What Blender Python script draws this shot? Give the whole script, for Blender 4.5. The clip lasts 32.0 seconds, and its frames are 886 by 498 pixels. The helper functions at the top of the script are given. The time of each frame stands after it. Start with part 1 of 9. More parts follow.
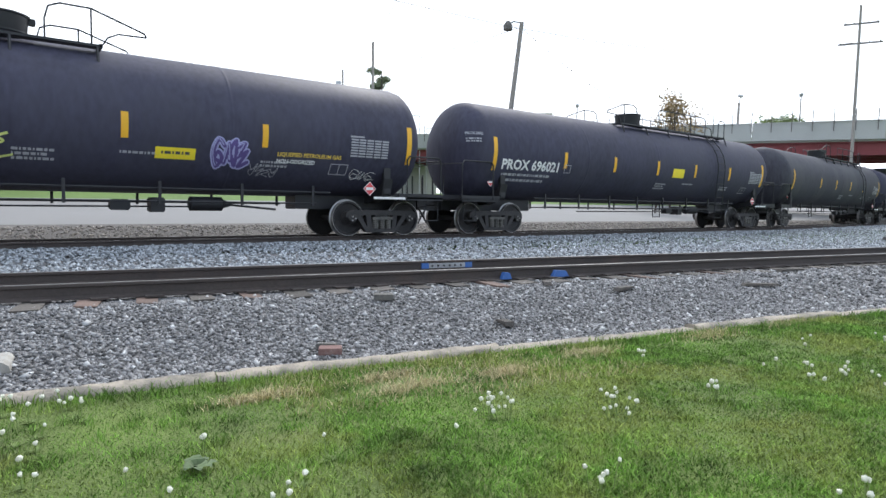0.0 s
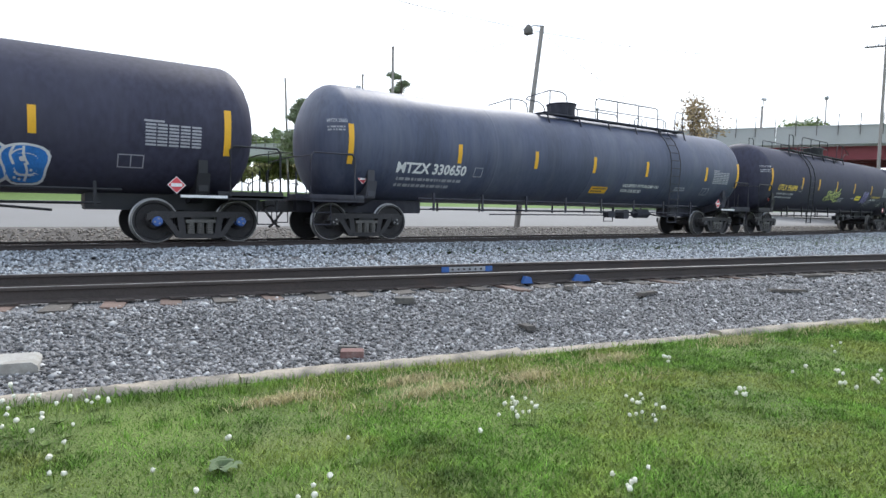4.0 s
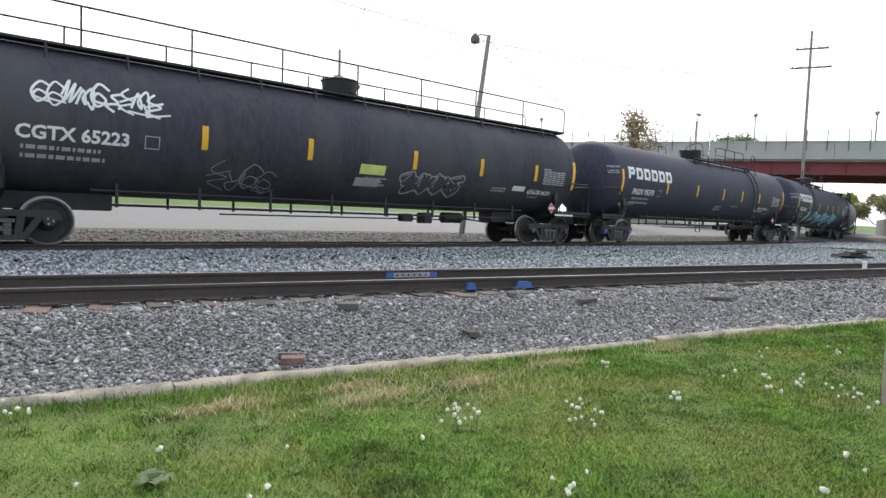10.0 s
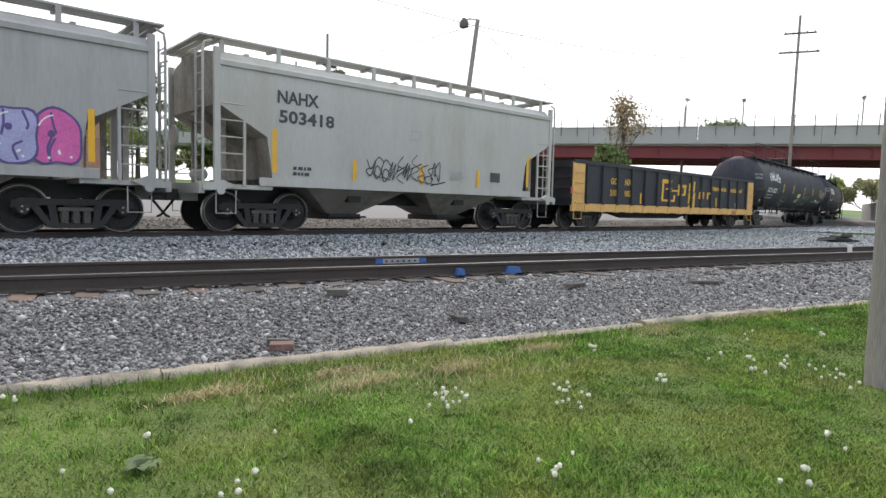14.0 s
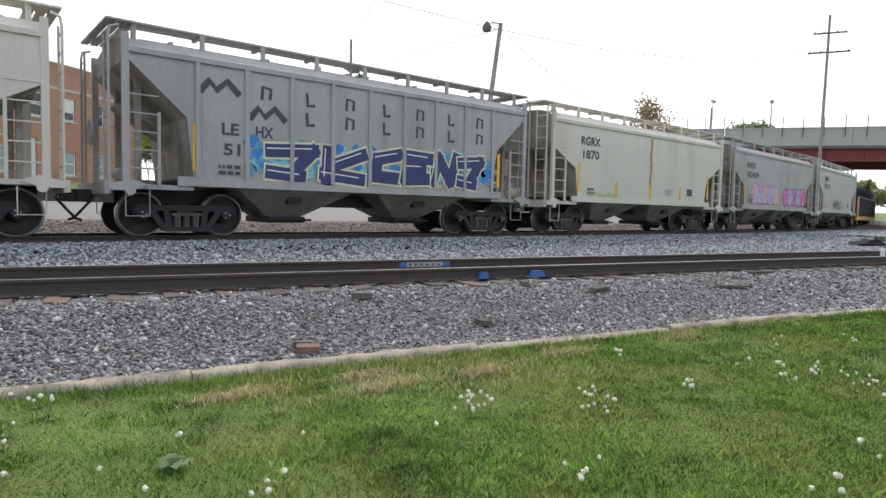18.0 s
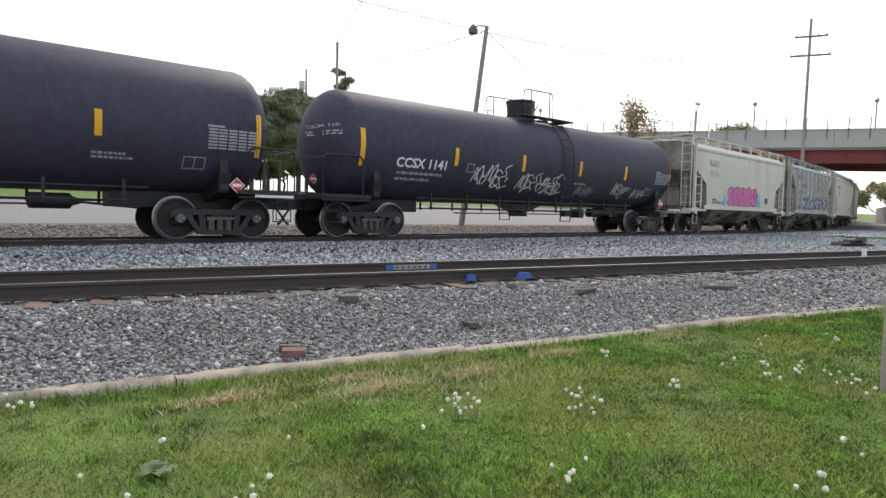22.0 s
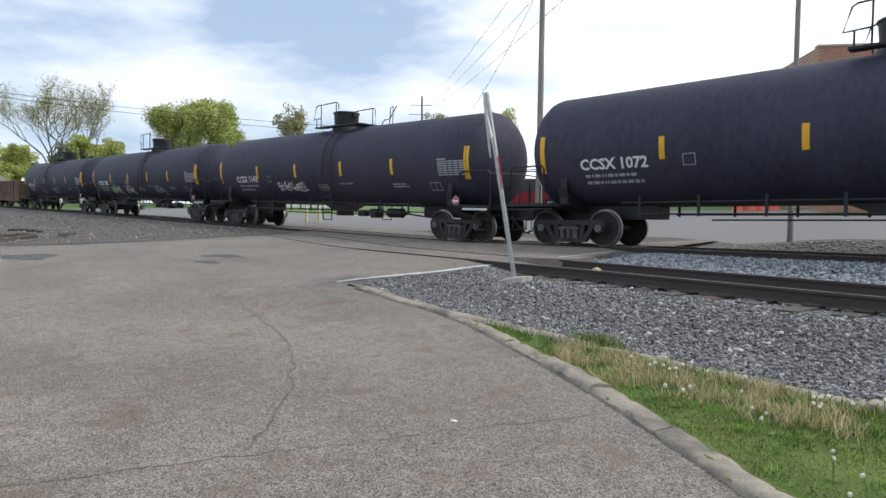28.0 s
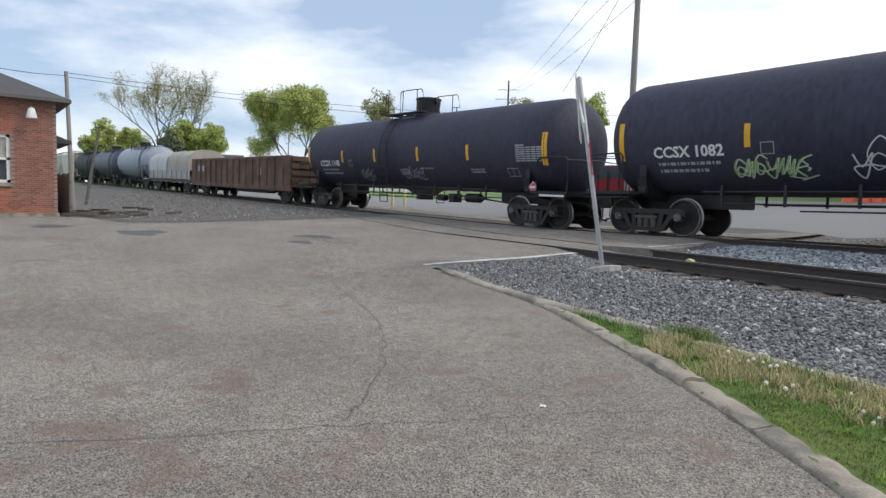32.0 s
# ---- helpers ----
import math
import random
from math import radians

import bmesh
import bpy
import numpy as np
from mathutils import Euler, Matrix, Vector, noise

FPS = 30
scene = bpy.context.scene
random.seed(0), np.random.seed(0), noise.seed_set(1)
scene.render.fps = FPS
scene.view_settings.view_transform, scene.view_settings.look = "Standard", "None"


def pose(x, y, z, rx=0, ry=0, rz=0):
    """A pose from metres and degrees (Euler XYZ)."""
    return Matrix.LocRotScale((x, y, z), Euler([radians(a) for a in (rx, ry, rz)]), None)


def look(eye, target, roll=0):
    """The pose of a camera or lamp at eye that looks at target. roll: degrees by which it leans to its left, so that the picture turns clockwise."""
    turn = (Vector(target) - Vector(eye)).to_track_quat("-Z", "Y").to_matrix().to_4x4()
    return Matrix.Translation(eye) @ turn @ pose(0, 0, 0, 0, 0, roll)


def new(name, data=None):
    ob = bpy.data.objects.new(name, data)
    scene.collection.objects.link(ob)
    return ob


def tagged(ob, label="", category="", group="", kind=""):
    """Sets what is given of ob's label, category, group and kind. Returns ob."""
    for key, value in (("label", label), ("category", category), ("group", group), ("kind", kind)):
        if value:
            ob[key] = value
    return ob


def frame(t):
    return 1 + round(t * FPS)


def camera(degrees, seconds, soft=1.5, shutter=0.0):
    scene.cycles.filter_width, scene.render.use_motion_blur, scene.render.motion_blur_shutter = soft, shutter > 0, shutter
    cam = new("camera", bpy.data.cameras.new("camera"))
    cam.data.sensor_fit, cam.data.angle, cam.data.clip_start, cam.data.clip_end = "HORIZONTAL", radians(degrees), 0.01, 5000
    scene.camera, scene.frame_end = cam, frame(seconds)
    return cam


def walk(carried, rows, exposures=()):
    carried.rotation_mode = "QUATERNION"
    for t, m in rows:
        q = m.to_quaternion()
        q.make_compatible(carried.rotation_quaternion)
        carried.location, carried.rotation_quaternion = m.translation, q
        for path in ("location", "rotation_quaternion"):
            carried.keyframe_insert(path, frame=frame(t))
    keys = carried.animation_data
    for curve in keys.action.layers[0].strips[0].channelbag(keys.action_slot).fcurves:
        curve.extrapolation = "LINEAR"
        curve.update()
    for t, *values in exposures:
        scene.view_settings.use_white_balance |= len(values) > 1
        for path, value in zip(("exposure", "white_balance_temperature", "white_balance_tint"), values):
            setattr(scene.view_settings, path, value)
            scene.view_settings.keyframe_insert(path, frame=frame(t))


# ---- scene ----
cam = camera(70.86, 32.0)
PATH = [
    (0, (0.041, -0.026, 1.006), (6.049, 7.944, 0.386), 0.51),
    (0.5, (0.040, -0.023, 1.000), (6.103, 7.907, 0.412), 0.55),
    (1, (0.040, -0.007, 1.000), (6.089, 7.933, 0.392), 0.46),
    (1.5, (0.030, 0.002, 0.997), (6.065, 7.951, 0.364), 0.90),
    (2, (0.028, 0.003, 0.999), (6.006, 7.993, 0.358), 0.73),
    (2.5, (0.021, -0.004, 1.006), (5.952, 8.020, 0.347), 0.76),
    (3, (0.025, -0.005, 0.999), (5.872, 8.090, 0.458), 0.38),
    (3.5, (0.025, 0.007, 1.001), (5.830, 8.131, 0.447), 0.49),
    (5.5, (0.008, 0.008, 1.001), (5.675, 8.228, 0.449), 1.01),
    (6, (0.012, 0.005, 1.001), (5.642, 8.251, 0.450), 0.92),
    (6.5, (0.022, 0.015, 0.996), (5.653, 8.262, 0.466), 1.11),
    (7, (0.025, 0.019, 0.995), (5.697, 8.237, 0.454), 1.57),
    (7.5, (0.020, 0.027, 0.991), (5.641, 8.279, 0.455), 1.77),
    (8, (0.013, 0.025, 0.995), (5.577, 8.315, 0.421), 1.85),
    (8.5, (0.016, 0.017, 1.001), (5.698, 8.230, 0.499), 2.11),
    (9, (0.016, 0.007, 0.999), (6.010, 8.001, 0.591), 2.35),
    (9.5, (0.009, -0.007, 0.991), (6.277, 7.771, 0.524), 1.36),
    (10, (0.034, 0.014, 1.003), (6.503, 7.626, 0.551), 1.63),
    (10.5, (0.038, 0.013, 1.001), (6.579, 7.560, 0.501), 1.68),
    (11, (0.044, 0.003, 0.992), (6.560, 7.568, 0.436), 0.94),
    (11.5, (0.053, -0.009, 0.993), (6.552, 7.566, 0.371), 0.55),
    (12, (0.055, 0.000, 0.995), (6.626, 7.510, 0.342), 0.91),
    (12.5, (0.048, 0.002, 0.998), (6.608, 7.525, 0.386), 1.25),
    (13, (0.027, -0.020, 0.996), (6.609, 7.484, 0.387), 1.30),
    (13.5, (0.049, -0.003, 0.998), (6.666, 7.468, 0.375), 1.32),
    (14, (0.048, 0.002, 0.994), (6.632, 7.499, 0.327), 1.35),
    (14.5, (0.053, 0.003, 0.999), (6.585, 7.550, 0.380), 1.18),
    (16.5, (0.050, -0.020, 0.992), (6.475, 7.611, 0.305), 0.70),
    (17, (0.041, -0.013, 0.990), (6.423, 7.656, 0.325), 0.75),
    (17.5, (0.024, -0.002, 1.003), (6.383, 7.685, 0.323), 1.32),
    (18, (0.020, -0.003, 0.995), (6.331, 7.730, 0.378), 1.26),
    (18.5, (0.022, -0.005, 0.993), (6.382, 7.688, 0.376), 1.37),
    (19, (0.043, -0.005, 0.991), (6.468, 7.636, 0.420), 0.84),
    (19.5, (0.039, -0.006, 0.991), (6.470, 7.630, 0.413), 0.76),
    (20, (0.039, -0.013, 0.993), (6.488, 7.609, 0.430), 0.72),
    (20.5, (0.039, -0.016, 0.990), (6.478, 7.615, 0.429), 0.72),
    (21, (0.035, -0.007, 0.993), (6.467, 7.626, 0.382), 0.87),
    (21.5, (0.031, -0.001, 0.992), (6.478, 7.622, 0.419), 1.04),
    (22, (0.032, -0.001, 0.994), (6.498, 7.605, 0.420), 1.05),
    (22.5, (0.036, -0.003, 0.997), (6.573, 7.544, 0.442), 1.12),
    (23, (0.034, -0.004, 0.995), (6.528, 7.583, 0.477), 1.40),
    (23.5, (0.033, 0.003, 0.989), (6.551, 7.572, 0.500), 1.70),
    (24, (0.042, 0.001, 0.998), (6.660, 7.478, 0.449), 2.07),
    (24.5, (0.034, 0.023, 0.992), (6.627, 7.521, 0.436), 1.97),
    (25, (-0.038, 0.077, 0.968), (5.046, 8.677, 0.524), 1.10),
    (25.5, (-0.075, 0.104, 0.969), (2.783, 9.684, 0.711), 1.24),
    (26, (-0.064, 0.065, 0.976), (0.421, 10.052, 0.818), 1.04),
    (26.5, (-0.074, 0.130, 0.972), (-2.081, 9.926, 0.820), 0.72),
    (28.5, (-0.161, 0.004, 0.997), (-7.775, 6.453, 0.331), 0.77),
    (29, (-0.167, -0.032, 0.991), (-8.005, 6.128, 0.199), 1.33),
    (29.5, (-0.163, -0.029, 0.989), (-7.920, 6.234, 0.213), 1.88),
    (30, (-0.162, -0.046, 0.992), (-7.977, 6.154, 0.300), 1.81),
    (30.5, (-0.162, -0.050, 0.985), (-8.013, 6.106, 0.306), 1.82),
    (31, (-0.159, -0.042, 0.987), (-8.054, 6.054, 0.270), 1.65),
    (31.5, (-0.154, -0.039, 0.992), (-7.966, 6.164, 0.288), 1.62),
    (32, (-0.156, -0.037, 0.990), (-7.971, 6.159, 0.256), 1.47),
]
EXPO = [(0.0, 0.37, 6150, 10), (8.5, 0.37, 6150, 10), (9.5, 0.25, 6450, 10), (13.0, 0.19, 6700, 11), (16.5, 0.07, 6700, 12), (24.5, 0.09, 6800, 13), (26.0, 0.36, 6700, 12), (28.5, -0.3, 6300, 10), (32.0, -0.3, 6300, 10)]
walk(cam, [(t, look(eye, target, roll)) for t, eye, target, roll in PATH], EXPO)

# ---------------------------------------------------------------- light
SUN_YAW, SUN_EL = -48.0, 46.0      # hazy sun behind the train
world = bpy.data.worlds.new("sky")
scene.world = world
world.use_nodes = True
wn, wl = world.node_tree.nodes, world.node_tree.links
bg = wn["Background"]
sky = wn.new("ShaderNodeTexSky")
sky.sky_type, sky.sun_disc = "NISHITA", False
sky.sun_elevation, sky.sun_rotation = radians(SUN_EL), radians(-SUN_YAW)
sky.air_density, sky.dust_density, sky.ozone_density = 1.25, 0.9, 3.0
geo_w = wn.new("ShaderNodeTexCoord")
stretch = wn.new("ShaderNodeMapping")
stretch.inputs["Scale"].default_value = (1.0, 1.0, 3.2)
cloud = wn.new("ShaderNodeTexNoise")
cloud.inputs["Scale"].default_value, cloud.inputs["Detail"].default_value = 2.1, 7.0
cloud.inputs["Roughness"].default_value = 0.55
ramp = wn.new("ShaderNodeValToRGB")
ramp.color_ramp.elements[0].position, ramp.color_ramp.elements[1].position = 0.43, 0.64
white = wn.new("ShaderNodeMixRGB")
white.blend_type = "MIX"
white.inputs[2].default_value = (9.2, 9.45, 9.8, 1)
wl.new(geo_w.outputs["Generated"], stretch.inputs["Vector"])
wl.new(stretch.outputs["Vector"], cloud.inputs["Vector"])
# the cloud veil is thicker round the hazy sun and breaks up away from it
veil_dir = wn.new("ShaderNodeVectorMath")
veil_dir.operation = "DOT_PRODUCT"
veil_dir.inputs[1].default_value = (0.56, 0.8, 0.2)
veil = wn.new("ShaderNodeMapRange")
veil.inputs["From Min"].default_value, veil.inputs["From Max"].default_value = 0.1, 0.6
veil.inputs["To Min"].default_value, veil.inputs["To Max"].default_value = 0.0, 0.3
heap = wn.new("ShaderNodeMath")
heap.operation = "ADD"
wl.new(geo_w.outputs["Generated"], veil_dir.inputs[0])
wl.new(veil_dir.outputs["Value"], veil.inputs["Value"])
wl.new(cloud.outputs["Fac"], heap.inputs[0]), wl.new(veil.outputs["Result"], heap.inputs[1])
wl.new(heap.outputs[0], ramp.inputs["Fac"])
wl.new(ramp.outputs["Color"], white.inputs[0])
haze = wn.new("ShaderNodeMixRGB")      # a thin bright haze over the blue
haze.inputs[0].default_value, haze.inputs[2].default_value = 0.72, (4.4, 5.5, 7.1, 1)
wl.new(sky.outputs["Color"], haze.inputs[1])
wl.new(haze.outputs["Color"], white.inputs[1])
wl.new(white.outputs["Color"], bg.inputs["Color"])
bg.inputs["Strength"].default_value = 0.15
sun = new("sun", bpy.data.lights.new("sun", "SUN"))
sun.data.energy, sun.data.angle, sun.data.color = 1.9, radians(12), (1.0, 0.95, 0.88)
sd = Vector((-math.sin(radians(SUN_YAW)) * math.cos(radians(SUN_EL)), math.cos(radians(SUN_YAW)) * math.cos(radians(SUN_EL)), math.sin(radians(SUN_EL))))
sun.matrix_world = look(sd * 60, (0, 0, 0))

# ---------------------------------------------------------------- materials
def shade(name, colour, rough=0.6, metal=0.0, var=0.18, scale=6.0, fine=60.0, bump=0.15, second=None, amount=0.35, spread=0.55,
          stretch=(1, 1, 1), island=0.0, per=0.0, space="Object", sheen=0.0, spec=0.5, bumpdist=0.01):
    """A surface with two scales of variation, an optional second colour in patches, and fine relief."""
    m = bpy.data.materials.new(name)
    m.use_nodes = True
    n, l = m.node_tree.nodes, m.node_tree.links
    p = n["Principled BSDF"]
    tc, mp = n.new("ShaderNodeTexCoord"), n.new("ShaderNodeMapping")
    mp.inputs["Scale"].default_value = stretch
    l.new(tc.outputs[space], mp.inputs["Vector"])
    big, small = n.new("ShaderNodeTexNoise"), n.new("ShaderNodeTexNoise")
    big.inputs["Scale"].default_value, big.inputs["Detail"].default_value = scale, 5
    small.inputs["Scale"].default_value, small.inputs["Detail"].default_value = fine, 3
    for t in (big, small):
        l.new(mp.outputs["Vector"], t.inputs["Vector"])
    base = n.new("ShaderNodeMixRGB")
    base.inputs[1].default_value = (*[c * (1 - var) for c in colour], 1)
    base.inputs[2].default_value = (*[min(1, c * (1 + var)) for c in colour], 1)
    both = n.new("ShaderNodeMath")
    both.operation = "ADD"
    half = n.new("ShaderNodeMath")
    half.operation = "MULTIPLY_ADD"
    half.inputs[1].default_value, half.inputs[2].default_value = 1.6, -1.1
    l.new(big.outputs["Fac"], both.inputs[0]), l.new(small.outputs["Fac"], both.inputs[1])
    l.new(both.outputs[0], half.inputs[0])
    half.use_clamp = True
    l.new(half.outputs[0], base.inputs[0])
    out = base.outputs[0]
    if second:
        r = n.new("ShaderNodeValToRGB")
        r.color_ramp.elements[0].position, r.color_ramp.elements[1].position = spread, min(1, spread + 0.14)
        patch = n.new("ShaderNodeTexNoise")
        patch.inputs["Scale"].default_value, patch.inputs["Detail"].default_value = scale * 0.7, 8
        patch.inputs["Roughness"].default_value = 0.65
        l.new(mp.outputs["Vector"], patch.inputs["Vector"])
        l.new(patch.outputs["Fac"], r.inputs["Fac"])
        k = n.new("ShaderNodeMath")
        k.operation = "MULTIPLY"
        k.inputs[1].default_value = amount
        l.new(r.outputs["Color"], k.inputs[0])
        mx = n.new("ShaderNodeMixRGB")
        mx.inputs[2].default_value = (*second, 1)
        l.new(k.outputs[0], mx.inputs[0]), l.new(out, mx.inputs[1])
        out = mx.outputs[0]
    if island or per:
        src = n.new("ShaderNodeNewGeometry").outputs["Random Per Island"] if island else n.new("ShaderNodeObjectInfo").outputs["Random"]
        g = n.new("ShaderNodeMapRange")
        a = island or per
        g.inputs["To Min"].default_value, g.inputs["To Max"].default_value = 1 - a, 1 + a
        l.new(src, g.inputs["Value"])
        mx = n.new("ShaderNodeMixRGB")
        mx.blend_type = "MULTIPLY"
        mx.inputs[0].default_value = 1.0
        l.new(out, mx.inputs[1]), l.new(g.outputs["Result"], mx.inputs[2])
        out = mx.outputs[0]
    l.new(out, p.inputs["Base Color"])
    rr = n.new("ShaderNodeMapRange")
    rr.inputs["To Min"].default_value, rr.inputs["To Max"].default_value = max(0.02, rough - 0.1), min(1, rough + 0.1)
    l.new(big.outputs["Fac"], rr.inputs["Value"])
    l.new(rr.outputs["Result"], p.inputs["Roughness"])
    p.inputs["Metallic"].default_value = metal
    p.inputs["Specular IOR Level"].default_value = spec
    if bump:
        b = n.new("ShaderNodeBump")
        b.inputs["Strength"].default_value, b.inputs["Distance"].default_value = bump, bumpdist
        l.new(small.outputs["Fac"], b.inputs["Height"])
        l.new(b.outputs["Normal"], p.inputs["Normal"])
    return m


def glossy(name, colour, rough, metal=0.0, alpha=1.0):
    m = bpy.data.materials.new(name)
    m.use_nodes = True
    p = m.node_tree.nodes["Principled BSDF"]
    p.inputs["Base Color"].default_value = (*colour, 1)
    p.inputs["Roughness"].default_value, p.inputs["Metallic"].default_value = rough, metal
    return m


BLACK = shade("tank_black", (0.043, 0.042, 0.066), 0.66, var=0.28, scale=0.7, fine=9, bump=0.03, second=(0.058, 0.057, 0.078), amount=0.5, spread=0.5, stretch=(1, 1, 0.35), spec=0.28)
BLACK_OLD = shade("tank_black_faded", (0.044, 0.043, 0.056), 0.68, var=0.28, scale=0.8, fine=10, bump=0.03, second=(0.08, 0.08, 0.085), amount=0.55, spread=0.48, stretch=(1, 1, 0.3), spec=0.28)
SLATE = shade("tank_slate", (0.062, 0.072, 0.115), 0.52, var=0.25, scale=1.1, fine=10, bump=0.03, second=(0.12, 0.13, 0.17), amount=0.5, spread=0.5, stretch=(1.5, 1, 0.16), spec=0.45)
PALE_BLUE = shade("tank_pale_blue", (0.3, 0.34, 0.4), 0.55, var=0.12, scale=0.8, fine=10, bump=0.03, second=(0.2, 0.2, 0.2), amount=0.5, stretch=(1, 1, 0.3))
HOPPER_GREY = shade("hopper_grey", (0.46, 0.455, 0.43), 0.62, var=0.08, scale=0.9, fine=14, bump=0.04, second=(0.36, 0.33, 0.27), amount=0.45, spread=0.52, stretch=(1.4, 1, 0.25))
HOPPER_CREAM = shade("hopper_cream", (0.58, 0.555, 0.49), 0.6, var=0.07, scale=0.8, fine=14, bump=0.04, second=(0.4, 0.34, 0.24), amount=0.4, spread=0.55, stretch=(1.4, 1, 0.22))
HOPPER_COOL = shade("hopper_cool", (0.37, 0.365, 0.36), 0.62, var=0.08, scale=0.9, fine=14, bump=0.04, second=(0.25, 0.24, 0.22), amount=0.5, spread=0.5, stretch=(1.4, 1, 0.25))
GRIME = shade("grimed_steel", (0.10, 0.095, 0.085), 0.8, var=0.3, scale=3, fine=30, bump=0.12, second=(0.16, 0.13, 0.1), amount=0.5)
CAST = shade("cast_steel", (0.03, 0.028, 0.028), 0.72, var=0.3, scale=5, fine=40, bump=0.15, second=(0.07, 0.058, 0.05), amount=0.5)
DARK = shade("dark_fittings", (0.014, 0.014, 0.017), 0.55, var=0.2, scale=5, fine=40, bump=0.05)
WHEEL = shade("wheel_steel", (0.023, 0.021, 0.021), 0.74, 0.0, var=0.3, scale=5, fine=30, bump=0.08, second=(0.065, 0.052, 0.046), amount=0.4)
TREAD = shade("polished_steel", (0.3, 0.29, 0.28), 0.38, 0.85, var=0.15, scale=20, fine=90, bump=0.03)
CAPBLUE = shade("hub_blue", (0.05, 0.12, 0.35), 0.6, var=0.2, scale=8, fine=50, bump=0.05)
YELLOW = shade("strip_yellow", (0.78, 0.42, 0.02), 0.5, var=0.08, scale=4, fine=40, bump=0.03)
AMBER = shade("panel_yellow", (0.85, 0.68, 0.03), 0.55, var=0.08, scale=4, fine=40, bump=0.03)
LETTER = shade("letter_white", (0.72, 0.72, 0.7), 0.6, var=0.12, scale=3, fine=30, bump=0.02)
LETTER_GOLD = shade("letter_gold", (0.72, 0.5, 0.08), 0.6, var=0.12, scale=3, fine=30, bump=0.02)
LETTER_DARK = shade("letter_dark", (0.06, 0.06, 0.07), 0.6, var=0.15, scale=3, fine=30, bump=0.02)
DULLWHITE = shade("faded_white", (0.36, 0.36, 0.38), 0.65, var=0.2, scale=5, fine=40, bump=0.02)
PLAC_RED = shade("placard_red", (0.6, 0.06, 0.07), 0.5, var=0.1, scale=6, fine=40, bump=0.02)
P_PINK = shade("paint_pink", (0.62, 0.12, 0.36), 0.55, var=0.2, scale=3, fine=30, bump=0.02)
P_BLUE = shade("paint_blue", (0.04, 0.2, 0.55), 0.55, var=0.25, scale=3, fine=30, bump=0.02)
P_AQUA = shade("paint_aqua", (0.2, 0.5, 0.6), 0.55, var=0.2, scale=3, fine=30, bump=0.02)
P_GREEN = shade("paint_green", (0.3, 0.48, 0.14), 0.55, var=0.2, scale=3, fine=30, bump=0.02)
P_LILAC = shade("paint_lilac", (0.36, 0.36, 0.58), 0.55, var=0.2, scale=3, fine=30, bump=0.02)
P_PURPLE = shade("paint_purple", (0.1, 0.07, 0.22), 0.55, var=0.25, scale=3, fine=30, bump=0.02)
P_LIME = shade("paint_lime", (0.6, 0.66, 0.2), 0.55, var=0.2, scale=3, fine=30, bump=0.02)
GOND_BLACK = shade("gondola_black", (0.022, 0.023, 0.032), 0.62, var=0.25, scale=1.2, fine=14, bump=0.06, second=(0.06, 0.055, 0.055), amount=0.5)
GOND_ORANGE = shade("gondola_orange", (0.72, 0.42, 0.14), 0.62, var=0.15, scale=2, fine=20, bump=0.06, second=(0.4, 0.2, 0.08), amount=0.5, spread=0.55)
GOND_BROWN = shade("gondola_brown", (0.10, 0.06, 0.04), 0.75, var=0.35, scale=1.2, fine=14, bump=0.08, second=(0.2, 0.11, 0.07), amount=0.7, spread=0.45)
RAIL_BROWN = shade("rail_rust", (0.052, 0.041, 0.036), 0.75, var=0.25, scale=2, fine=40, bump=0.1, second=(0.085, 0.055, 0.042), amount=0.5)
TIE = shade("tie_wood", (0.085, 0.075, 0.065), 0.9, var=0.35, scale=3, fine=50, bump=0.4, per=0.35, stretch=(1, 6, 6))
TIE_RED = shade("tie_reddish", (0.125, 0.085, 0.068), 0.9, var=0.3, scale=3, fine=50, bump=0.4, per=0.3)
CONCRETE = shade("concrete_kerb", (0.33, 0.285, 0.225), 0.9, var=0.25, scale=3.5, fine=60, bump=0.6, second=(0.13, 0.12, 0.1), amount=0.75, spread=0.47)
SLABC = shade("concrete_slab", (0.36, 0.345, 0.31), 0.88, var=0.16, scale=4, fine=60, bump=0.4, second=(0.22, 0.2, 0.17), amount=0.7, spread=0.5)


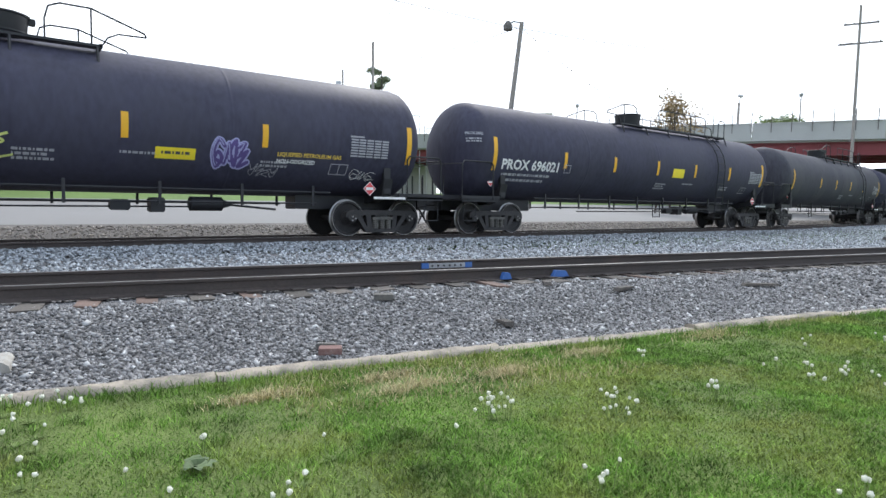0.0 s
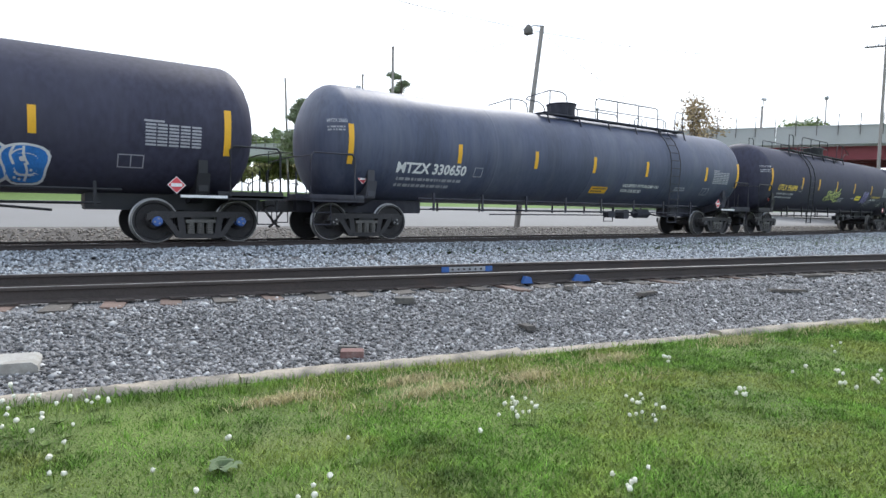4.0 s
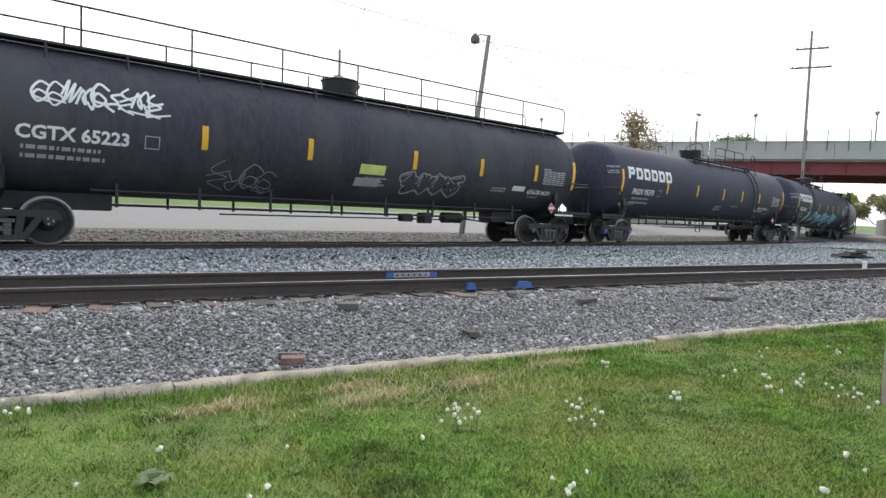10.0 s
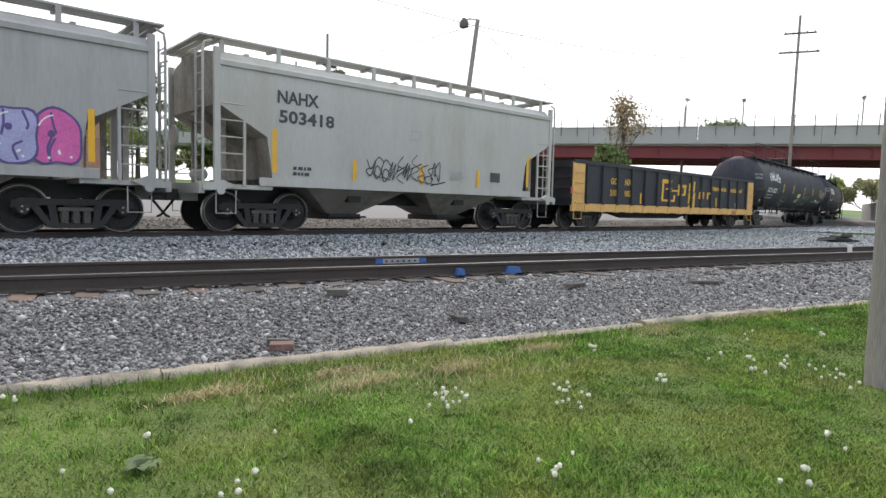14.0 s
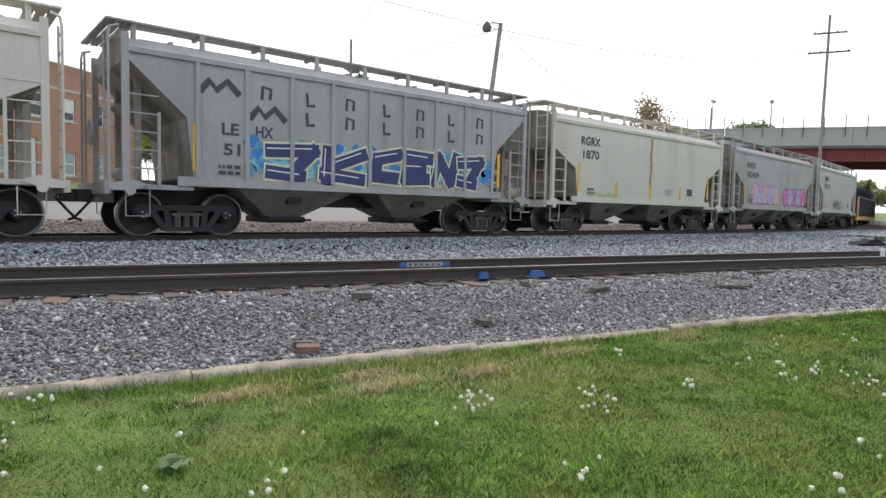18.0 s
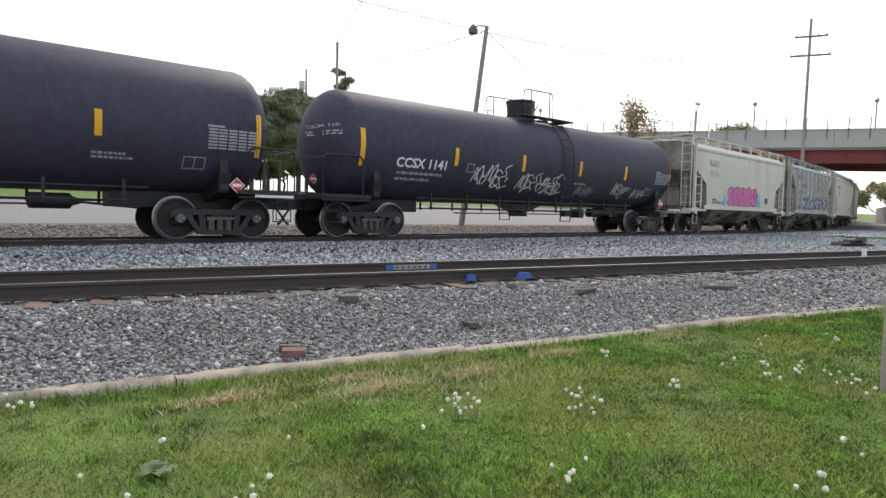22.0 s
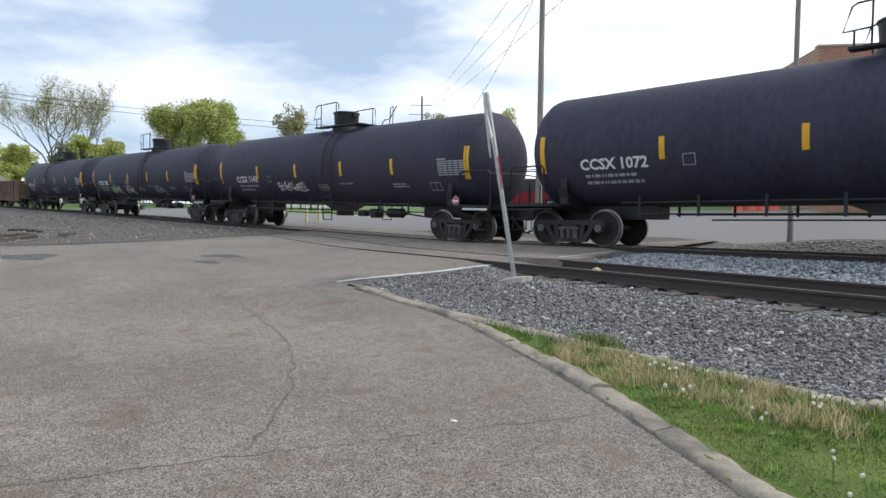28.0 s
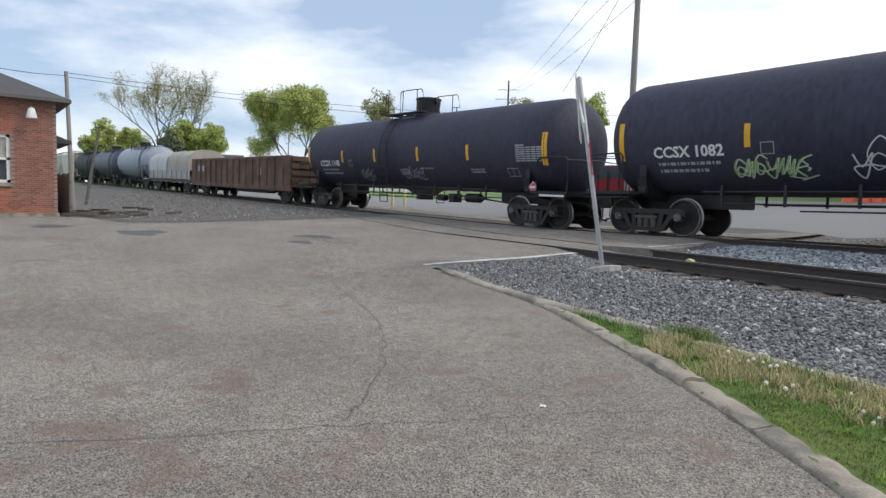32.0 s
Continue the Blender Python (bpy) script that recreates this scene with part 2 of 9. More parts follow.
def asphalt(name, colour, wear=0.5):
    """Worn road surface: pale and dark grit, wheel-polished stretches, small reddish stains."""
    m = shade(name, colour, 0.93, var=0.22, scale=0.45, fine=30, bump=0.0, second=[c * 0.66 for c in colour], amount=wear, spread=0.5)
    n, l = m.node_tree.nodes, m.node_tree.links
    p = n["Principled BSDF"]
    out = p.inputs["Base Color"].links[0].from_socket
    tc = n.new("ShaderNodeTexCoord")
    grit, coarse, stain = n.new("ShaderNodeTexVoronoi"), n.new("ShaderNodeTexNoise"), n.new("ShaderNodeTexNoise")
    grit.inputs["Scale"].default_value = 150
    coarse.inputs["Scale"].default_value, coarse.inputs["Detail"].default_value = 9, 8
    stain.inputs["Scale"].default_value, stain.inputs["Detail"].default_value = 2.2, 5
    for t in (grit, coarse, stain):
        l.new(tc.outputs["Object"], t.inputs["Vector"])
    tone = n.new("ShaderNodeSeparateColor")
    l.new(grit.outputs["Color"], tone.inputs["Color"])
    level = n.new("ShaderNodeMapRange")
    level.inputs["To Min"].default_value, level.inputs["To Max"].default_value = 0.22, 1.78
    l.new(tone.outputs["Red"], level.inputs["Value"])
    mul = n.new("ShaderNodeMixRGB")
    mul.blend_type = "MULTIPLY"
    mul.inputs[0].default_value = 1.0
    l.new(out, mul.inputs[1]), l.new(level.outputs["Result"], mul.inputs[2])
    level2 = n.new("ShaderNodeMapRange")
    level2.inputs["From Min"].default_value, level2.inputs["From Max"].default_value = 0.3, 0.7
    level2.inputs["To Min"].default_value, level2.inputs["To Max"].default_value = 0.86, 1.14
    l.new(coarse.outputs["Fac"], level2.inputs["Value"])
    mul2 = n.new("ShaderNodeMixRGB")
    mul2.blend_type = "MULTIPLY"
    mul2.inputs[0].default_value = 1.0
    l.new(mul.outputs[0], mul2.inputs[1]), l.new(level2.outputs["Result"], mul2.inputs[2])
    spot = n.new("ShaderNodeValToRGB")
    spot.color_ramp.elements[0].position, spot.color_ramp.elements[1].position = 0.57, 0.7
    l.new(stain.outputs["Fac"], spot.inputs["Fac"])
    amount = n.new("ShaderNodeMath")
    amount.operation = "MULTIPLY"
    amount.inputs[1].default_value = 0.5
    l.new(spot.outputs["Color"], amount.inputs[0])
    red = n.new("ShaderNodeMixRGB")
    red.inputs[2].default_value = (colour[0] * 0.75, colour[1] * 0.52, colour[2] * 0.42, 1)
    l.new(amount.outputs[0], red.inputs[0]), l.new(mul2.outputs[0], red.inputs[1])
    l.new(red.outputs[0], p.inputs["Base Color"])
    b = n.new("ShaderNodeBump")
    b.inputs["Strength"].default_value, b.inputs["Distance"].default_value = 0.8, 0.005
    l.new(grit.outputs["Distance"], b.inputs["Height"])
    l.new(b.outputs["Normal"], p.inputs["Normal"])
    return m


ASPHALT = asphalt("asphalt", (0.228, 0.2, 0.17))
ROADFAR = shade("pale_road", (0.21, 0.205, 0.2), 0.9, var=0.08, scale=0.3, fine=25, bump=0.2, second=(0.19, 0.185, 0.18), amount=0.5)
EARTH = shade("gravel_earth", (0.165, 0.16, 0.16), 0.95, var=0.3, scale=1.2, fine=38, bump=0.9, second=(0.14, 0.13, 0.12), amount=0.5, bumpdist=0.03)
DIRT = shade("dirt", (0.115, 0.105, 0.095), 0.95, var=0.25, scale=0.8, fine=24, bump=0.7, second=(0.12, 0.11, 0.09), amount=0.6, bumpdist=0.03)
STONE_GREY = shade("gravel_stone", (0.208, 0.203, 0.2), 0.88, var=0.25, scale=3, fine=80, bump=0.2, island=0.8)
STONE_BLUE = shade("ballast_stone", (0.27, 0.288, 0.305), 0.85, var=0.25, scale=3, fine=80, bump=0.2, island=0.7)
TURF = shade("turf", (0.12, 0.165, 0.035), 0.95, var=0.35, scale=1.4, fine=70, bump=0.8, second=(0.19, 0.18, 0.07), amount=0.5, bumpdist=0.03)
BLADE = shade("grass_blade", (0.125, 0.225, 0.035), 0.7, var=0.55, scale=1.5, fine=6, bump=0, island=0.62, spec=0.2, second=(0.31, 0.33, 0.085), amount=0.7, spread=0.48)
DRY = shade("dry_grass", (0.5, 0.42, 0.23), 0.85, var=0.25, scale=2, fine=20, bump=0, island=0.3)
FIELD = shade("far_grass", (0.1, 0.17, 0.035), 0.95, var=0.25, scale=0.15, fine=4, bump=0.5, second=(0.15, 0.19, 0.06), amount=0.4, bumpdist=0.05)
PUFF = shade("seed_white", (0.74, 0.72, 0.6), 0.9, var=0.1, scale=30, fine=120, bump=0.2)
STEM = shade("stem_green", (0.16, 0.22, 0.06), 0.8, var=0.2, scale=20, fine=90, bump=0)
BRICK_WORN = shade("brick_worn", (0.2, 0.115, 0.1), 0.92, var=0.3, scale=6, fine=60, bump=0.4, second=(0.3, 0.26, 0.23), amount=0.6)
BRICK = shade("brick_red", (0.29, 0.135, 0.1), 0.9, var=0.25, scale=1.5, fine=40, bump=0.3, per=0.25)
MORTAR = shade("mortar", (0.3, 0.27, 0.24), 0.95, var=0.15, scale=4, fine=60, bump=0.3)
STONEBAND = shade("stone_band", (0.5, 0.46, 0.4), 0.85, var=0.1, scale=2, fine=40, bump=0.15)
WOODPOLE = shade("weathered_pole", (0.29, 0.265, 0.24), 0.9, var=0.25, scale=2.5, fine=40, bump=0.4, stretch=(3, 3, 0.3), second=(0.18, 0.16, 0.14), amount=0.6)
POLEDARK = shade("dark_pole", (0.13, 0.12, 0.11), 0.88, var=0.2, scale=3, fine=40, bump=0.2, stretch=(3, 3, 0.3))
GALV = shade("galvanised", (0.4, 0.41, 0.42), 0.45, 0.7, var=0.12, scale=8, fine=60, bump=0.05)
WHITEPAINT = shade("white_paint", (0.72, 0.72, 0.7), 0.6, var=0.08, scale=3, fine=50, bump=0.05, second=(0.5, 0.48, 0.45), amount=0.4)
LINEPAINT = shade("line_paint", (0.62, 0.61, 0.57), 0.8, var=0.15, scale=5, fine=60, bump=0.1, second=(0.3, 0.29, 0.27), amount=0.8, spread=0.48)
BLUEPAINT = shade("blue_tape", (0.045, 0.125, 0.36), 0.6, var=0.2, scale=8, fine=60, bump=0.1, second=(0.12, 0.2, 0.36), amount=0.5)
YELBLOCK = shade("pale_yellow", (0.6, 0.52, 0.25), 0.7, var=0.2, scale=8, fine=60, bump=0.2)
ROOFING = shade("shingle", (0.085, 0.08, 0.085), 0.92, var=0.2, scale=3, fine=40, bump=0.4)
GIRDER_RED = shade("girder_red", (0.21, 0.045, 0.05), 0.7, var=0.12, scale=0.6, fine=12, bump=0.05, second=(0.2, 0.04, 0.045), amount=0.4)
PRECAST = shade("precast", (0.42, 0.42, 0.4), 0.85, var=0.08, scale=0.4, fine=12, bump=0.1)
BARK = shade("bark", (0.1, 0.085, 0.07), 0.95, var=0.3, scale=5, fine=30, bump=0.5)
LEAF_SPRING = shade("leaf_spring", (0.4, 0.44, 0.13), 0.7, var=0.3, scale=1, fine=10, bump=0, island=0.35)
LEAF_BUD = shade("leaf_bud", (0.36, 0.34, 0.17), 0.75, var=0.3, scale=1, fine=10, bump=0, island=0.35)
LEAF_PINE = shade("leaf_pine", (0.2, 0.235, 0.14), 0.85, var=0.35, scale=1, fine=10, bump=0, island=0.4)
LEAF_BUSH = shade("leaf_bush", (0.17, 0.22, 0.075), 0.75, var=0.3, scale=1, fine=10, bump=0, island=0.35)
LEAF_RUST = shade("leaf_rust", (0.34, 0.25, 0.13), 0.75, var=0.3, scale=1, fine=10, bump=0, island=0.35)
GLASS = glossy("window_glass", (0.03, 0.035, 0.04), 0.08)
GLASSBLOCK = shade("glass_block", (0.32, 0.38, 0.4), 0.25, var=0.2, scale=8, fine=30, bump=0.1)
CARPAINT = glossy("car_white", (0.75, 0.76, 0.78), 0.25)
CARRED = glossy("car_red", (0.22, 0.015, 0.02), 0.25)
CARDARK = glossy("car_dark", (0.04, 0.045, 0.05), 0.25)
RUBBER = glossy("rubber", (0.015, 0.015, 0.015), 0.8)
LIGHTRED = glossy("lens_red", (0.5, 0.02, 0.02), 0.3)


# ---------------------------------------------------------------- mesh helpers
class Mesh:
    """Collects plain geometry for one mesh object."""

    def __init__(self):
        self.v, self.f, self.m = [], [], []

    def add(self, verts, faces, mi=0):
        o = len(self.v)
        self.v += [tuple(p) for p in verts]
        self.f += [tuple(i + o for i in f) for f in faces]
        self.m += [mi] * len(faces)
        return self

    def box(self, x0, x1, y0, y1, z0, z1, mi=0, cut=0.0):
        if cut:
            return self.prism([(x0 + cut, z0), (x1 - cut, z0), (x1, z0 + cut), (x1, z1 - cut), (x1 - cut, z1), (x0 + cut, z1), (x0, z1 - cut), (x0, z0 + cut)], y0, y1, mi)
        p = [(x, y, z) for z in (z0, z1) for y in (y0, y1) for x in (x0, x1)]
        return self.add(p, [(0, 2, 3, 1), (4, 5, 7, 6), (0, 1, 5, 4), (2, 6, 7, 3), (0, 4, 6, 2), (1, 3, 7, 5)], mi)

    def prism(self, poly, y0, y1, mi=0, axis="y"):
        """A polygon in (x, z) drawn out along y, or in (y, z) along x, or in (x, y) along z."""
        n = len(poly)
        put = {"y": lambda p, d: (p[0], d, p[1]), "x": lambda p, d: (d, p[0], p[1]), "z": lambda p, d: (p[0], p[1], d)}[axis]
        v = [put(p, y0) for p in poly] + [put(p, y1) for p in poly]
        area = sum(poly[i][0] * poly[(i + 1) % n][1] - poly[(i + 1) % n][0] * poly[i][1] for i in range(n))
        flip = (area > 0) == (axis in "xz")
        f = [tuple(range(n))[::-1], tuple(range(n, 2 * n))] + [(i, (i + 1) % n, n + (i + 1) % n, n + i) for i in range(n)]
        if not flip:
            f = [g[::-1] for g in f]
        return self.add(v, f, mi)

    def tube(self, pts, r, seg=6, mi=0, caps=True, r1=None):
        pts = [Vector(p) for p in pts]
        rings, n = [], len(pts)
        up = Vector((0, 0, 1)) if abs((pts[-1] - pts[0]).normalized().z) < 0.95 else Vector((1, 0, 0))
        for i, p in enumerate(pts):
            d = (pts[min(i + 1, n - 1)] - pts[max(i - 1, 0)]).normalized()
            a = d.cross(up).normalized() if d.cross(up).length > 1e-4 else d.orthogonal().normalized()
            b = d.cross(a)
            q = r if r1 is None else r + (r1 - r) * i / (n - 1)
            rings.append([p + q * (math.cos(2 * math.pi * k / seg) * a + math.sin(2 * math.pi * k / seg) * b) for k in range(seg)])
        v = [p for ring in rings for p in ring]
        f = [(i * seg + k, i * seg + (k + 1) % seg, (i + 1) * seg + (k + 1) % seg, (i + 1) * seg + k) for i in range(n - 1) for k in range(seg)]
        if caps:
            f += [tuple(range(seg))[::-1], tuple(range((n - 1) * seg, n * seg))]
        return self.add(v, f, mi)

    def lathe(self, prof, axis="x", at=(0, 0, 0), seg=24, mi=0, mis=None):
        """A profile of (along, radius) turned about an axis through at."""
        put = {"x": lambda d, c, s: (at[0] + d, at[1] + c, at[2] + s), "y": lambda d, c, s: (at[0] + s, at[1] + d, at[2] + c), "z": lambda d, c, s: (at[0] + c, at[1] + s, at[2] + d)}[axis]
        v = [put(d, r * math.cos(2 * math.pi * k / seg), r * math.sin(2 * math.pi * k / seg)) for d, r in prof for k in range(seg)]
        o = len(self.v)
        self.v += v
        for i in range(len(prof) - 1):
            for k in range(seg):
                self.f.append((o + i * seg + k, o + i * seg + (k + 1) % seg, o + (i + 1) * seg + (k + 1) % seg, o + (i + 1) * seg + k)[::-1])
                self.m.append(mis[i] if mis else mi)
        self.f += [tuple(o + k for k in range(seg)), tuple(o + (len(prof) - 1) * seg + k for k in range(seg))[::-1]]
        self.m += [mis[0] if mis else mi, mis[-1] if mis else mi]
        return self

    def weld(self):
        """Join vertices that lie on one another."""
        seen, back = {}, []
        for p in self.v:
            back.append(seen.setdefault(tuple(round(c, 4) for c in p), len(seen)))
        self.v, self.f = list(seen), [tuple(back[i] for i in f) for f in self.f]
        return self

    def data(self, name, mats, smooth=None):
        me = bpy.data.meshes.new(name)
        me.from_pydata(self.v, [], self.f)
        for m in mats:
            me.materials.append(m)
        if len(mats) > 1:
            me.polygons.foreach_set("material_index", self.m)
        if smooth is not None:
            me.polygons.foreach_set("use_smooth", [True] * len(self.f))
            me.set_sharp_from_angle(angle=radians(smooth))
        return me


def part(name, mesh, mats, parent=None, label="", at=None, smooth=None):
    """One mesh object under a thing or a part, or on its own."""
    mats = mats if isinstance(mats, (list, tuple)) else [mats]
    ob = new(name, mesh.data(name, mats, smooth) if isinstance(mesh, Mesh) else mesh)
    if parent:
        ob.parent = parent
    if at is not None:
        ob.matrix_basis = at
    if label:
        ob["label"] = label
    return ob


def thing(name, label, category, m=None, group="", kind=""):
    ob = tagged(new(name), label, category, group, kind)
    ob.empty_display_size = 0.3
    if m is not None:
        ob.matrix_basis = m
    return ob


def cloud_mesh(name, verts, faces, mats, sizes=None):
    """A mesh from arrays; faces all of one size."""
    me = bpy.data.meshes.new(name)
    nf, k = faces.shape
    me.vertices.add(len(verts))
    me.vertices.foreach_set("co", verts.astype(np.float32).ravel())
    me.loops.add(nf * k)
    me.loops.foreach_set("vertex_index", faces.astype(np.int32).ravel())
    me.polygons.add(nf)
    me.polygons.foreach_set("loop_start", np.arange(nf, dtype=np.int32) * k)
    me.update(calc_edges=True)
    me.validate()
    for m in mats:
        me.materials.append(m)
    return me


TEXT_CACHE = {}


def text_shape(words, size, extrude=0.0):
    """Outline letters as a flat mesh in x (along) and z (up), from the left end."""
    key = (words, size)
    if key not in TEXT_CACHE:
        cu = bpy.data.curves.new("lettering", "FONT")
        cu.body, cu.size, cu.resolution_u = words, size, 2
        cu.offset = size * 0.03
        ob = bpy.data.objects.new("lettering", cu)
        scene.collection.objects.link(ob)
        me = bpy.data.meshes.new_from_object(ob.evaluated_get(bpy.context.evaluated_depsgraph_get()))
        bpy.data.objects.remove(ob)
        bm = bmesh.new()
        bm.from_mesh(me)
        top = max((v.co.y for v in bm.verts), default=0)
        for i in range(1, 6):
            bmesh.ops.bisect_plane(bm, geom=bm.verts[:] + bm.edges[:] + bm.faces[:], plane_co=(0, top * i / 6, 0), plane_no=(0, 1, 0))
        mesh = ([(v.co.x, 0.0, v.co.y) for v in bm.verts], [[v.index for v in f.verts] for f in bm.faces])
        bm.free()
        bpy.data.meshes.remove(me)
        bpy.data.curves.remove(cu)
        TEXT_CACHE[key] = mesh
    return TEXT_CACHE[key]

# ---------------------------------------------------------------- the two tracks
TRAIN_Y, RAIL_Z = 15.75, 0.29          # train track: axis and top of rail
NEAR_A = radians(-11.3)                # heading of the empty track
NEAR_V, NEAR_Z = 8.52, 0.18            # its distance from the origin and top of rail
CURVE_S, CURVE_R, CURVE_L = 19.0, 210.0, 190.0


def along(s):
    """Place and heading on the train track: straight, then a bend to the left, then straight."""
    if s <= CURVE_S:
        return s, TRAIN_Y, 0.0
    a = min(s - CURVE_S, CURVE_L) / CURVE_R
    x, y = CURVE_S + CURVE_R * math.sin(a), TRAIN_Y + CURVE_R * (1 - math.cos(a))
    rest = s - CURVE_S - CURVE_L
    return (x + rest * math.cos(a), y + rest * math.sin(a), a) if rest > 0 else (x, y, a)


def climb(x):
    """The line and the ground beside it rise gently beyond the crossing."""
    d = min(max(0.0, -13.0 - x), 110.0)
    return 0.027 * d * d / (d + 2.0) if d else 0.0


def near(u, v):
    """A place by its distance along the empty track and across it from the origin."""
    return u * math.cos(NEAR_A) - v * math.sin(NEAR_A), u * math.sin(NEAR_A) + v * math.cos(NEAR_A)


def smooth01(a, b, x):
    q = max(0.0, min(1.0, (x - a) / (b - a)))
    return q * q * (3 - 2 * q)


# ---------------------------------------------------------------- parts of railway cars
TRAVEL = [(0, 0.03), (1, 9.2), (2, 18.36), (3, 27.5), (4, 36.6), (5.5, 50.62), (6, 55.23), (6.5, 60.2), (7, 64.81), (7.5, 69.42), (8, 74), (9, 83.24), (10, 92.45), (10.5, 97.15), (11, 101.8), (12, 111.2), (12.5, 115.86), (13, 120.52), (13.5, 125.1), (14, 129.73), (14.5, 134.32), (16.5, 153.08), (18,
          166.85), (19, 176.12), (20, 185.34), (21, 194.63), (22.5, 208.74), (23, 213.48), (23.5, 218.1), (24, 222.45), (25, 231.86), (26, 240.98), (28, 259.5), (29, 268.7), (30, 278.05), (32, 296.5)]


def travelled(t):
    """Metres gone by the train at t."""
    return float(np.interp(t, [p[0] for p in TRAVEL], [p[1] for p in TRAVEL]))


WHEEL_R, AXLE_HALF = 0.48, 0.905


def wheelset_mesh(cap):
    m = Mesh()
    for side in (-1, 1):
        y = 0.7525 * side
        prof = [(-0.085 * side, 0.09), (-0.085 * side, 0.42), (-0.075 * side, 0.505), (-0.05 * side, 0.515), (-0.035 * side, WHEEL_R), (0.07 * side, WHEEL_R - 0.006),
                (0.07 * side, 0.462), (0.066 * side, 0.41), (0.03 * side, 0.39), (0.0, 0.2), (0.07 * side, 0.16), (0.09 * side, 0.1)]
        m.lathe(prof, "y", (0, y, 0), 28, mis=[0, 0, 1, 1, 1, 1, 0, 0, 0, 0, 0])
        m.lathe([(0, 0.115), (0.17 * side, 0.115), (0.19 * side, 0.1), (0.2 * side, 0.05)], "y", (0, 0.93 * side, 0), 12, mi=2)
        for k in range(3):
            a = 2 * math.pi * k / 3
            m.lathe([(0, 0.022), (0.025 * side, 0.022)], "y", (0.06 * math.cos(a), 1.12 * side, 0.06 * math.sin(a)), 6, mi=3)
    m.tube([(0, -0.93, 0), (0, 0.93, 0)], 0.085, 10)
    return m.data("wheelset", [WHEEL, TREAD, cap, TREAD], 35)


SETS = {"dark": wheelset_mesh(CAST), "blue": wheelset_mesh(CAPBLUE), "grey": wheelset_mesh(shade("hub_grey", (0.1, 0.1, 0.11), 0.6, var=0.25, scale=8, fine=50, bump=0.08))}
WHEELSETS = []


def sideframe_mesh():
    m = Mesh()
    outer = [(-1.12, 0.44), (-1.12, 0.6), (-1.0, 0.68), (-0.55, 0.7), (0.55, 0.7), (1.0, 0.68), (1.12, 0.6), (1.12, 0.44), (1.02, 0.42), (0.98, 0.56), (0.82, 0.56),
             (0.78, 0.42), (0.7, 0.4), (0.42, 0.13), (0.3, 0.1), (-0.3, 0.1), (-0.42, 0.13), (-0.7, 0.4), (-0.78, 0.42), (-0.82, 0.56), (-0.98, 0.56), (-1.02, 0.42)]
    top = [(-1.12, 0.5), (-1.1, 0.64), (-0.98, 0.7), (0.98, 0.7), (1.1, 0.64), (1.12, 0.5), (1.0, 0.53), (0.4, 0.57), (-0.4, 0.57), (-1.0, 0.53)]
    m.prism(top, -0.09, 0.09)
    for k in (-1, 1):
        m.prism([(k * 0.36, 0.6), (k * 0.5, 0.6), (k * 0.44, 0.16), (k * 0.3, 0.16)], -0.08, 0.08)
        m.prism([(k * 0.66, 0.56), (k * 0.82, 0.56), (k * 0.5, 0.12), (k * 0.36, 0.1)], -0.085, 0.085)
        m.prism([(k * 0.78, 0.6), (k * 1.05, 0.6), (k * 1.03, 0.44), (k * 0.8, 0.44)], -0.1, 0.1)
        m.box(k * 0.905 - 0.13, k * 0.905 + 0.13, -0.11, 0.11, 0.5, 0.6)
    m.prism([(-0.42, 0.1), (0.42, 0.1), (0.36, 0.2), (-0.36, 0.2)], -0.1, 0.1)
    return m.data("sideframe", [CAST])


def springs_mesh():
    m = Mesh()
    for i in range(3):
        x = -0.2 + 0.2 * i
        for j in (-0.07, 0.07):
            for k in range(5):
                m.lathe([(0, 0.075), (0.028, 0.08), (0.045, 0.075)], "z", (x, j, 0.2 + 0.05 * k), 8)
    m.box(-0.32, 0.32, -0.13, 0.13, 0.45, 0.52)
    return m.data("spring_nest", [GRIME])


def bolster_mesh():
    m = Mesh()
    m.prism([(-1.05, 0.5), (-1.05, 0.62), (-0.4, 0.72), (0.4, 0.72), (1.05, 0.62), (1.05, 0.5), (0.4, 0.36), (-0.4, 0.36)], -0.2, 0.2, axis="x")
    m.box(-0.65, 0.65, -0.62, -0.54, 0.38, 0.48), m.box(-0.65, 0.65, 0.54, 0.62, 0.38, 0.48)
    return m.data("truck", [CAST])


FRAME_ME, SPRING_ME, BOLSTER_ME = sideframe_mesh(), springs_mesh(), bolster_mesh()


def truck(car, x, cap="dark"):
    t = part("truck", BOLSTER_ME, [], car, at=pose(x, 0, 0))
    for k in (-1, 1):
        part("sideframe", FRAME_ME, [], t, at=pose(0, k * 1.0, 0))
        part("spring_nest", SPRING_ME, [], t, at=pose(0, k * 1.0, 0))
        w = part("wheelset", SETS[cap], [], t, at=pose(k * AXLE_HALF, 0, WHEEL_R))
        WHEELSETS.append((w, k * AXLE_HALF))
    return t


def coupler_mesh():
    m = Mesh()
    m.box(-1.0, -0.25, -0.1, 0.1, 0.76, 0.98, cut=0.03)
    m.prism([(-0.3, -0.16), (-0.05, -0.2), (0.08, -0.1), (0.1, 0.06), (-0.02, 0.18), (-0.3, 0.16)], 0.72, 1.0, axis="z")
    m.tube([(-0.4, -0.35, 0.8), (-0.15, -0.3, 0.5), (0.0, -0.2, 0.36), (0.1, -0.1, 0.33)], 0.03, 6)
    m.tube([(-0.4, -0.35, 0.8), (-0.45, -0.9, 0.86), (-0.45, -1.25, 0.86), (-0.35, -1.3, 0.75)], 0.016, 5)
    return m.data("coupler", [CAST], 30)


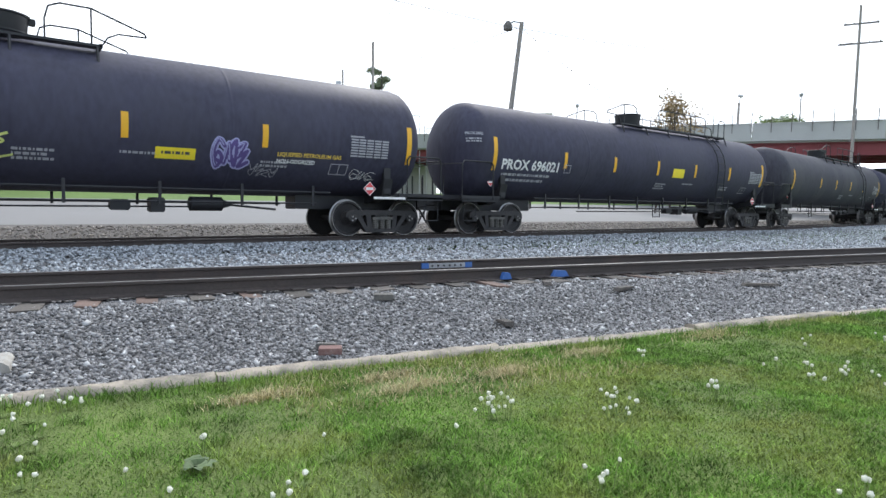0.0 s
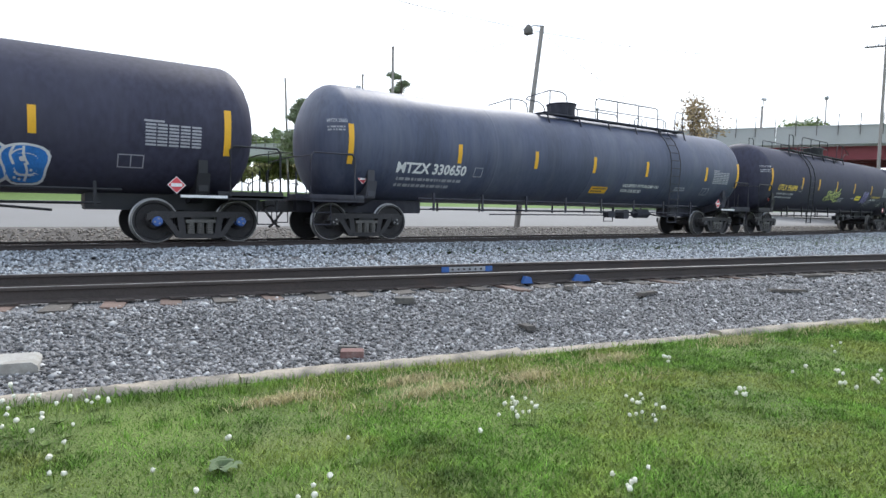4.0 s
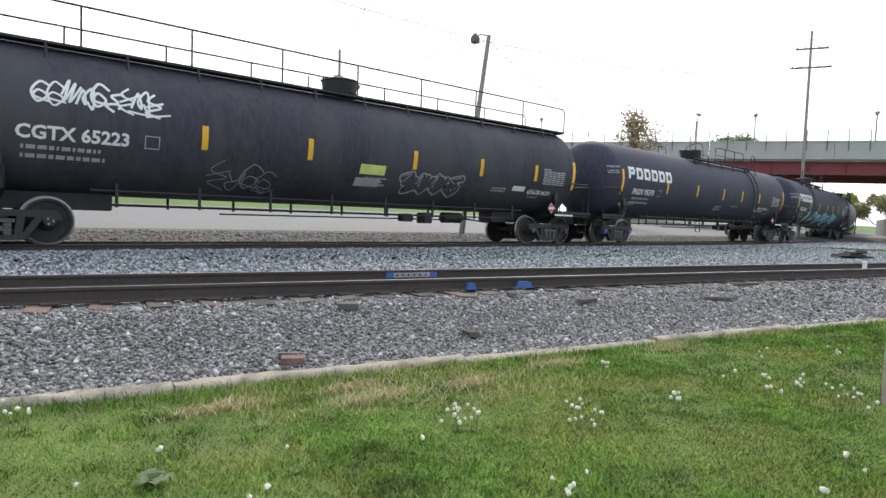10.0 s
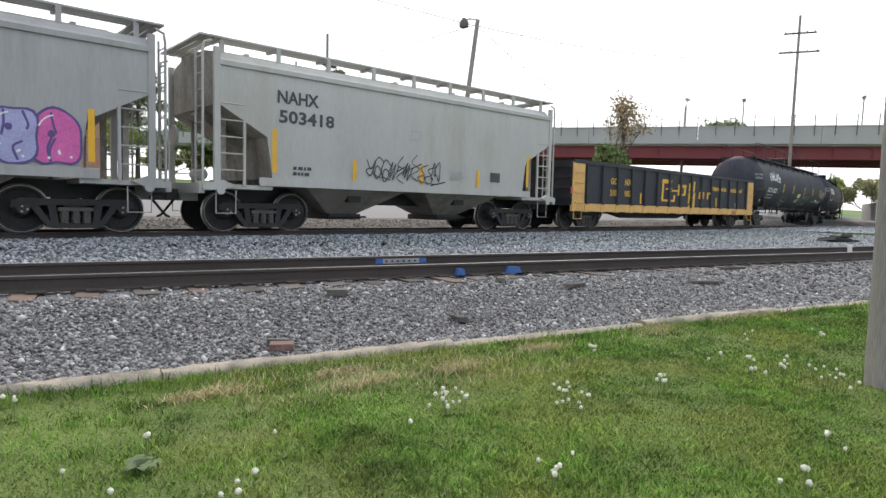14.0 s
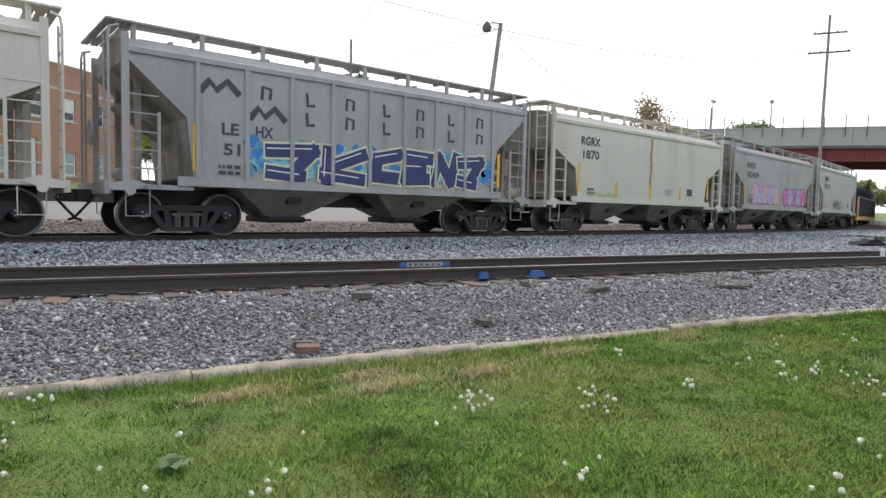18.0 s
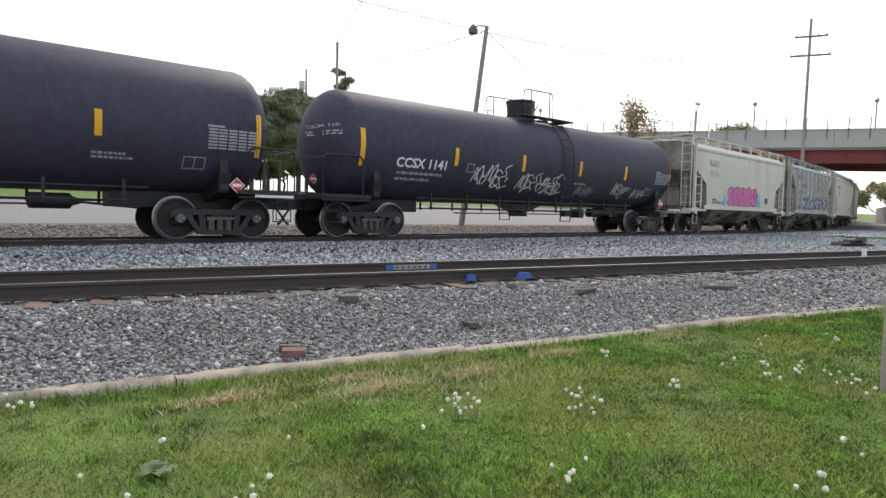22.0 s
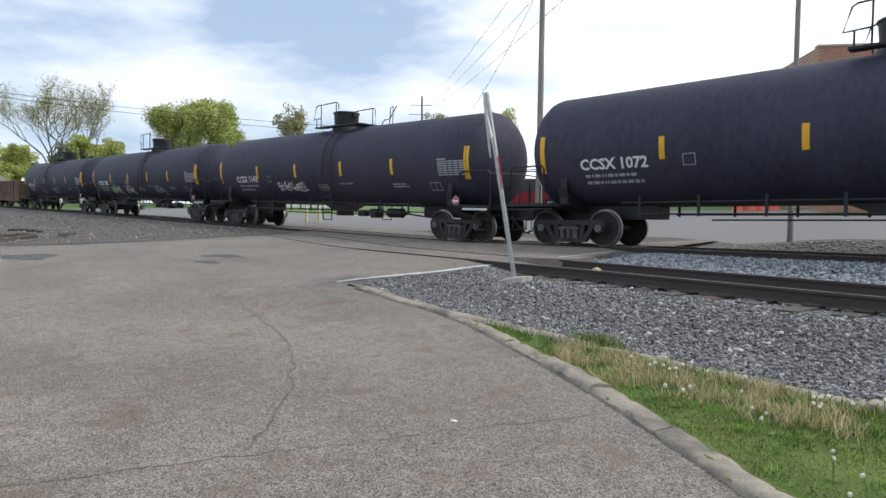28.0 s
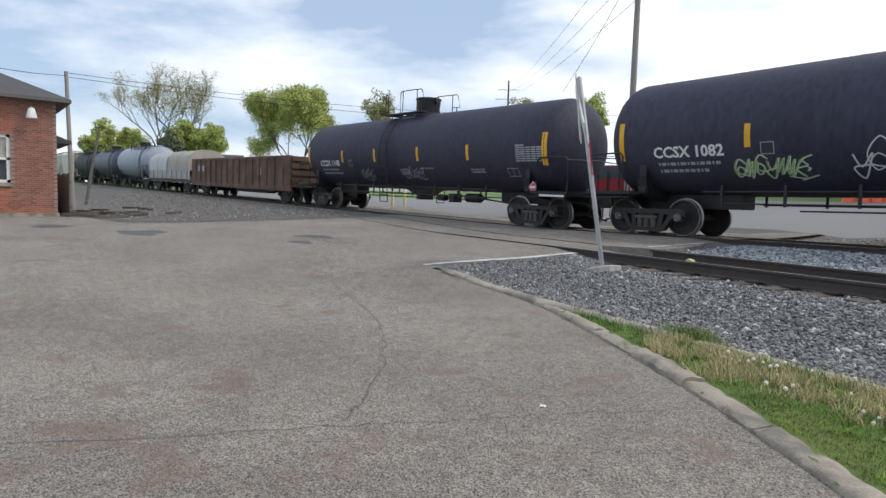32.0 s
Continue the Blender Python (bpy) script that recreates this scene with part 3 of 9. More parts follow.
COUPLER_ME = coupler_mesh()


def couplers(car, half):
    part("coupler", COUPLER_ME, [], car, at=pose(half, 0, 0))
    part("coupler", COUPLER_ME, [], car, at=pose(-half, 0, 0, 0, 0, 180))


def laid(car, name, verts, faces, mat, surf, lift=0.006, label=""):
    """A flat marking laid on the side that surf(x, z) gives."""
    m = Mesh()
    m.add([(p[0], surf(p[0], p[1]) - lift - (p[2] if len(p) > 2 else 0.0), p[1]) for p in verts], faces)
    return part(name, m, mat, car, label, smooth=40)


def band(car, name, x0, x1, z0, z1, mat, surf, lift=0.006, cuts=8, label="", lean=0.0):
    v = [(x + lean * k / cuts, z0 + (z1 - z0) * k / cuts) for k in range(cuts + 1) for x in (x0, x1)]
    return laid(car, name, v, [(2 * k, 2 * k + 1, 2 * k + 3, 2 * k + 2) for k in range(cuts)], mat, surf, lift, label)


def words(car, text, x, z, size, mat, surf, lift=0.007, width=None, name="lettering", label=""):
    v, f = text_shape(text, size)
    w = max(p[0] for p in v)
    k = width / w if width else 1.0
    return laid(car, name, [(x + p[0] * k, z + p[2]) for p in v], f, mat, surf, lift, label)


def outline_box(car, x, z, w, h, mat, surf, t=0.02, split=()):
    v, f = [], []
    bars = [(x, x + w, z, z + t), (x, x + w, z + h - t, z + h), (x, x + t, z, z + h), (x + w - t, x + w, z, z + h)] + [(x + s, x + s + t, z, z + h) for s in split]
    for a, b, c, d in bars:
        n = len(v)
        for k in range(4):
            v += [(a, c + (d - c) * k / 3), (b, c + (d - c) * k / 3)]
        f += [(n + 2 * k, n + 2 * k + 1, n + 2 * k + 3, n + 2 * k + 2) for k in range(3)]
    return laid(car, "stencil_box", v, f, mat, surf, 0.007)


def fine_print(car, x, z, w, rows, h, mat, surf, seed=1, gap=1.7, fill=0.8, name="fine_print"):
    """Writing too small to read: short bars in rows."""
    rng, v, f = random.Random(seed), [], []
    for r in range(rows):
        q, zz = x, z - r * h * gap
        while q < x + w * (0.7 + 0.3 * rng.random()):
            l = h * rng.choice((0.8, 1.4, 2.0, 2.6)) * fill
            n = len(v)
            v += [(q, zz), (min(q + l, x + w), zz), (min(q + l, x + w), zz + h), (q, zz + h)]
            f.append((n, n + 1, n + 2, n + 3))
            q += l + h * 0.5
    ob = laid(car, name, v, f, mat, surf, 0.006)
    ob["kind"] = "stuff"
    return ob


def data_block(car, x, z, w, h, mat, surf):
    """A stencilled table: rows of small bars in a frame."""
    v, f = [], []
    for r in range(7):
        for c in range(5):
            x0 = x + w * (0.02 + c * 0.2) + (0 if c else 0)
            n = len(v)
            ww = w * (0.17 if c else 0.18)
            z0 = z + h * (0.04 + r * 0.125)
            v += [(x0, z0), (x0 + ww, z0), (x0 + ww, z0 + h * 0.075), (x0, z0 + h * 0.075)]
            f.append((n, n + 1, n + 2, n + 3))
    n = len(v)
    v += [(x, z + h * 0.92), (x + w * 0.34, z + h * 0.92), (x + w * 0.34, z + h), (x, z + h)]
    f.append((n, n + 1, n + 2, n + 3))
    ob = laid(car, "data_table", v, f, mat, surf, 0.006)
    ob["kind"] = "stuff"
    return ob


def placard(car, x, z, s, surf):
    v, f = [], []
    red = laid(car, "placard", [(x, z - s), (x + s, z), (x, z + s), (x - s, z)], [(0, 1, 2, 3)], PLAC_RED, lambda a, b: surf(x, z) - 0.01, 0.012)
    band(car, "placard_bar", x - 0.66 * s, x + 0.66 * s, z - 0.22 * s, z + 0.22 * s, LETTER, lambda a, b: surf(x, z) - 0.01, 0.016, 1)
    for k in ((-1, 1), (1, 1), (-1, -1), (1, -1)):
        v += [(x + k[0] * s * 1.12, z), (x, z + k[1] * s * 1.12), (x, z + k[1] * s), (x + k[0] * s, z)]
        f.append((len(v) - 4, len(v) - 3, len(v) - 2, len(v) - 1))
    laid(car, "placard_edge", v, f, LETTER, lambda a, b: surf(x, z) - 0.01, 0.012)


def blob_shape(cx, cz, rx, rz, rng, rough=0.18, n=22):
    ph = [rng.uniform(0, 6.28) for _ in range(4)]
    rad = lambda a: 1 + rough * (math.sin(2 * a + ph[0]) * 0.5 + math.sin(3 * a + ph[1]) * 0.6 + math.sin(5 * a + ph[2]) * 0.35)
    v = [(cx, cz)]
    for ring in (0.5, 1.0):
        v += [(cx + rx * ring * rad(2 * math.pi * k / n) * math.cos(2 * math.pi * k / n), cz + rz * ring * rad(2 * math.pi * k / n) * math.sin(2 * math.pi * k / n)) for k in range(n)]
    f = [(0, 1 + k, 1 + (k + 1) % n) for k in range(n)]
    f += [(1 + k, 1 + n + k, 1 + n + (k + 1) % n, 1 + (k + 1) % n) for k in range(n)]
    return v, f


def ribbon(pts, w):
    """A painted stroke along points in (x, z)."""
    v, f = [], []
    for i, p in enumerate(pts):
        a, b = pts[max(0, i - 1)], pts[min(len(pts) - 1, i + 1)]
        dx, dz = b[0] - a[0], b[1] - a[1]
        l = math.hypot(dx, dz) or 1
        v += [(p[0] - dz / l * w / 2, p[1] + dx / l * w / 2), (p[0] + dz / l * w / 2, p[1] - dx / l * w / 2)]
    return v, [(2 * i, 2 * i + 1, 2 * i + 3, 2 * i + 2) for i in range(len(pts) - 1)]


def bezier(p, n=8):
    out = []
    for i in range(len(p) - 1):
        q = [p[max(0, i - 1)], p[i], p[i + 1], p[min(len(p) - 1, i + 2)]]
        for k in range(n):
            u = k / n
            out.append(tuple(0.5 * (2 * q[1][d] + (q[2][d] - q[0][d]) * u + (2 * q[0][d] - 5 * q[1][d] + 4 * q[2][d] - q[3][d]) * u * u + (3 * q[1][d] - q[0][d] - 3 * q[2][d] + q[3][d]) * u ** 3) for d in (0, 1)))
    return out + [p[-1]]


# loose hand-drawn forms in a unit box, each of one or two strokes
FORMS = [
    [[(0.0, 0.3), (0.3, 1.0), (0.2, 0.1), (0.6, 0.9), (0.45, 0.0), (0.95, 0.8)]],
    [[(0.9, 0.8), (0.35, 1.05), (0.0, 0.5), (0.4, 0.0), (0.8, 0.35), (0.35, 0.6), (0.2, 0.25), (1.0, 0.1)]],
    [[(0.0, 0.75), (0.55, 0.95), (0.15, 0.4), (0.85, 0.65), (0.3, -0.05), (1.0, 0.2)]],
    [[(0.5, 1.1), (0.05, 0.7), (0.85, 0.45), (0.1, 0.15), (0.9, -0.1)], [(0.0, 0.4), (1.0, 0.75)]],
    [[(0.0, 0.1), (0.25, 0.95), (0.5, 0.2), (0.3, 0.5), (0.75, 1.05), (0.95, 0.0), (0.6, 0.35)]],
    [[(1.0, 1.0), (0.3, 0.8), (0.7, 0.45), (0.0, 0.3), (0.55, -0.1)], [(0.75, 0.1), (0.9, 0.3), (0.7, 0.3)]],
    [[(0.1, 0.9), (0.5, 0.4), (0.9, 0.95), (0.6, 0.0), (0.15, 0.35), (0.8, 0.5)]],
]


def strokes_of(form, x, z, w, h, rng, slant, steps):
    """A form set in its box, a little askew."""
    out = []
    for line in form:
        pts = [(x + w * (q[0] + rng.uniform(-0.05, 0.05)) + slant * h * q[1], z + h * (q[1] + rng.uniform(-0.05, 0.05))) for q in line]
        out.append(bezier(pts, steps))
    return out


def pool(v, f, a, b, extra=0.0, ramp=0.0):
    n = len(v)
    v += [(p[0], p[1], extra + ramp * (k // 2)) for k, p in enumerate(a)]
    f += [tuple(q + n for q in g) for g in b]


def scribble(car, x, z, w, h, mat, surf, seed, stroke=0.03, count=6, label="sprayed scribble"):
    """A quick one-colour spray tag: loops and bars that spell nothing."""
    rng, v, f = random.Random(seed), [], []
    count = max(3, round(count * 0.8))
    cell, n = w / count, 0
    for i in range(count):
        lift = rng.uniform(-0.12, 0.12) * h
        size = rng.uniform(0.75, 1.12)
        for line in strokes_of(rng.choice(FORMS), x + cell * i, z + lift, cell * 1.35, h * size, rng, 0.15, 7):
            pool(v, f, *ribbon(line, stroke * 0.62 * rng.uniform(0.8, 1.15)), 0.0003 * n, 0.00003)
            n += 1
    if w > 1.0:
        line = bezier([(x + w * 0.75, z), (x + w * 0.95, z - h * 0.12), (x + w * 1.12, z + h * 0.02), (x + w * 0.9, z - h * 0.2)], 8)
        pool(v, f, *ribbon(line, stroke * 0.55), 0.0003 * n)
    return laid(car, "graffiti", v, f, mat, surf, 0.009, label)


def fat(v, f, line, w, extra):
    """A broad stroke with round ends and corners."""
    pool(v, f, *ribbon(line, w), extra, 0.00004)
    for k in range(0, len(line), 4):
        ring = [(line[k][0] + w / 2 * math.cos(0.5236 * a), line[k][1] + w / 2 * math.sin(0.5236 * a)) for a in range(12)]
        pool(v, f, ring, [tuple(range(12))], extra + 0.0002 + 0.00006 * k)
    ring = [(line[-1][0] + w / 2 * math.cos(0.5236 * a), line[-1][1] + w / 2 * math.sin(0.5236 * a)) for a in range(12)]
    pool(v, f, ring, [tuple(range(12))], extra + 0.0002 + 0.00006 * len(line))


def bubbles(car, x, z, w, h, fills, edge, surf, seed, count=5, shine=None, label="sprayed graffiti", body=0.3):
    """Fat sprayed letters: for each an outline, a fill, and a few thin strokes over it."""
    rng = random.Random(seed)
    step = w / count
    g = None
    for i in range(count):
        form = rng.choice(FORMS)
        t = min(step * body, h * 0.3)
        lines = strokes_of(form, x + step * i + t * 0.6, z + t * 0.6, step * 1.0, h - t * 1.2, rng, 0.06, 4)
        ev, ef, fv, ff, sv, sf = [], [], [], [], [], []
        for n, line in enumerate(lines):
            fat(ev, ef, line, t + 0.07, 0.0018 * n), fat(fv, ff, line, t, 0.0018 * n)
            if shine:
                cut = line[: max(3, len(line) // 2)]
                pool(sv, sf, *ribbon([(q[0] - t * 0.22, q[1] + t * 0.22) for q in cut], 0.022), 0.0018 * n)
        base = 0.009 + 0.0021 * (i % 2)
        letter = laid(car, "graffiti_letter", ev, ef, edge, surf, base, label)
        laid(letter, "fill", fv, ff, fills[i % len(fills)], surf, base + 0.0045)
        if sv:
            laid(letter, "highlight", sv, sf, shine, surf, base + 0.0095)
    return g


def lobe(cx, cz, a, b, p, ph, n=30):
    """A rounded square with a slightly swelling rim, as a fan."""
    ring = []
    for k in range(n):
        t = 2 * math.pi * k / n
        c, d = math.cos(t), math.sin(t)
        r = (abs(c) ** p + abs(d) ** p) ** (-1 / p) * (1 + 0.06 * math.sin(3 * t + ph) + 0.04 * math.sin(5 * t + 2 * ph))
        ring.append((cx + a * r * c, cz + b * r * d))
    half = [(cx + (q[0] - cx) * 0.5, cz + (q[1] - cz) * 0.5) for q in ring]
    f = [(0, 1 + k, 1 + (k + 1) % n) for k in range(n)] + [(1 + k, 1 + n + k, 1 + n + (k + 1) % n, 1 + (k + 1) % n) for k in range(n)]
    return [(cx, cz)] + half + ring, f


def plump(car, x, z, w, h, fills, edge, shine, surf, seed, count=5, label="fat sprayed letters", rim=0.045):
    """Fat rounded sprayed shapes, packed close: rim, fill, inner lines, highlights."""
    rng = random.Random(seed)
    step = w / count
    for i in range(count):
        cx, cz = x + step * (i + 0.5), z + h * (0.5 + rng.uniform(-0.03, 0.03))
        a, b, ph = step * 0.56, h * 0.5 * rng.uniform(0.9, 1.06), rng.uniform(0, 6.28)
        base = 0.008 + 0.0035 * (i % 2)
        letter = laid(car, "graffiti_letter", *lobe(cx, cz, a + rim, b + rim, 3.0, ph), edge, surf, base, label)
        laid(letter, "fill", *lobe(cx, cz, a, b, 3.0, ph), fills[i % len(fills)], surf, base + 0.0012)
        v, f = [], []
        for k in range(rng.choice((2, 3, 3))):
            q = rng.uniform(-0.5, 0.5)
            low = rng.choice((-1, 1))
            line = bezier([(cx + a * q, cz + b * low * 0.95), (cx + a * (q + rng.uniform(-0.25, 0.25)), cz + b * low * 0.45), (cx + a * (q + rng.uniform(-0.1, 0.35)), cz + b * low * rng.uniform(-0.1, 0.25))], 5)
            pool(v, f, *ribbon(line, rim * 0.95), 0.0004 * k)
        pool(v, f, *lobe(cx + a * rng.uniform(-0.25, 0.25), cz + b * rng.uniform(0.05, 0.35), a * 0.16, b * 0.14, 2.2, ph, 10), 0.0016)
        laid(letter, "inner_line", v, f, edge, surf, base + 0.0018)
        v, f = [], []
        arc = [(cx + (a - rim * 1.6) * math.cos(t), cz + (b - rim * 1.6) * math.sin(t)) for t in [1.7 + 0.16 * k for k in range(7)]]
        pool(v, f, *ribbon(arc, rim * 0.6))
        for k in range(4):
            pool(v, f, *lobe(cx + a * rng.uniform(-0.7, 0.7), cz - b * rng.uniform(0.3, 0.85), rim * 0.6, rim * 0.6, 2.0, 0, 8), 0.0003 * (k + 1))
        laid(letter, "highlight", v, f, shine, surf, base + 0.0042)


# angular forms in a unit box, each of straight bars
SHARP = [
    [[(0.1, 0.0), (0.05, 1.0)], [(0.05, 0.15), (0.95, 0.0)], [(0.35, 0.55), (0.9, 0.95)]],
    [[(0.9, 0.95), (0.1, 0.75), (0.15, 0.1), (0.95, 0.05)]],
    [[(0.95, 0.9), (0.1, 0.95), (0.1, 0.05), (0.95, 0.1)], [(0.1, 0.5), (0.75, 0.52)]],
    [[(0.1, 0.0), (0.15, 1.0), (0.85, 0.05), (0.95, 1.05)]],
    [[(0.0, 0.85), (0.95, 0.95), (0.55, 0.1)], [(0.1, 0.1), (0.75, 0.0)]],
]


def bar_run(v, f, line, w, extra):
    for k in range(len(line) - 1):
        (ax, az), (bx, bz) = line[k], line[k + 1]
        l = math.hypot(bx - ax, bz - az) or 1
        ux, uz = (bx - ax) / l * w * 0.42, (bz - az) / l * w * 0.42
        pts = [(ax - ux + (bx - ax + 2 * ux) * q / 4, az - uz + (bz - az + 2 * uz) * q / 4) for q in range(5)]
        pool(v, f, *ribbon(pts, w), extra + 0.0004 * k)


def spiky(car, x, z, w, h, fill, edge, shine, surf, seed, count=4, body=0.3, label="angular sprayed letters"):
    """Sharp sprayed shapes with a broad pale rim."""
    rng = random.Random(seed)
    step = w / count
    for i in range(count):
        t = min(step * body, h * 0.32)
        ev, ef, fv, ff, sv, sf = [], [], [], [], [], []
        for n, line in enumerate(SHARP[(i + seed) % len(SHARP)]):
            pts = [(x + step * (i + 0.08 + 0.84 * q[0]) + 0.1 * h * q[1] + rng.uniform(-0.03, 0.03), z + t * 0.5 + (h - t) * q[1]) for q in line]
            bar_run(ev, ef, pts, t + 0.1, 0.0014 * n), bar_run(fv, ff, pts, t, 0.0014 * n)
            bar_run(sv, sf, [(q[0] - t * 0.25, q[1] + t * 0.15) for q in pts[:2]], 0.03, 0.0014 * n)
        base = 0.009 + 0.009 * (i % 2)
        letter = laid(car, "graffiti_letter", ev, ef, edge, surf, base, label)
        laid(letter, "fill", fv, ff, fill, surf, base + 0.0046), laid(letter, "highlight", sv, sf, shine, surf, base + 0.0092)


def splash(car, x, z, w, h, mats, surf, seed, label="sprayed splash of drops"):
    """A fan of paint drops and tongues."""
    rng = random.Random(seed)
    for m, mat in enumerate(mats):
        v, f = [], []
        for k in range(9):
            cx, cz, r = x + w * rng.random(), z + h * rng.random(), rng.uniform(0.03, 0.13)
            pool(v, f, *blob_shape(cx, cz, r * rng.uniform(0.8, 1.9), r, rng, 0.3, 14), 0.0002 * k)
        laid(car, "graffiti_splash", v, f, mat, surf, 0.0045 + 0.0021 * m, label)


def blossom(car, x, z, w, h, fill, edge, surf, seed, label="pale blue sprayed blossom with dark inner lines"):
    """A sprayed throw-up: a stacked lobe, a puffy head of petals and dark lines drawn inside."""
    rng = random.Random(seed)
    ev, ef, fv, ff, sv, sf = [], [], [], [], [], []
    lobes = [(0.12, 0.22, 0.13, 0.2), (0.2, 0.5, 0.1, 0.22), (0.27, 0.8, 0.13, 0.17), (0.36, 0.3, 0.12, 0.22)]
    lobes += [(0.66 + 0.22 * math.cos(a), 0.55 + 0.27 * math.sin(a), 0.14, 0.2) for a in (0.2, 1.25, 2.3, 3.35, 4.4, 5.45)]
    for i, (cx, cz, rx, rz) in enumerate(lobes):
        st = rng.getstate()
        pool(ev, ef, *blob_shape(x + w * cx, z + h * cz, w * rx + 0.02, h * rz + 0.02, rng, 0.12, 16), 0.0004 * i)
        rng.setstate(st)
        pool(fv, ff, *blob_shape(x + w * cx, z + h * cz, w * rx, h * rz, rng, 0.12, 16), 0.0004 * i)
    pool(fv, ff, *blob_shape(x + w * 0.66, z + h * 0.55, w * 0.17, h * 0.22, rng, 0.1, 16), 0.0042)
    rings = [(0.62, 0.34, 0.13, 0.22, 0.0, 6.283), (0.6, 0.26, 0.06, 0.1, 0.0, 6.283), (0.7, 0.6, 0.09, 0.13, 0.4, 5.0), (0.56, 0.68, 0.07, 0.1, -1.0, 2.6),
             (0.2, 0.42, 0.12, 0.26, 1.0, 3.6), (0.27, 0.66, 0.1, 0.16, 3.0, 5.6), (0.82, 0.52, 0.07, 0.14, 1.6, 4.6)]
    for i, (cx, cz, rx, rz, a, b) in enumerate(rings):
        arc = [a + (b - a) * q / 14 for q in range(15)]
        pool(sv, sf, *ribbon([(x + w * (cx + rx * math.cos(q)), z + h * (cz + rz * math.sin(q))) for q in arc], 0.028), 0.0003 * i)
    petals = laid(car, "graffiti_blossom", ev, ef, edge, surf, 0.009, label)
    laid(petals, "fill", fv, ff, fill, surf, 0.0125), laid(petals, "inner_line", sv, sf, edge, surf, 0.0185)


def spray_cloud(car, x, z, w, h, mats, surf, seed, count=26, label="soft sprayed background"):
    """Overlapping puffs of spray behind letters."""
    rng = random.Random(seed)
    for k, mat in enumerate(mats):
        v, f = [], []
        for i in range(count):
            cx, cz, r = x + w * rng.random(), z + h * (0.15 + 0.75 * rng.random()), rng.uniform(0.09, 0.22)
            pool(v, f, *blob_shape(cx, cz, r, r * 0.9, rng, 0.25, 14), 0.00008 * i)
        laid(car, "spray_background", v, f, mat, surf, 0.0045 + 0.0008 * k, label)


# ---------------------------------------------------------------- tank cars
TANK_R, TANK_Z, TANK_HALF, SHORT_HALF = 1.55, 2.60, 9.8, 8.6


def short_side(x, z):
    return tank_side(x, z, SHORT_HALF)


def tank_side(x, z, half=TANK_HALF):
    """The near side of the tank at a height."""
    d = max(-0.999, min(0.999, (z - TANK_Z) / TANK_R))
    r = TANK_R
    over = abs(x) - (half - 0.78)
    if over > 0:
        r = TANK_R * math.sqrt(max(0.02, 1 - (over / 0.78) ** 2))
        d = max(-0.99, min(0.99, (z - TANK_Z) / r))
    return -r * math.sqrt(1 - d * d)


def shell_mesh(mat, seams=(), half=TANK_HALF):
    h, d = half - 0.78, 0.78
    head = [(d * math.sin(a), TANK_R * math.cos(a)) for a in [radians(q) for q in (0, 12, 24, 36, 48, 60, 70, 79, 86)]]
    prof = [(-h - p, r) for p, r in head[::-1]]
    for s in sorted(seams):
        prof += [(s - 0.1, TANK_R), (s - 0.06, TANK_R), (s - 0.03, TANK_R), (s - 0.015, TANK_R + 0.004), (s + 0.015, TANK_R + 0.004), (s + 0.03, TANK_R), (s + 0.06, TANK_R), (s + 0.1, TANK_R)]
    prof += [(h + p, r) for p, r in head]
    return Mesh().lathe(prof, "x", (0, 0, TANK_Z), 72).data("tank_shell", [mat], 40)


SHELLS = {}


def railing(m, x0, x1, y, z0, z1, posts, r=0.022, drop=0.0):
    """A rail on posts with rounded ends."""
    m.tube([(x0, y, z0), (x0, y, z1 - 0.12), (x0 + 0.05, y, z1 - 0.03), (x0 + 0.14, y, z1), (x1 - 0.14, y, z1), (x1 - 0.05, y, z1 - 0.03), (x1, y, z1 - 0.12), (x1, y, z0 + drop)], r, 6)
    for i in range(1, posts - 1):
        x = x0 + (x1 - x0) * i / (posts - 1)
        m.tube([(x, y, z0), (x, y, z1)], r, 6)


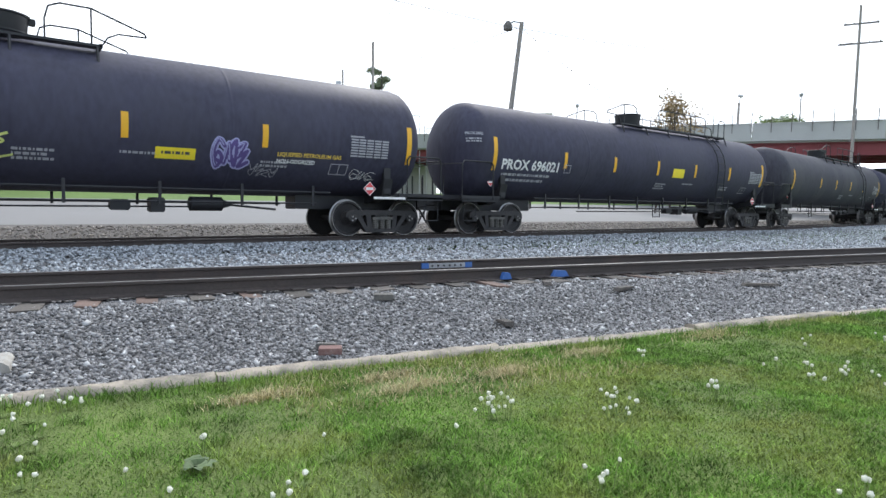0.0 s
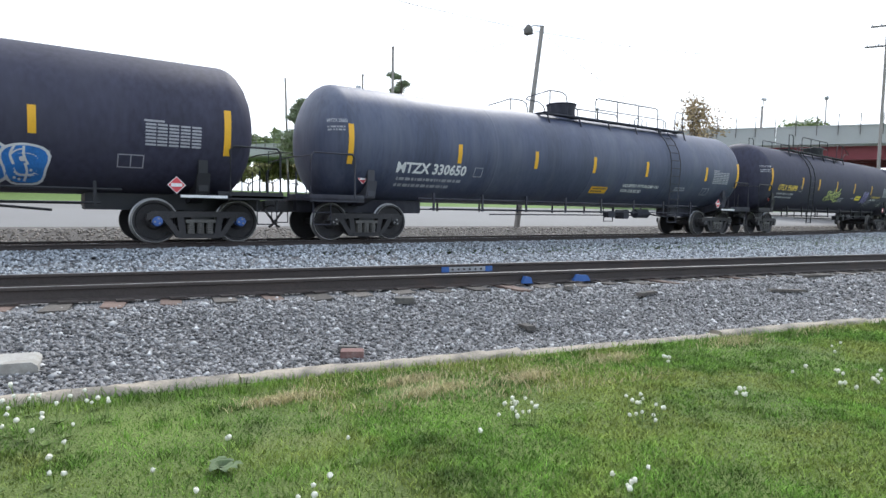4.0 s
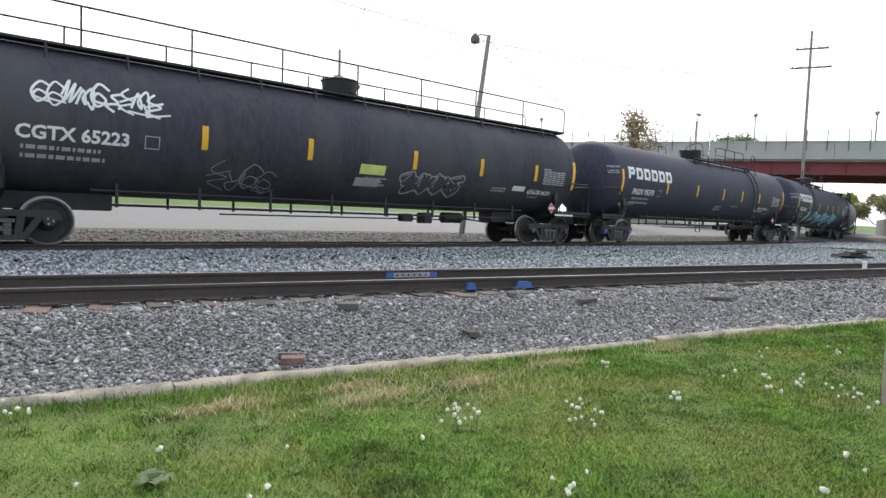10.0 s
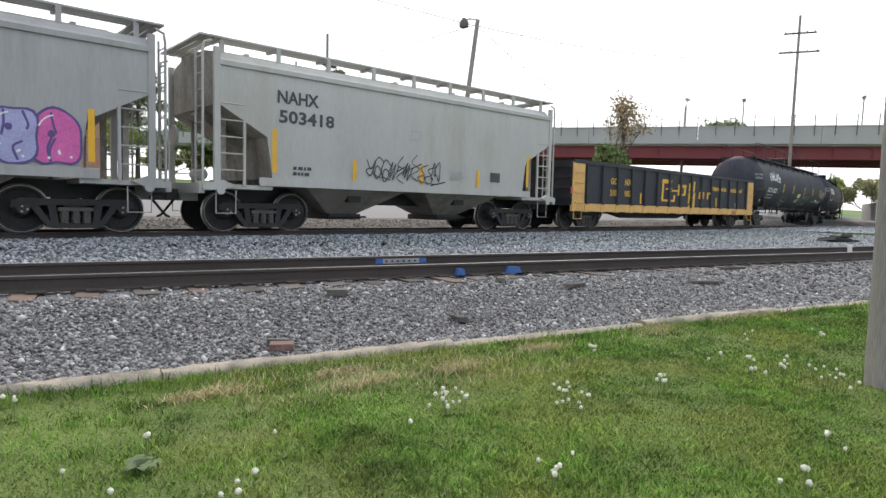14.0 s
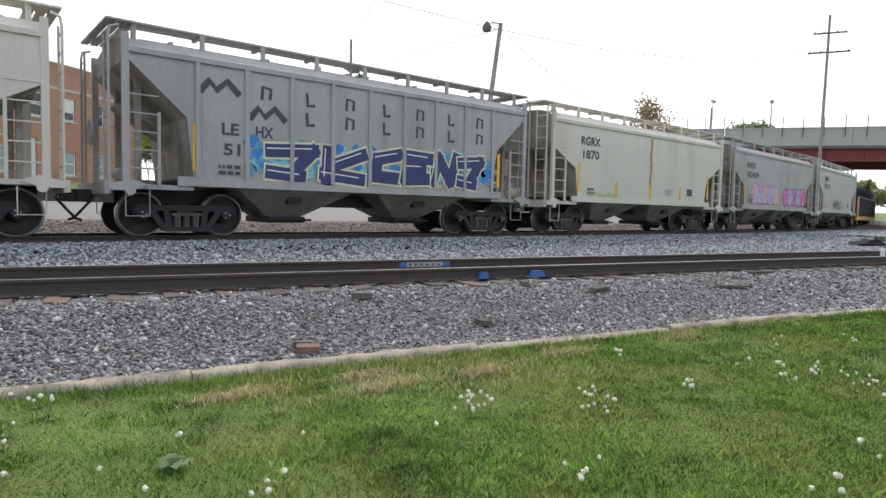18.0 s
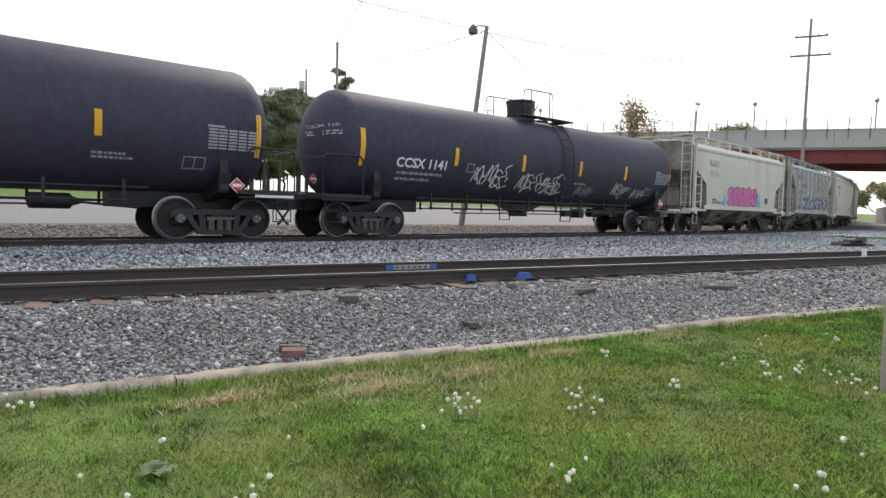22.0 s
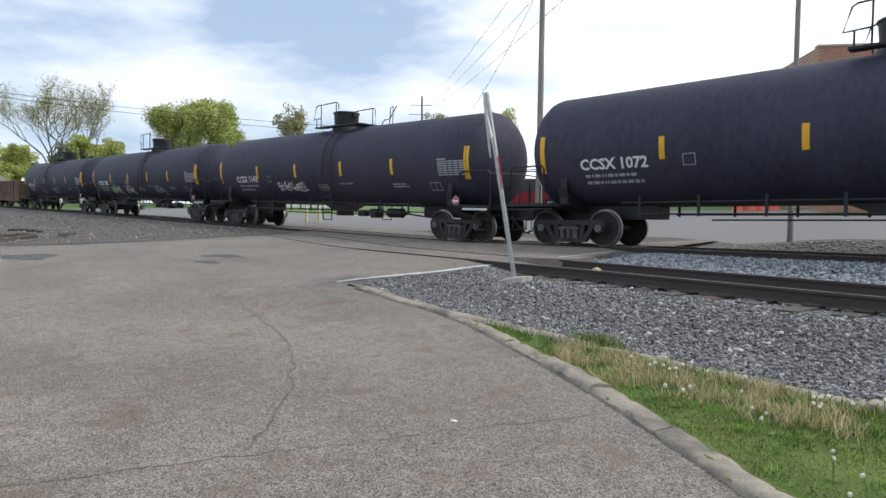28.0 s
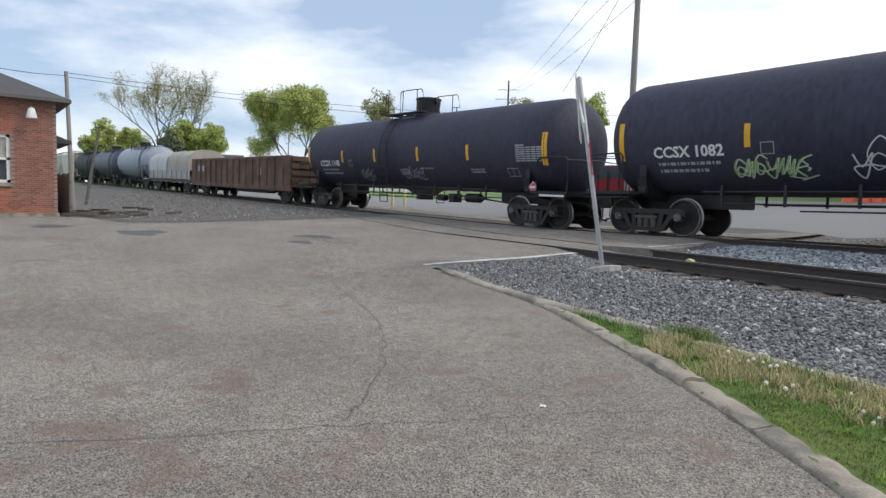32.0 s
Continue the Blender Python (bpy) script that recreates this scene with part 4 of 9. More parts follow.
def tank_car(name, label, mat, style, cap="dark", trim=None, turned=False, pitch=21.03):
    """A pressure tank car on stub sills. style: short, long or full top walkway."""
    trim = trim or DARK
    car = thing(name, label, "tank car", group="cars of the train")
    flip = -1 if style == "left" or turned else 1
    tx, half = (7.22, SHORT_HALF) if style == "short" else (pitch / 2 - 2.1, pitch / 2 - 0.72)
    style = "long" if style == "left" else style
    seams = {"short": (-2.6, 2.6), "long": (-4.2, 0, 4.2), "full": (-3, 3)}[style]
    if (mat.name, style, half) not in SHELLS:
        SHELLS[(mat.name, style, half)] = shell_mesh(mat, seams, half)
    part("tank", SHELLS[(mat.name, style, half)], [], car)
    for k in (-1, 1):
        m = Mesh().box(*sorted((k * (tx - 2.2), k * (half + 0.25))), -0.33, 0.33, 0.72, 1.2, cut=0.03)
        part("stub_sill", m, trim, car)
        m = Mesh()
        m.prism([(-1.42, 1.55), (-1.3, 1.1), (-0.6, 0.9), (0.6, 0.9), (1.3, 1.1), (1.42, 1.55), (1.0, 1.25), (0, 1.1), (-1.0, 1.25)], k * tx - 0.14, k * tx + 0.14, axis="x")
        m.box(k * tx - 0.1, k * tx + 0.1, -1.35, -1.25, 1.15, 2.0), m.box(k * tx - 0.1, k * tx + 0.1, 1.25, 1.35, 1.15, 2.0)
        part("bolster_saddle", m, trim, car)
        m = Mesh()
        a, b = sorted((k * (half - 1.1), k * (half + 0.4)))
        m.box(a, b, -1.5, 1.5, 1.02, 1.07)
        for yy in (-1.5, 1.44):
            m.box(a, b, yy, yy + 0.06, 0.98, 1.16)
        part("end_platform", m, trim, car)
        m = Mesh()
        xe = k * (half + 0.35)
        m.tube([(xe, -1.45, 1.05), (xe, -1.45, 2.08), (xe - k * 0.08, -1.46, 2.18), (xe - k * 1.1, -1.5, 2.18), (xe - k * 1.18, -1.5, 2.08), (xe - k * 1.18, -1.5, 1.05)], 0.027, 6)
        m.tube([(xe, 1.45, 1.05), (xe, 1.45, 2.4), (xe - k * 1.1, 1.48, 2.4), (xe - k * 1.15, 1.48, 1.05)], 0.02, 6)
        m.tube([(xe, -1.45, 2.1), (xe - k * 0.05, 0, 2.15), (xe, 1.45, 2.1)], 0.018, 5)
        for yy in (-0.55, 0.0, 0.55):
            m.tube([(xe, yy, 1.05), (xe, yy, 1.75)], 0.022, 5)
        part("end_handrail", m, trim, car)
        for yy in (-1.42, 1.42):
            m = Mesh()
            for zz in (0.42, 0.72):
                m.tube([(xe - k * 0.55, yy, zz), (xe - k * 0.08, yy, zz)], 0.015, 5)
            for xx in (0.55, 0.08):
                m.tube([(xe - k * xx, yy, 0.42), (xe - k * xx, yy, 1.05)], 0.015, 5)
            part("sill_step", m, trim, car)
        truck(car, k * tx, cap)
    # rail of pipe along the lower side, on hangers
    for y in (-1.18, 1.18):
        m = Mesh()
        m.tube([(2.0 - tx, y, 0.86), (tx - 2.0, y, 0.86)], 0.022, 6)
        m.tube([(1.6 - tx, y * 0.96, 1.14), (tx - 1.6, y * 0.96, 1.14)], 0.03, 6)
        for i in range(8):
            m.box((2.1 - tx) * (1 - i / 3.5) - 0.03, (2.1 - tx) * (1 - i / 3.5) + 0.03, y - 0.02, y + 0.02, 0.8, 1.3)
        part("side_pipe", m, trim, car)
    m = Mesh()
    m.lathe([(-0.45, 0.1), (-0.42, 0.17), (0.3, 0.17), (0.36, 0.1), (0.5, 0.06)], "x", (3.9, -0.6, 0.82), 14)
    m.tube([(4.2, -0.6, 0.82), (5.6, -0.5, 0.7)], 0.03, 6), m.tube([(-3.6, -0.5, 0.72), (3.5, -0.55, 0.75)], 0.022, 6)
    m.box(2.6, 2.9, -0.8, -0.4, 0.62, 0.95, cut=0.04), m.box(1.8, 2.2, -0.75, -0.5, 0.66, 0.9, cut=0.05)
    part("brake_gear", m, trim, car, smooth=40)
    x0 = {"short": 0.0, "long": 0.02 * flip, "full": 0.0}[style]
    if style == "short":
        m = Mesh().prism([(-1.1, 1.12), (1.1, 1.12), (0.35, 0.84), (0.12, 0.8), (0.12, 0.62), (-0.12, 0.62), (-0.12, 0.8), (-0.35, 0.84)], -0.35, 0.35)
        part("outlet_sump", m, trim, car, at=pose(0.0, 0, 0.02))
    # dome with its lid, and the walkway round it
    top = TANK_Z + TANK_R
    q = 1.0 if style == "short" else 0.7
    m = Mesh().lathe([(d * q, r) for d, r in ((-0.12, 0.6), (0.02, 0.56), (0.06, 0.5), (0.12, 0.47), (0.12, 0.5), (0.17, 0.5), (0.17, 0.47), (0.22, 0.48), (0.6, 0.51), (0.62, 0.54), (0.66, 0.54), (0.69, 0.48), (0.7, 0.1))], "z", (x0, 0, top), 28)
    m.box(x0 + 0.44, x0 + 0.62, -0.1, 0.1, top + 0.48 * q, top + 0.64 * q)
    part("dome", m, trim, car, "round protective dome", smooth=35)
    m = Mesh()
    rails = {-1: Mesh(), 1: Mesh()}
    if style == "short":
        a, b = -1.92, 0.85
        m.box(a, b, -0.95, -0.62, top + 0.0, top + 0.05), m.box(a, b, 0.62, 0.95, top + 0.0, top + 0.05)
        m.box(a, a + 0.5, -0.62, 0.62, top + 0.0, top + 0.05)
        for y in (-0.92, 0.92):
            rail = rails[1 if y > 0 else -1]
            rail.tube([(x0 - 0.72, y, top), (x0 - 0.72, y, top + 0.82), (x0 - 0.66, y, top + 0.9), (x0 - 0.55, y, top + 0.93), (x0 + 0.7, y, top + 0.9), (x0 + 0.8, y, top + 0.84), (x0 + 0.95, y, top + 0.36), (x0 + 0.45, y, top + 0.38)], 0.02, 6)
            for q in (-0.55, 0.45, 0.75):
                rail.tube([(x0 + q, y, top), (x0 + q, y, top + (0.92 if q < 0.7 else 0.37))], 0.02, 6)
        y, rail = -0.92, rails[-1]
        rail.tube([(a + 0.1, y, top), (a + 0.1, y, top + 0.9), (a - 0.1, y, top + 0.88), (a + 0.3, y, top + 0.4), (a + 0.6, y, top + 0.4), (a + 0.72, y, top + 0.3), (a + 0.75, y, top)], 0.02, 6)
        rail.tube([(a + 0.1, y, top + 0.9), (a + 0.26, y, top + 0.84), (a + 0.3, y, top)], 0.02, 6)
        m.lathe([(0, 0.3), (0.08, 0.3), (0.12, 0.2)], "z", (-1.12, 0, top), 14)
        lx = -0.88
    else:
        a, b = (-1.7, 5.85) if style == "long" else (-8.9, 8.9)
        for y0, y1 in ((-0.98, -0.7), (0.7, 0.98)) if style == "long" else ((-0.98, -0.62), (0.62, 0.98)):
            m.box(a, b, y0, y1, top - 0.12, top - 0.07)
        m.box(a, a + 0.06, -0.98, 0.98, top - 0.14, top - 0.05), m.box(b - 0.06, b, -0.98, 0.98, top - 0.14, top - 0.05)
        for i in range(int((b - a) / 1.5) + 1):
            q = a + 0.1 + i * 1.5
            for s in (-1, 1):
                m.tube([(q, s * 0.95, top - 0.1), (q, s * 1.1, TANK_Z + 1.0)], 0.03, 5)
        for y in (-0.96, 0.96):
            rail = rails[1 if y > 0 else -1]
            if style == "long":
                railing(rail, 0.72, 4.25, y, top - 0.1, top + 0.64, 4)
                rail.tube([(0.72, y, top + 0.26), (4.55, y, top + 0.26), (4.72, y, top + 0.2), (4.8, y, top - 0.1)], 0.018, 6)
                rail.tube([(a - 0.85, y, top + 0.22), (a - 0.8, y, top + 0.3), (a + 0.2, y, top + 0.64), (a + 0.75, y, top + 0.64), (a + 0.95, y, top + 0.55), (a + 1.02, y, top + 0.3), (a + 1.02, y, top - 0.1)], 0.02, 6)
                rail.tube([(a - 0.85, y, top + 0.22), (a - 0.3, y, top + 0.2), (a - 0.1, y, top + 0.1), (a + 0.02, y, top - 0.1)], 0.018, 6)
                rail.tube([(a + 0.2, y, top - 0.1), (a + 0.2, y, top + 0.64)], 0.02, 6)
                rail.tube([(b, y, top - 0.1), (b, y, top + 0.62), (b - 0.38, y, top + 0.64), (b - 0.5, y, top + 0.55), (b - 0.52, y, top - 0.1)], 0.022, 6)
            else:
                railing(rail, a, b, y, top - 0.1, top + 0.75, 9)
        lx = 4.52 if style == "long" else -0.3
    turn = pose(0, 0, 0, 0, 0, 180) if flip < 0 else None
    part("walkway", m, trim, car, at=turn)
    for rail in rails.values():
        part("railing", rail, trim, car, at=turn, smooth=50)
    for s in ((-1, 1) if style != "full" else ()):
        m = Mesh()
        w = 0.28
        for q in (lx - w, lx + w):
            m.tube([(q, s * 1.0, top - 0.1)] + [(q, s * (TANK_R + 0.09) * math.sin(radians(g)), TANK_Z + (TANK_R + 0.09) * math.cos(radians(g))) for g in (40, 55, 70, 85, 95)] + [(q, s * 1.6, 2.0), (q, s * 1.5, 0.48)], 0.022, 6)
        for k in range(13):
            z = 0.5 + 0.29 * k
            yy = 1.5 + 0.1 * min(1, max(0, (z - 0.5) / 1.5)) if z < 2.3 else (TANK_R + 0.09) * math.sqrt(max(0, 1 - ((z - TANK_Z) / (TANK_R + 0.09)) ** 2))
            m.tube([(lx - w, s * yy, z), (lx + w, s * yy, z)], 0.016, 5)
        part("ladder", m, trim, car, at=turn, smooth=50)
    couplers(car, half + (0.75 if style == "short" else 0.72))
    return car


def tank_marks(car, code, mat, strips, ends=(-8.6, 8.6), code_at=(-6.1, 2.02), size=0.36, plac=True, seed=1, table=True, strip_mat=None, shift=0.0, s=tank_side, remarks=True):
    sm = strip_mat or YELLOW
    for x in strips:
        band(car, "reflective_strip", x - 0.07, x + 0.07, 2.15, 2.68, sm, s)
    for x in ends:
        band(car, "reflective_strip", x - 0.075, x + 0.075, 1.95, 2.95, sm, s)
    if code:
        words(car, code, code_at[0], code_at[1], size, mat, s, width=len(code) * size * 0.56)
        fine_print(car, code_at[0] + 0.1, code_at[1] - 0.2, len(code) * size * 0.52, 2, 0.075, DULLWHITE, s, seed, 2.2)
        outline_box(car, code_at[0] + len(code) * size * 0.56 + (0.85 if shift else 0.3), code_at[1] - 0.02, 0.3, 0.27, DULLWHITE, s)
        words(car, code, -8.72 if shift else -9.5, 2.98, 0.12, DULLWHITE, s, width=0.42)
        fine_print(car, -8.72 if shift else -9.5, 2.84, 0.45, 2, 0.045, DULLWHITE, s, seed + 3)
    if table:
        data_block(car, 7.2 + shift, 2.05, 1.15, 0.55, DULLWHITE, s)
        outline_box(car, 6.72 + shift, 1.6, 0.5, 0.27, DULLWHITE, s, split=(0.24,))
        fine_print(car, 4.9 + shift, 1.8, 0.8, 2, 0.05, DULLWHITE, s, seed + 6)
        if remarks:
            fine_print(car, 1.9 + shift, 1.85, 0.95, 1, 0.05, DULLWHITE, s, seed + 5)
            fine_print(car, 0.05, 1.8, 0.7, 3, 0.05, DULLWHITE, s, seed + 7)
    if plac:
        placard(car, 7.85 + shift * 0.8, 1.27, 0.17, lambda x, z: -1.36)
        band(car, "sill_label", 7.9, 8.9, 1.0, 1.06, LETTER, lambda x, z: -1.505, 0.004, 1)
        placard(car, -8.5, 1.6, 0.13, s)


# ---------------------------------------------------------------- covered hopper cars
HOP_HALF, HOP_W = 5.88, 1.58


def hop_profile():
    """Half section of the body: width by height, from the sill to the roof's middle."""
    return [(HOP_W - 0.02, 1.3), (HOP_W, 1.8), (HOP_W, 3.2), (HOP_W - 0.01, 3.75), (HOP_W - 0.06, 3.95), (HOP_W - 0.3, 4.16), (0.75, 4.27), (0.0, 4.3)]


def hop_side(x, z):
    return -HOP_W - 0.002


BAY = shade("bay_grey", (0.27, 0.255, 0.23), 0.85, var=0.2, scale=1.6, fine=18, bump=0.1, second=(0.13, 0.11, 0.09), amount=0.6, spread=0.5)
# brown dirt of the hopper ends, with the recess's shade mixed into the colour
END_DIRT_SHADE = shade("end_dirt_shade", (0.31, 0.285, 0.25), 0.85, var=0.35, scale=1.5, fine=20, bump=0.08, second=(0.09, 0.08, 0.07), amount=0.6, spread=0.48, stretch=(1, 1, 0.4))


def hopper_car(name, label, mat, ribs=False, lower=None):
    car = thing(name, label, "hopper car", group="cars of the train")
    lower = lower or mat
    H = HOP_HALF
    prof = hop_profile()
    # body: stations along x, with the lower corners cut away by the end slope
    st = [(-H, 2.95), (-H + 1.2, 2.3), (-H + 1.32, 1.3), (H - 1.32, 1.3), (H - 1.2, 2.3), (H, 2.95)]
    xs = [-H, -H + 0.3, -H + 0.6, -H + 0.9, -H + 1.2, -H + 1.34, H - 1.34, H - 1.2, H - 0.9, H - 0.6, H - 0.3, H]

    def low(x):
        d = H - abs(x)
        hi, mid = (3.7, 2.6) if ribs else (2.95, 2.28)
        return hi + (mid - hi) * d / 1.2 if d < 1.2 else (mid - (d - 1.2) / 0.14 * (mid - 1.3) if d < 1.34 else 1.3)

    m, n = Mesh(), len(prof)
    ring = []
    for x in xs:
        z0 = low(x)
        half = [(w, max(z, z0 + 0.002 * i)) for i, (w, z) in enumerate(prof)]
        ring.append([(x, -w, z) for w, z in half] + [(x, w, z) for w, z in half[::-1][1:]])
    k = len(ring[0])
    m.add([p for r in ring for p in r], [(i * k + j, i * k + j + 1, (i + 1) * k + j + 1, (i + 1) * k + j)[::-1] for i in range(len(xs) - 1) for j in range(k - 1)])
    m.f += [((i + 1) * k, (i + 1) * k + k - 1, i * k + k - 1, i * k)[::-1] for i in range(len(xs) - 1)] + [tuple(range(k)), tuple(range((len(xs) - 1) * k, len(xs) * k))[::-1]]
    # slope undersides and end faces: dirt plus painted-in shade of the recess
    m.m += [1] * (len(m.f) - len(m.m))
    part("body", m, [mat, END_DIRT_SHADE], car, smooth=25)
    for s in (-1, 1):
        m = Mesh().box(-H + 1.0, H - 1.0, s * HOP_W - 0.03, s * HOP_W + 0.03, 1.12, 1.32)
        part("side_sill", m, mat, car)
        m = Mesh().prism([(s * (HOP_W - 0.08), 3.82), (s * (HOP_W + 0.03), 3.82), (s * (HOP_W + 0.03), 3.93), (s * (HOP_W - 0.1), 4.0)], -H, H, axis="x")
        part("top_chord", m, mat, car)
        if ribs:
            for i in range(9):
                q = -H + 1.42 + i * (2 * H - 2.84) / 8
                part("side_post", Mesh().box(q - 0.05, q + 0.05, s * HOP_W - 0.05, s * HOP_W + 0.05, 1.3, 3.85), mat, car)
    # end frames
    for k in (-1, 1):
        a, b = sorted((k * (H - 1.35), k * (H + 0.36)))
        m = Mesh().box(a, b, -HOP_W + 0.03, HOP_W - 0.03, 1.02, 1.12)
        m.box(k * (H + 0.36) - 0.06, k * (H + 0.36) + 0.06, -HOP_W + 0.03, HOP_W - 0.03, 0.9, 1.14)
        m.box(*sorted((k * (H - 2), k * (H + 0.38))), -0.3, 0.3, 0.72, 1.02)
        part("end_platform", m, lower, car)
        for s in (-1, 1):
            m = Mesh()
            m.prism([(k * (H + 0.36), 1.1), (k * (H + 0.36), 0.98), (k * (H - 0.1), 0.98), (k * (H - 0.4), 1.1), (k * (H - 0.1), 1.22)], s * HOP_W - 0.04, s * HOP_W + 0.04)
            m.lathe([(-0.05, 0.1), (0.05, 0.1)], "y", (k * (H - 0.05), s * HOP_W, 0.98), 14)
            part("jacking_pad", m, mat, car)
            m = Mesh()
            m.box(k * (H + 0.02) - 0.07, k * (H + 0.02) + 0.07, s * (HOP_W - 0.03) - 0.05, s * (HOP_W - 0.03) + 0.05, 1.1, 4.2)
            part("end_post", m, mat, car)
            m = Mesh()
            x1, x2 = k * (H + 0.02), k * (H - 0.62)
            m.box(x2 - 0.03, x2 + 0.03, s * HOP_W - 0.03, s * HOP_W + 0.03, 1.1, 2.65)
            for q in range(5):
                m.tube([(x1, s * HOP_W, 1.45 + 0.38 * q), (x2, s * HOP_W, 1.45 + 0.38 * q)], 0.018, 5)
            part("side_ladder", m, mat, car)
            m = Mesh()
            m.tube([(k * (H + 0.32), s * 1.5, 1.1), (k * (H + 0.32), s * 1.5, 4.1), (k * (H + 0.29), s * 1.5, 4.28), (k * (H + 0.12), s * 1.5, 4.34)], 0.03, 6)
            m.tube([(k * (H + 0.32), s * 1.05, 1.1), (k * (H + 0.32), s * 1.05, 4.2)], 0.025, 6)
            for q in range(8):
                m.tube([(k * (H + 0.32), s * 1.5, 1.4 + 0.37 * q), (k * (H + 0.32), s * 1.05, 1.4 + 0.37 * q)], 0.016, 5)
            part("end_ladder", m, mat, car)
            m = Mesh()
            m.tube([(k * (H + 0.02), s * 1.5, 1.0), (k * (H + 0.02), s * 1.5, 0.45), (k * (H - 0.45), s * 1.5, 0.45), (k * (H - 0.45), s * 1.5, 1.0)], 0.016, 5)
            part("sill_step", m, mat, car)
        m = Mesh()
        m.prism([(k * (H - 0.1), 2.95), (k * (H - 1.6), 2.05), (k * (H - 1.6), 1.12), (k * (H - 1.5), 1.12), (k * (H - 1.4), 1.9), (k * H, 2.85)], -0.2, 0.2)
        part("end_brace", m, END_DIRT_SHADE, car)
        for yy in (-0.95, 0.95):
            part("end_strut", Mesh().box(k * (H - 0.35) - 0.06, k * (H - 0.35) + 0.06, yy - 0.06, yy + 0.06, 1.1, (3.55 if ribs else 2.88)), END_DIRT_SHADE, car)
        truck(car, k * 4.55, "dark")
    # two discharge bays
    for c in (-1.95, 1.95):
        m = Mesh()
        w0, w1 = HOP_W - 0.12, 0.55
        v = [(c + a * 1.62, b * w0, 1.14) for a, b in ((-1, -1), (1, -1), (1, 1), (-1, 1))] + [(c + a * 0.46, b * w1, 0.45) for a, b in ((-1, -1), (1, -1), (1, 1), (-1, 1))]
        m.add(v, [(0, 1, 5, 4), (1, 2, 6, 5), (2, 3, 7, 6), (3, 0, 4, 7), (4, 5, 6, 7), (3, 2, 1, 0)])
        bay = part("discharge_bay", m, BAY, car)
        m = Mesh().box(c - 0.5, c + 0.5, -0.75, 0.75, 0.3, 0.46)
        m.tube([(c - 0.62, -0.85, 0.38), (c + 0.62, -0.85, 0.38)], 0.03, 6)
        part("outlet_gate", m, DARK, bay)
        m = Mesh().box(c - 0.2, c + 0.2, -1.22, -1.02, 0.78, 0.98, cut=0.03)
        part("vibrator_bracket", m, CAST, bay)
    part("centre_sill", Mesh().box(-H, H, -0.32, 0.32, 0.72, 1.1), DARK, car)
    # roof: hatches and running boards on brackets
    for s in (-1, 1):
        m = Mesh()
        for q in range(3):
            m.box(-H - 0.3, H + 0.3, s * 0.95 + (q - 1) * 0.2 - 0.08, s * 0.95 + (q - 1) * 0.2 + 0.08, 4.5, 4.54)
        part("running_board", m, mat, car)
        for i in range(9):
            q = -H + 0.2 + i * (2 * H - 0.4) / 8
            m = Mesh()
            m.box(q - 0.05, q + 0.05, s * 1.28 - 0.03, s * 1.28 + 0.03, 4.05, 4.5), m.box(q - 0.04, q + 0.04, min(s * 0.65, s * 1.28), max(s * 0.65, s * 1.28), 4.44, 4.5)
            part("board_bracket", m, mat, car)
    m = Mesh()
    m.box(-H + 0.5, H - 0.5, -0.36, 0.36, 4.27, 4.4, cut=0.03)
    for i in range(5):
        q = -H + 1.2 + i * (2 * H - 2.4) / 4
        m.box(q - 0.05, q + 0.05, -0.42, 0.42, 4.36, 4.44)
    part("roof_hatch", m, mat, car)
    for k in (-1, 1):
        m = Mesh()
        for q in range(3):
            m.box(k * (H + 0.06) + (q - 1) * 0.2 - 0.08, k * (H + 0.06) + (q - 1) * 0.2 + 0.08, -1.4, 1.4, 4.46, 4.5)
        part("cross_board", m, mat, car)
    m = Mesh().lathe([(-0.3, 0.08), (-0.26, 0.15), (0.26, 0.15), (0.3, 0.08)], "y", (-H + 0.3, 0.5, 1.4), 12)
    m.lathe([(0, 0.28), (0.04, 0.3), (0.06, 0.26)], "x", (-H - 0.36, 0.4, 2.3), 16)
    part("brake_wheel", m, lower, car, smooth=40)
    couplers(car, 6.6)
    return car


def hop_marks(car, seed=1, strips=True, mat=None):
    if strips:
        for i, x in enumerate((-4.5, -2.2, 0.1, 2.4, 4.75)):
            band(car, "reflective_strip", x - 0.06, x + 0.06, 1.36 if i % 4 else 1.45, 1.9 if i % 4 else 2.5, YELLOW, hop_side)
    fine_print(car, -4.0, 1.55, 0.5, 2, 0.08, LETTER_DARK, hop_side, seed)
    fine_print(car, 1.2, 1.75, 0.6, 4, 0.04, DULLWHITE, hop_side, seed + 2)
    band(car, "data_patch", 2.95, 3.4, 1.55, 1.85, LETTER_DARK, hop_side, 0.004, 1)
    outline_box(car, 0.05 - 0.35, 2.6, 0.34, 0.26, DULLWHITE, hop_side)


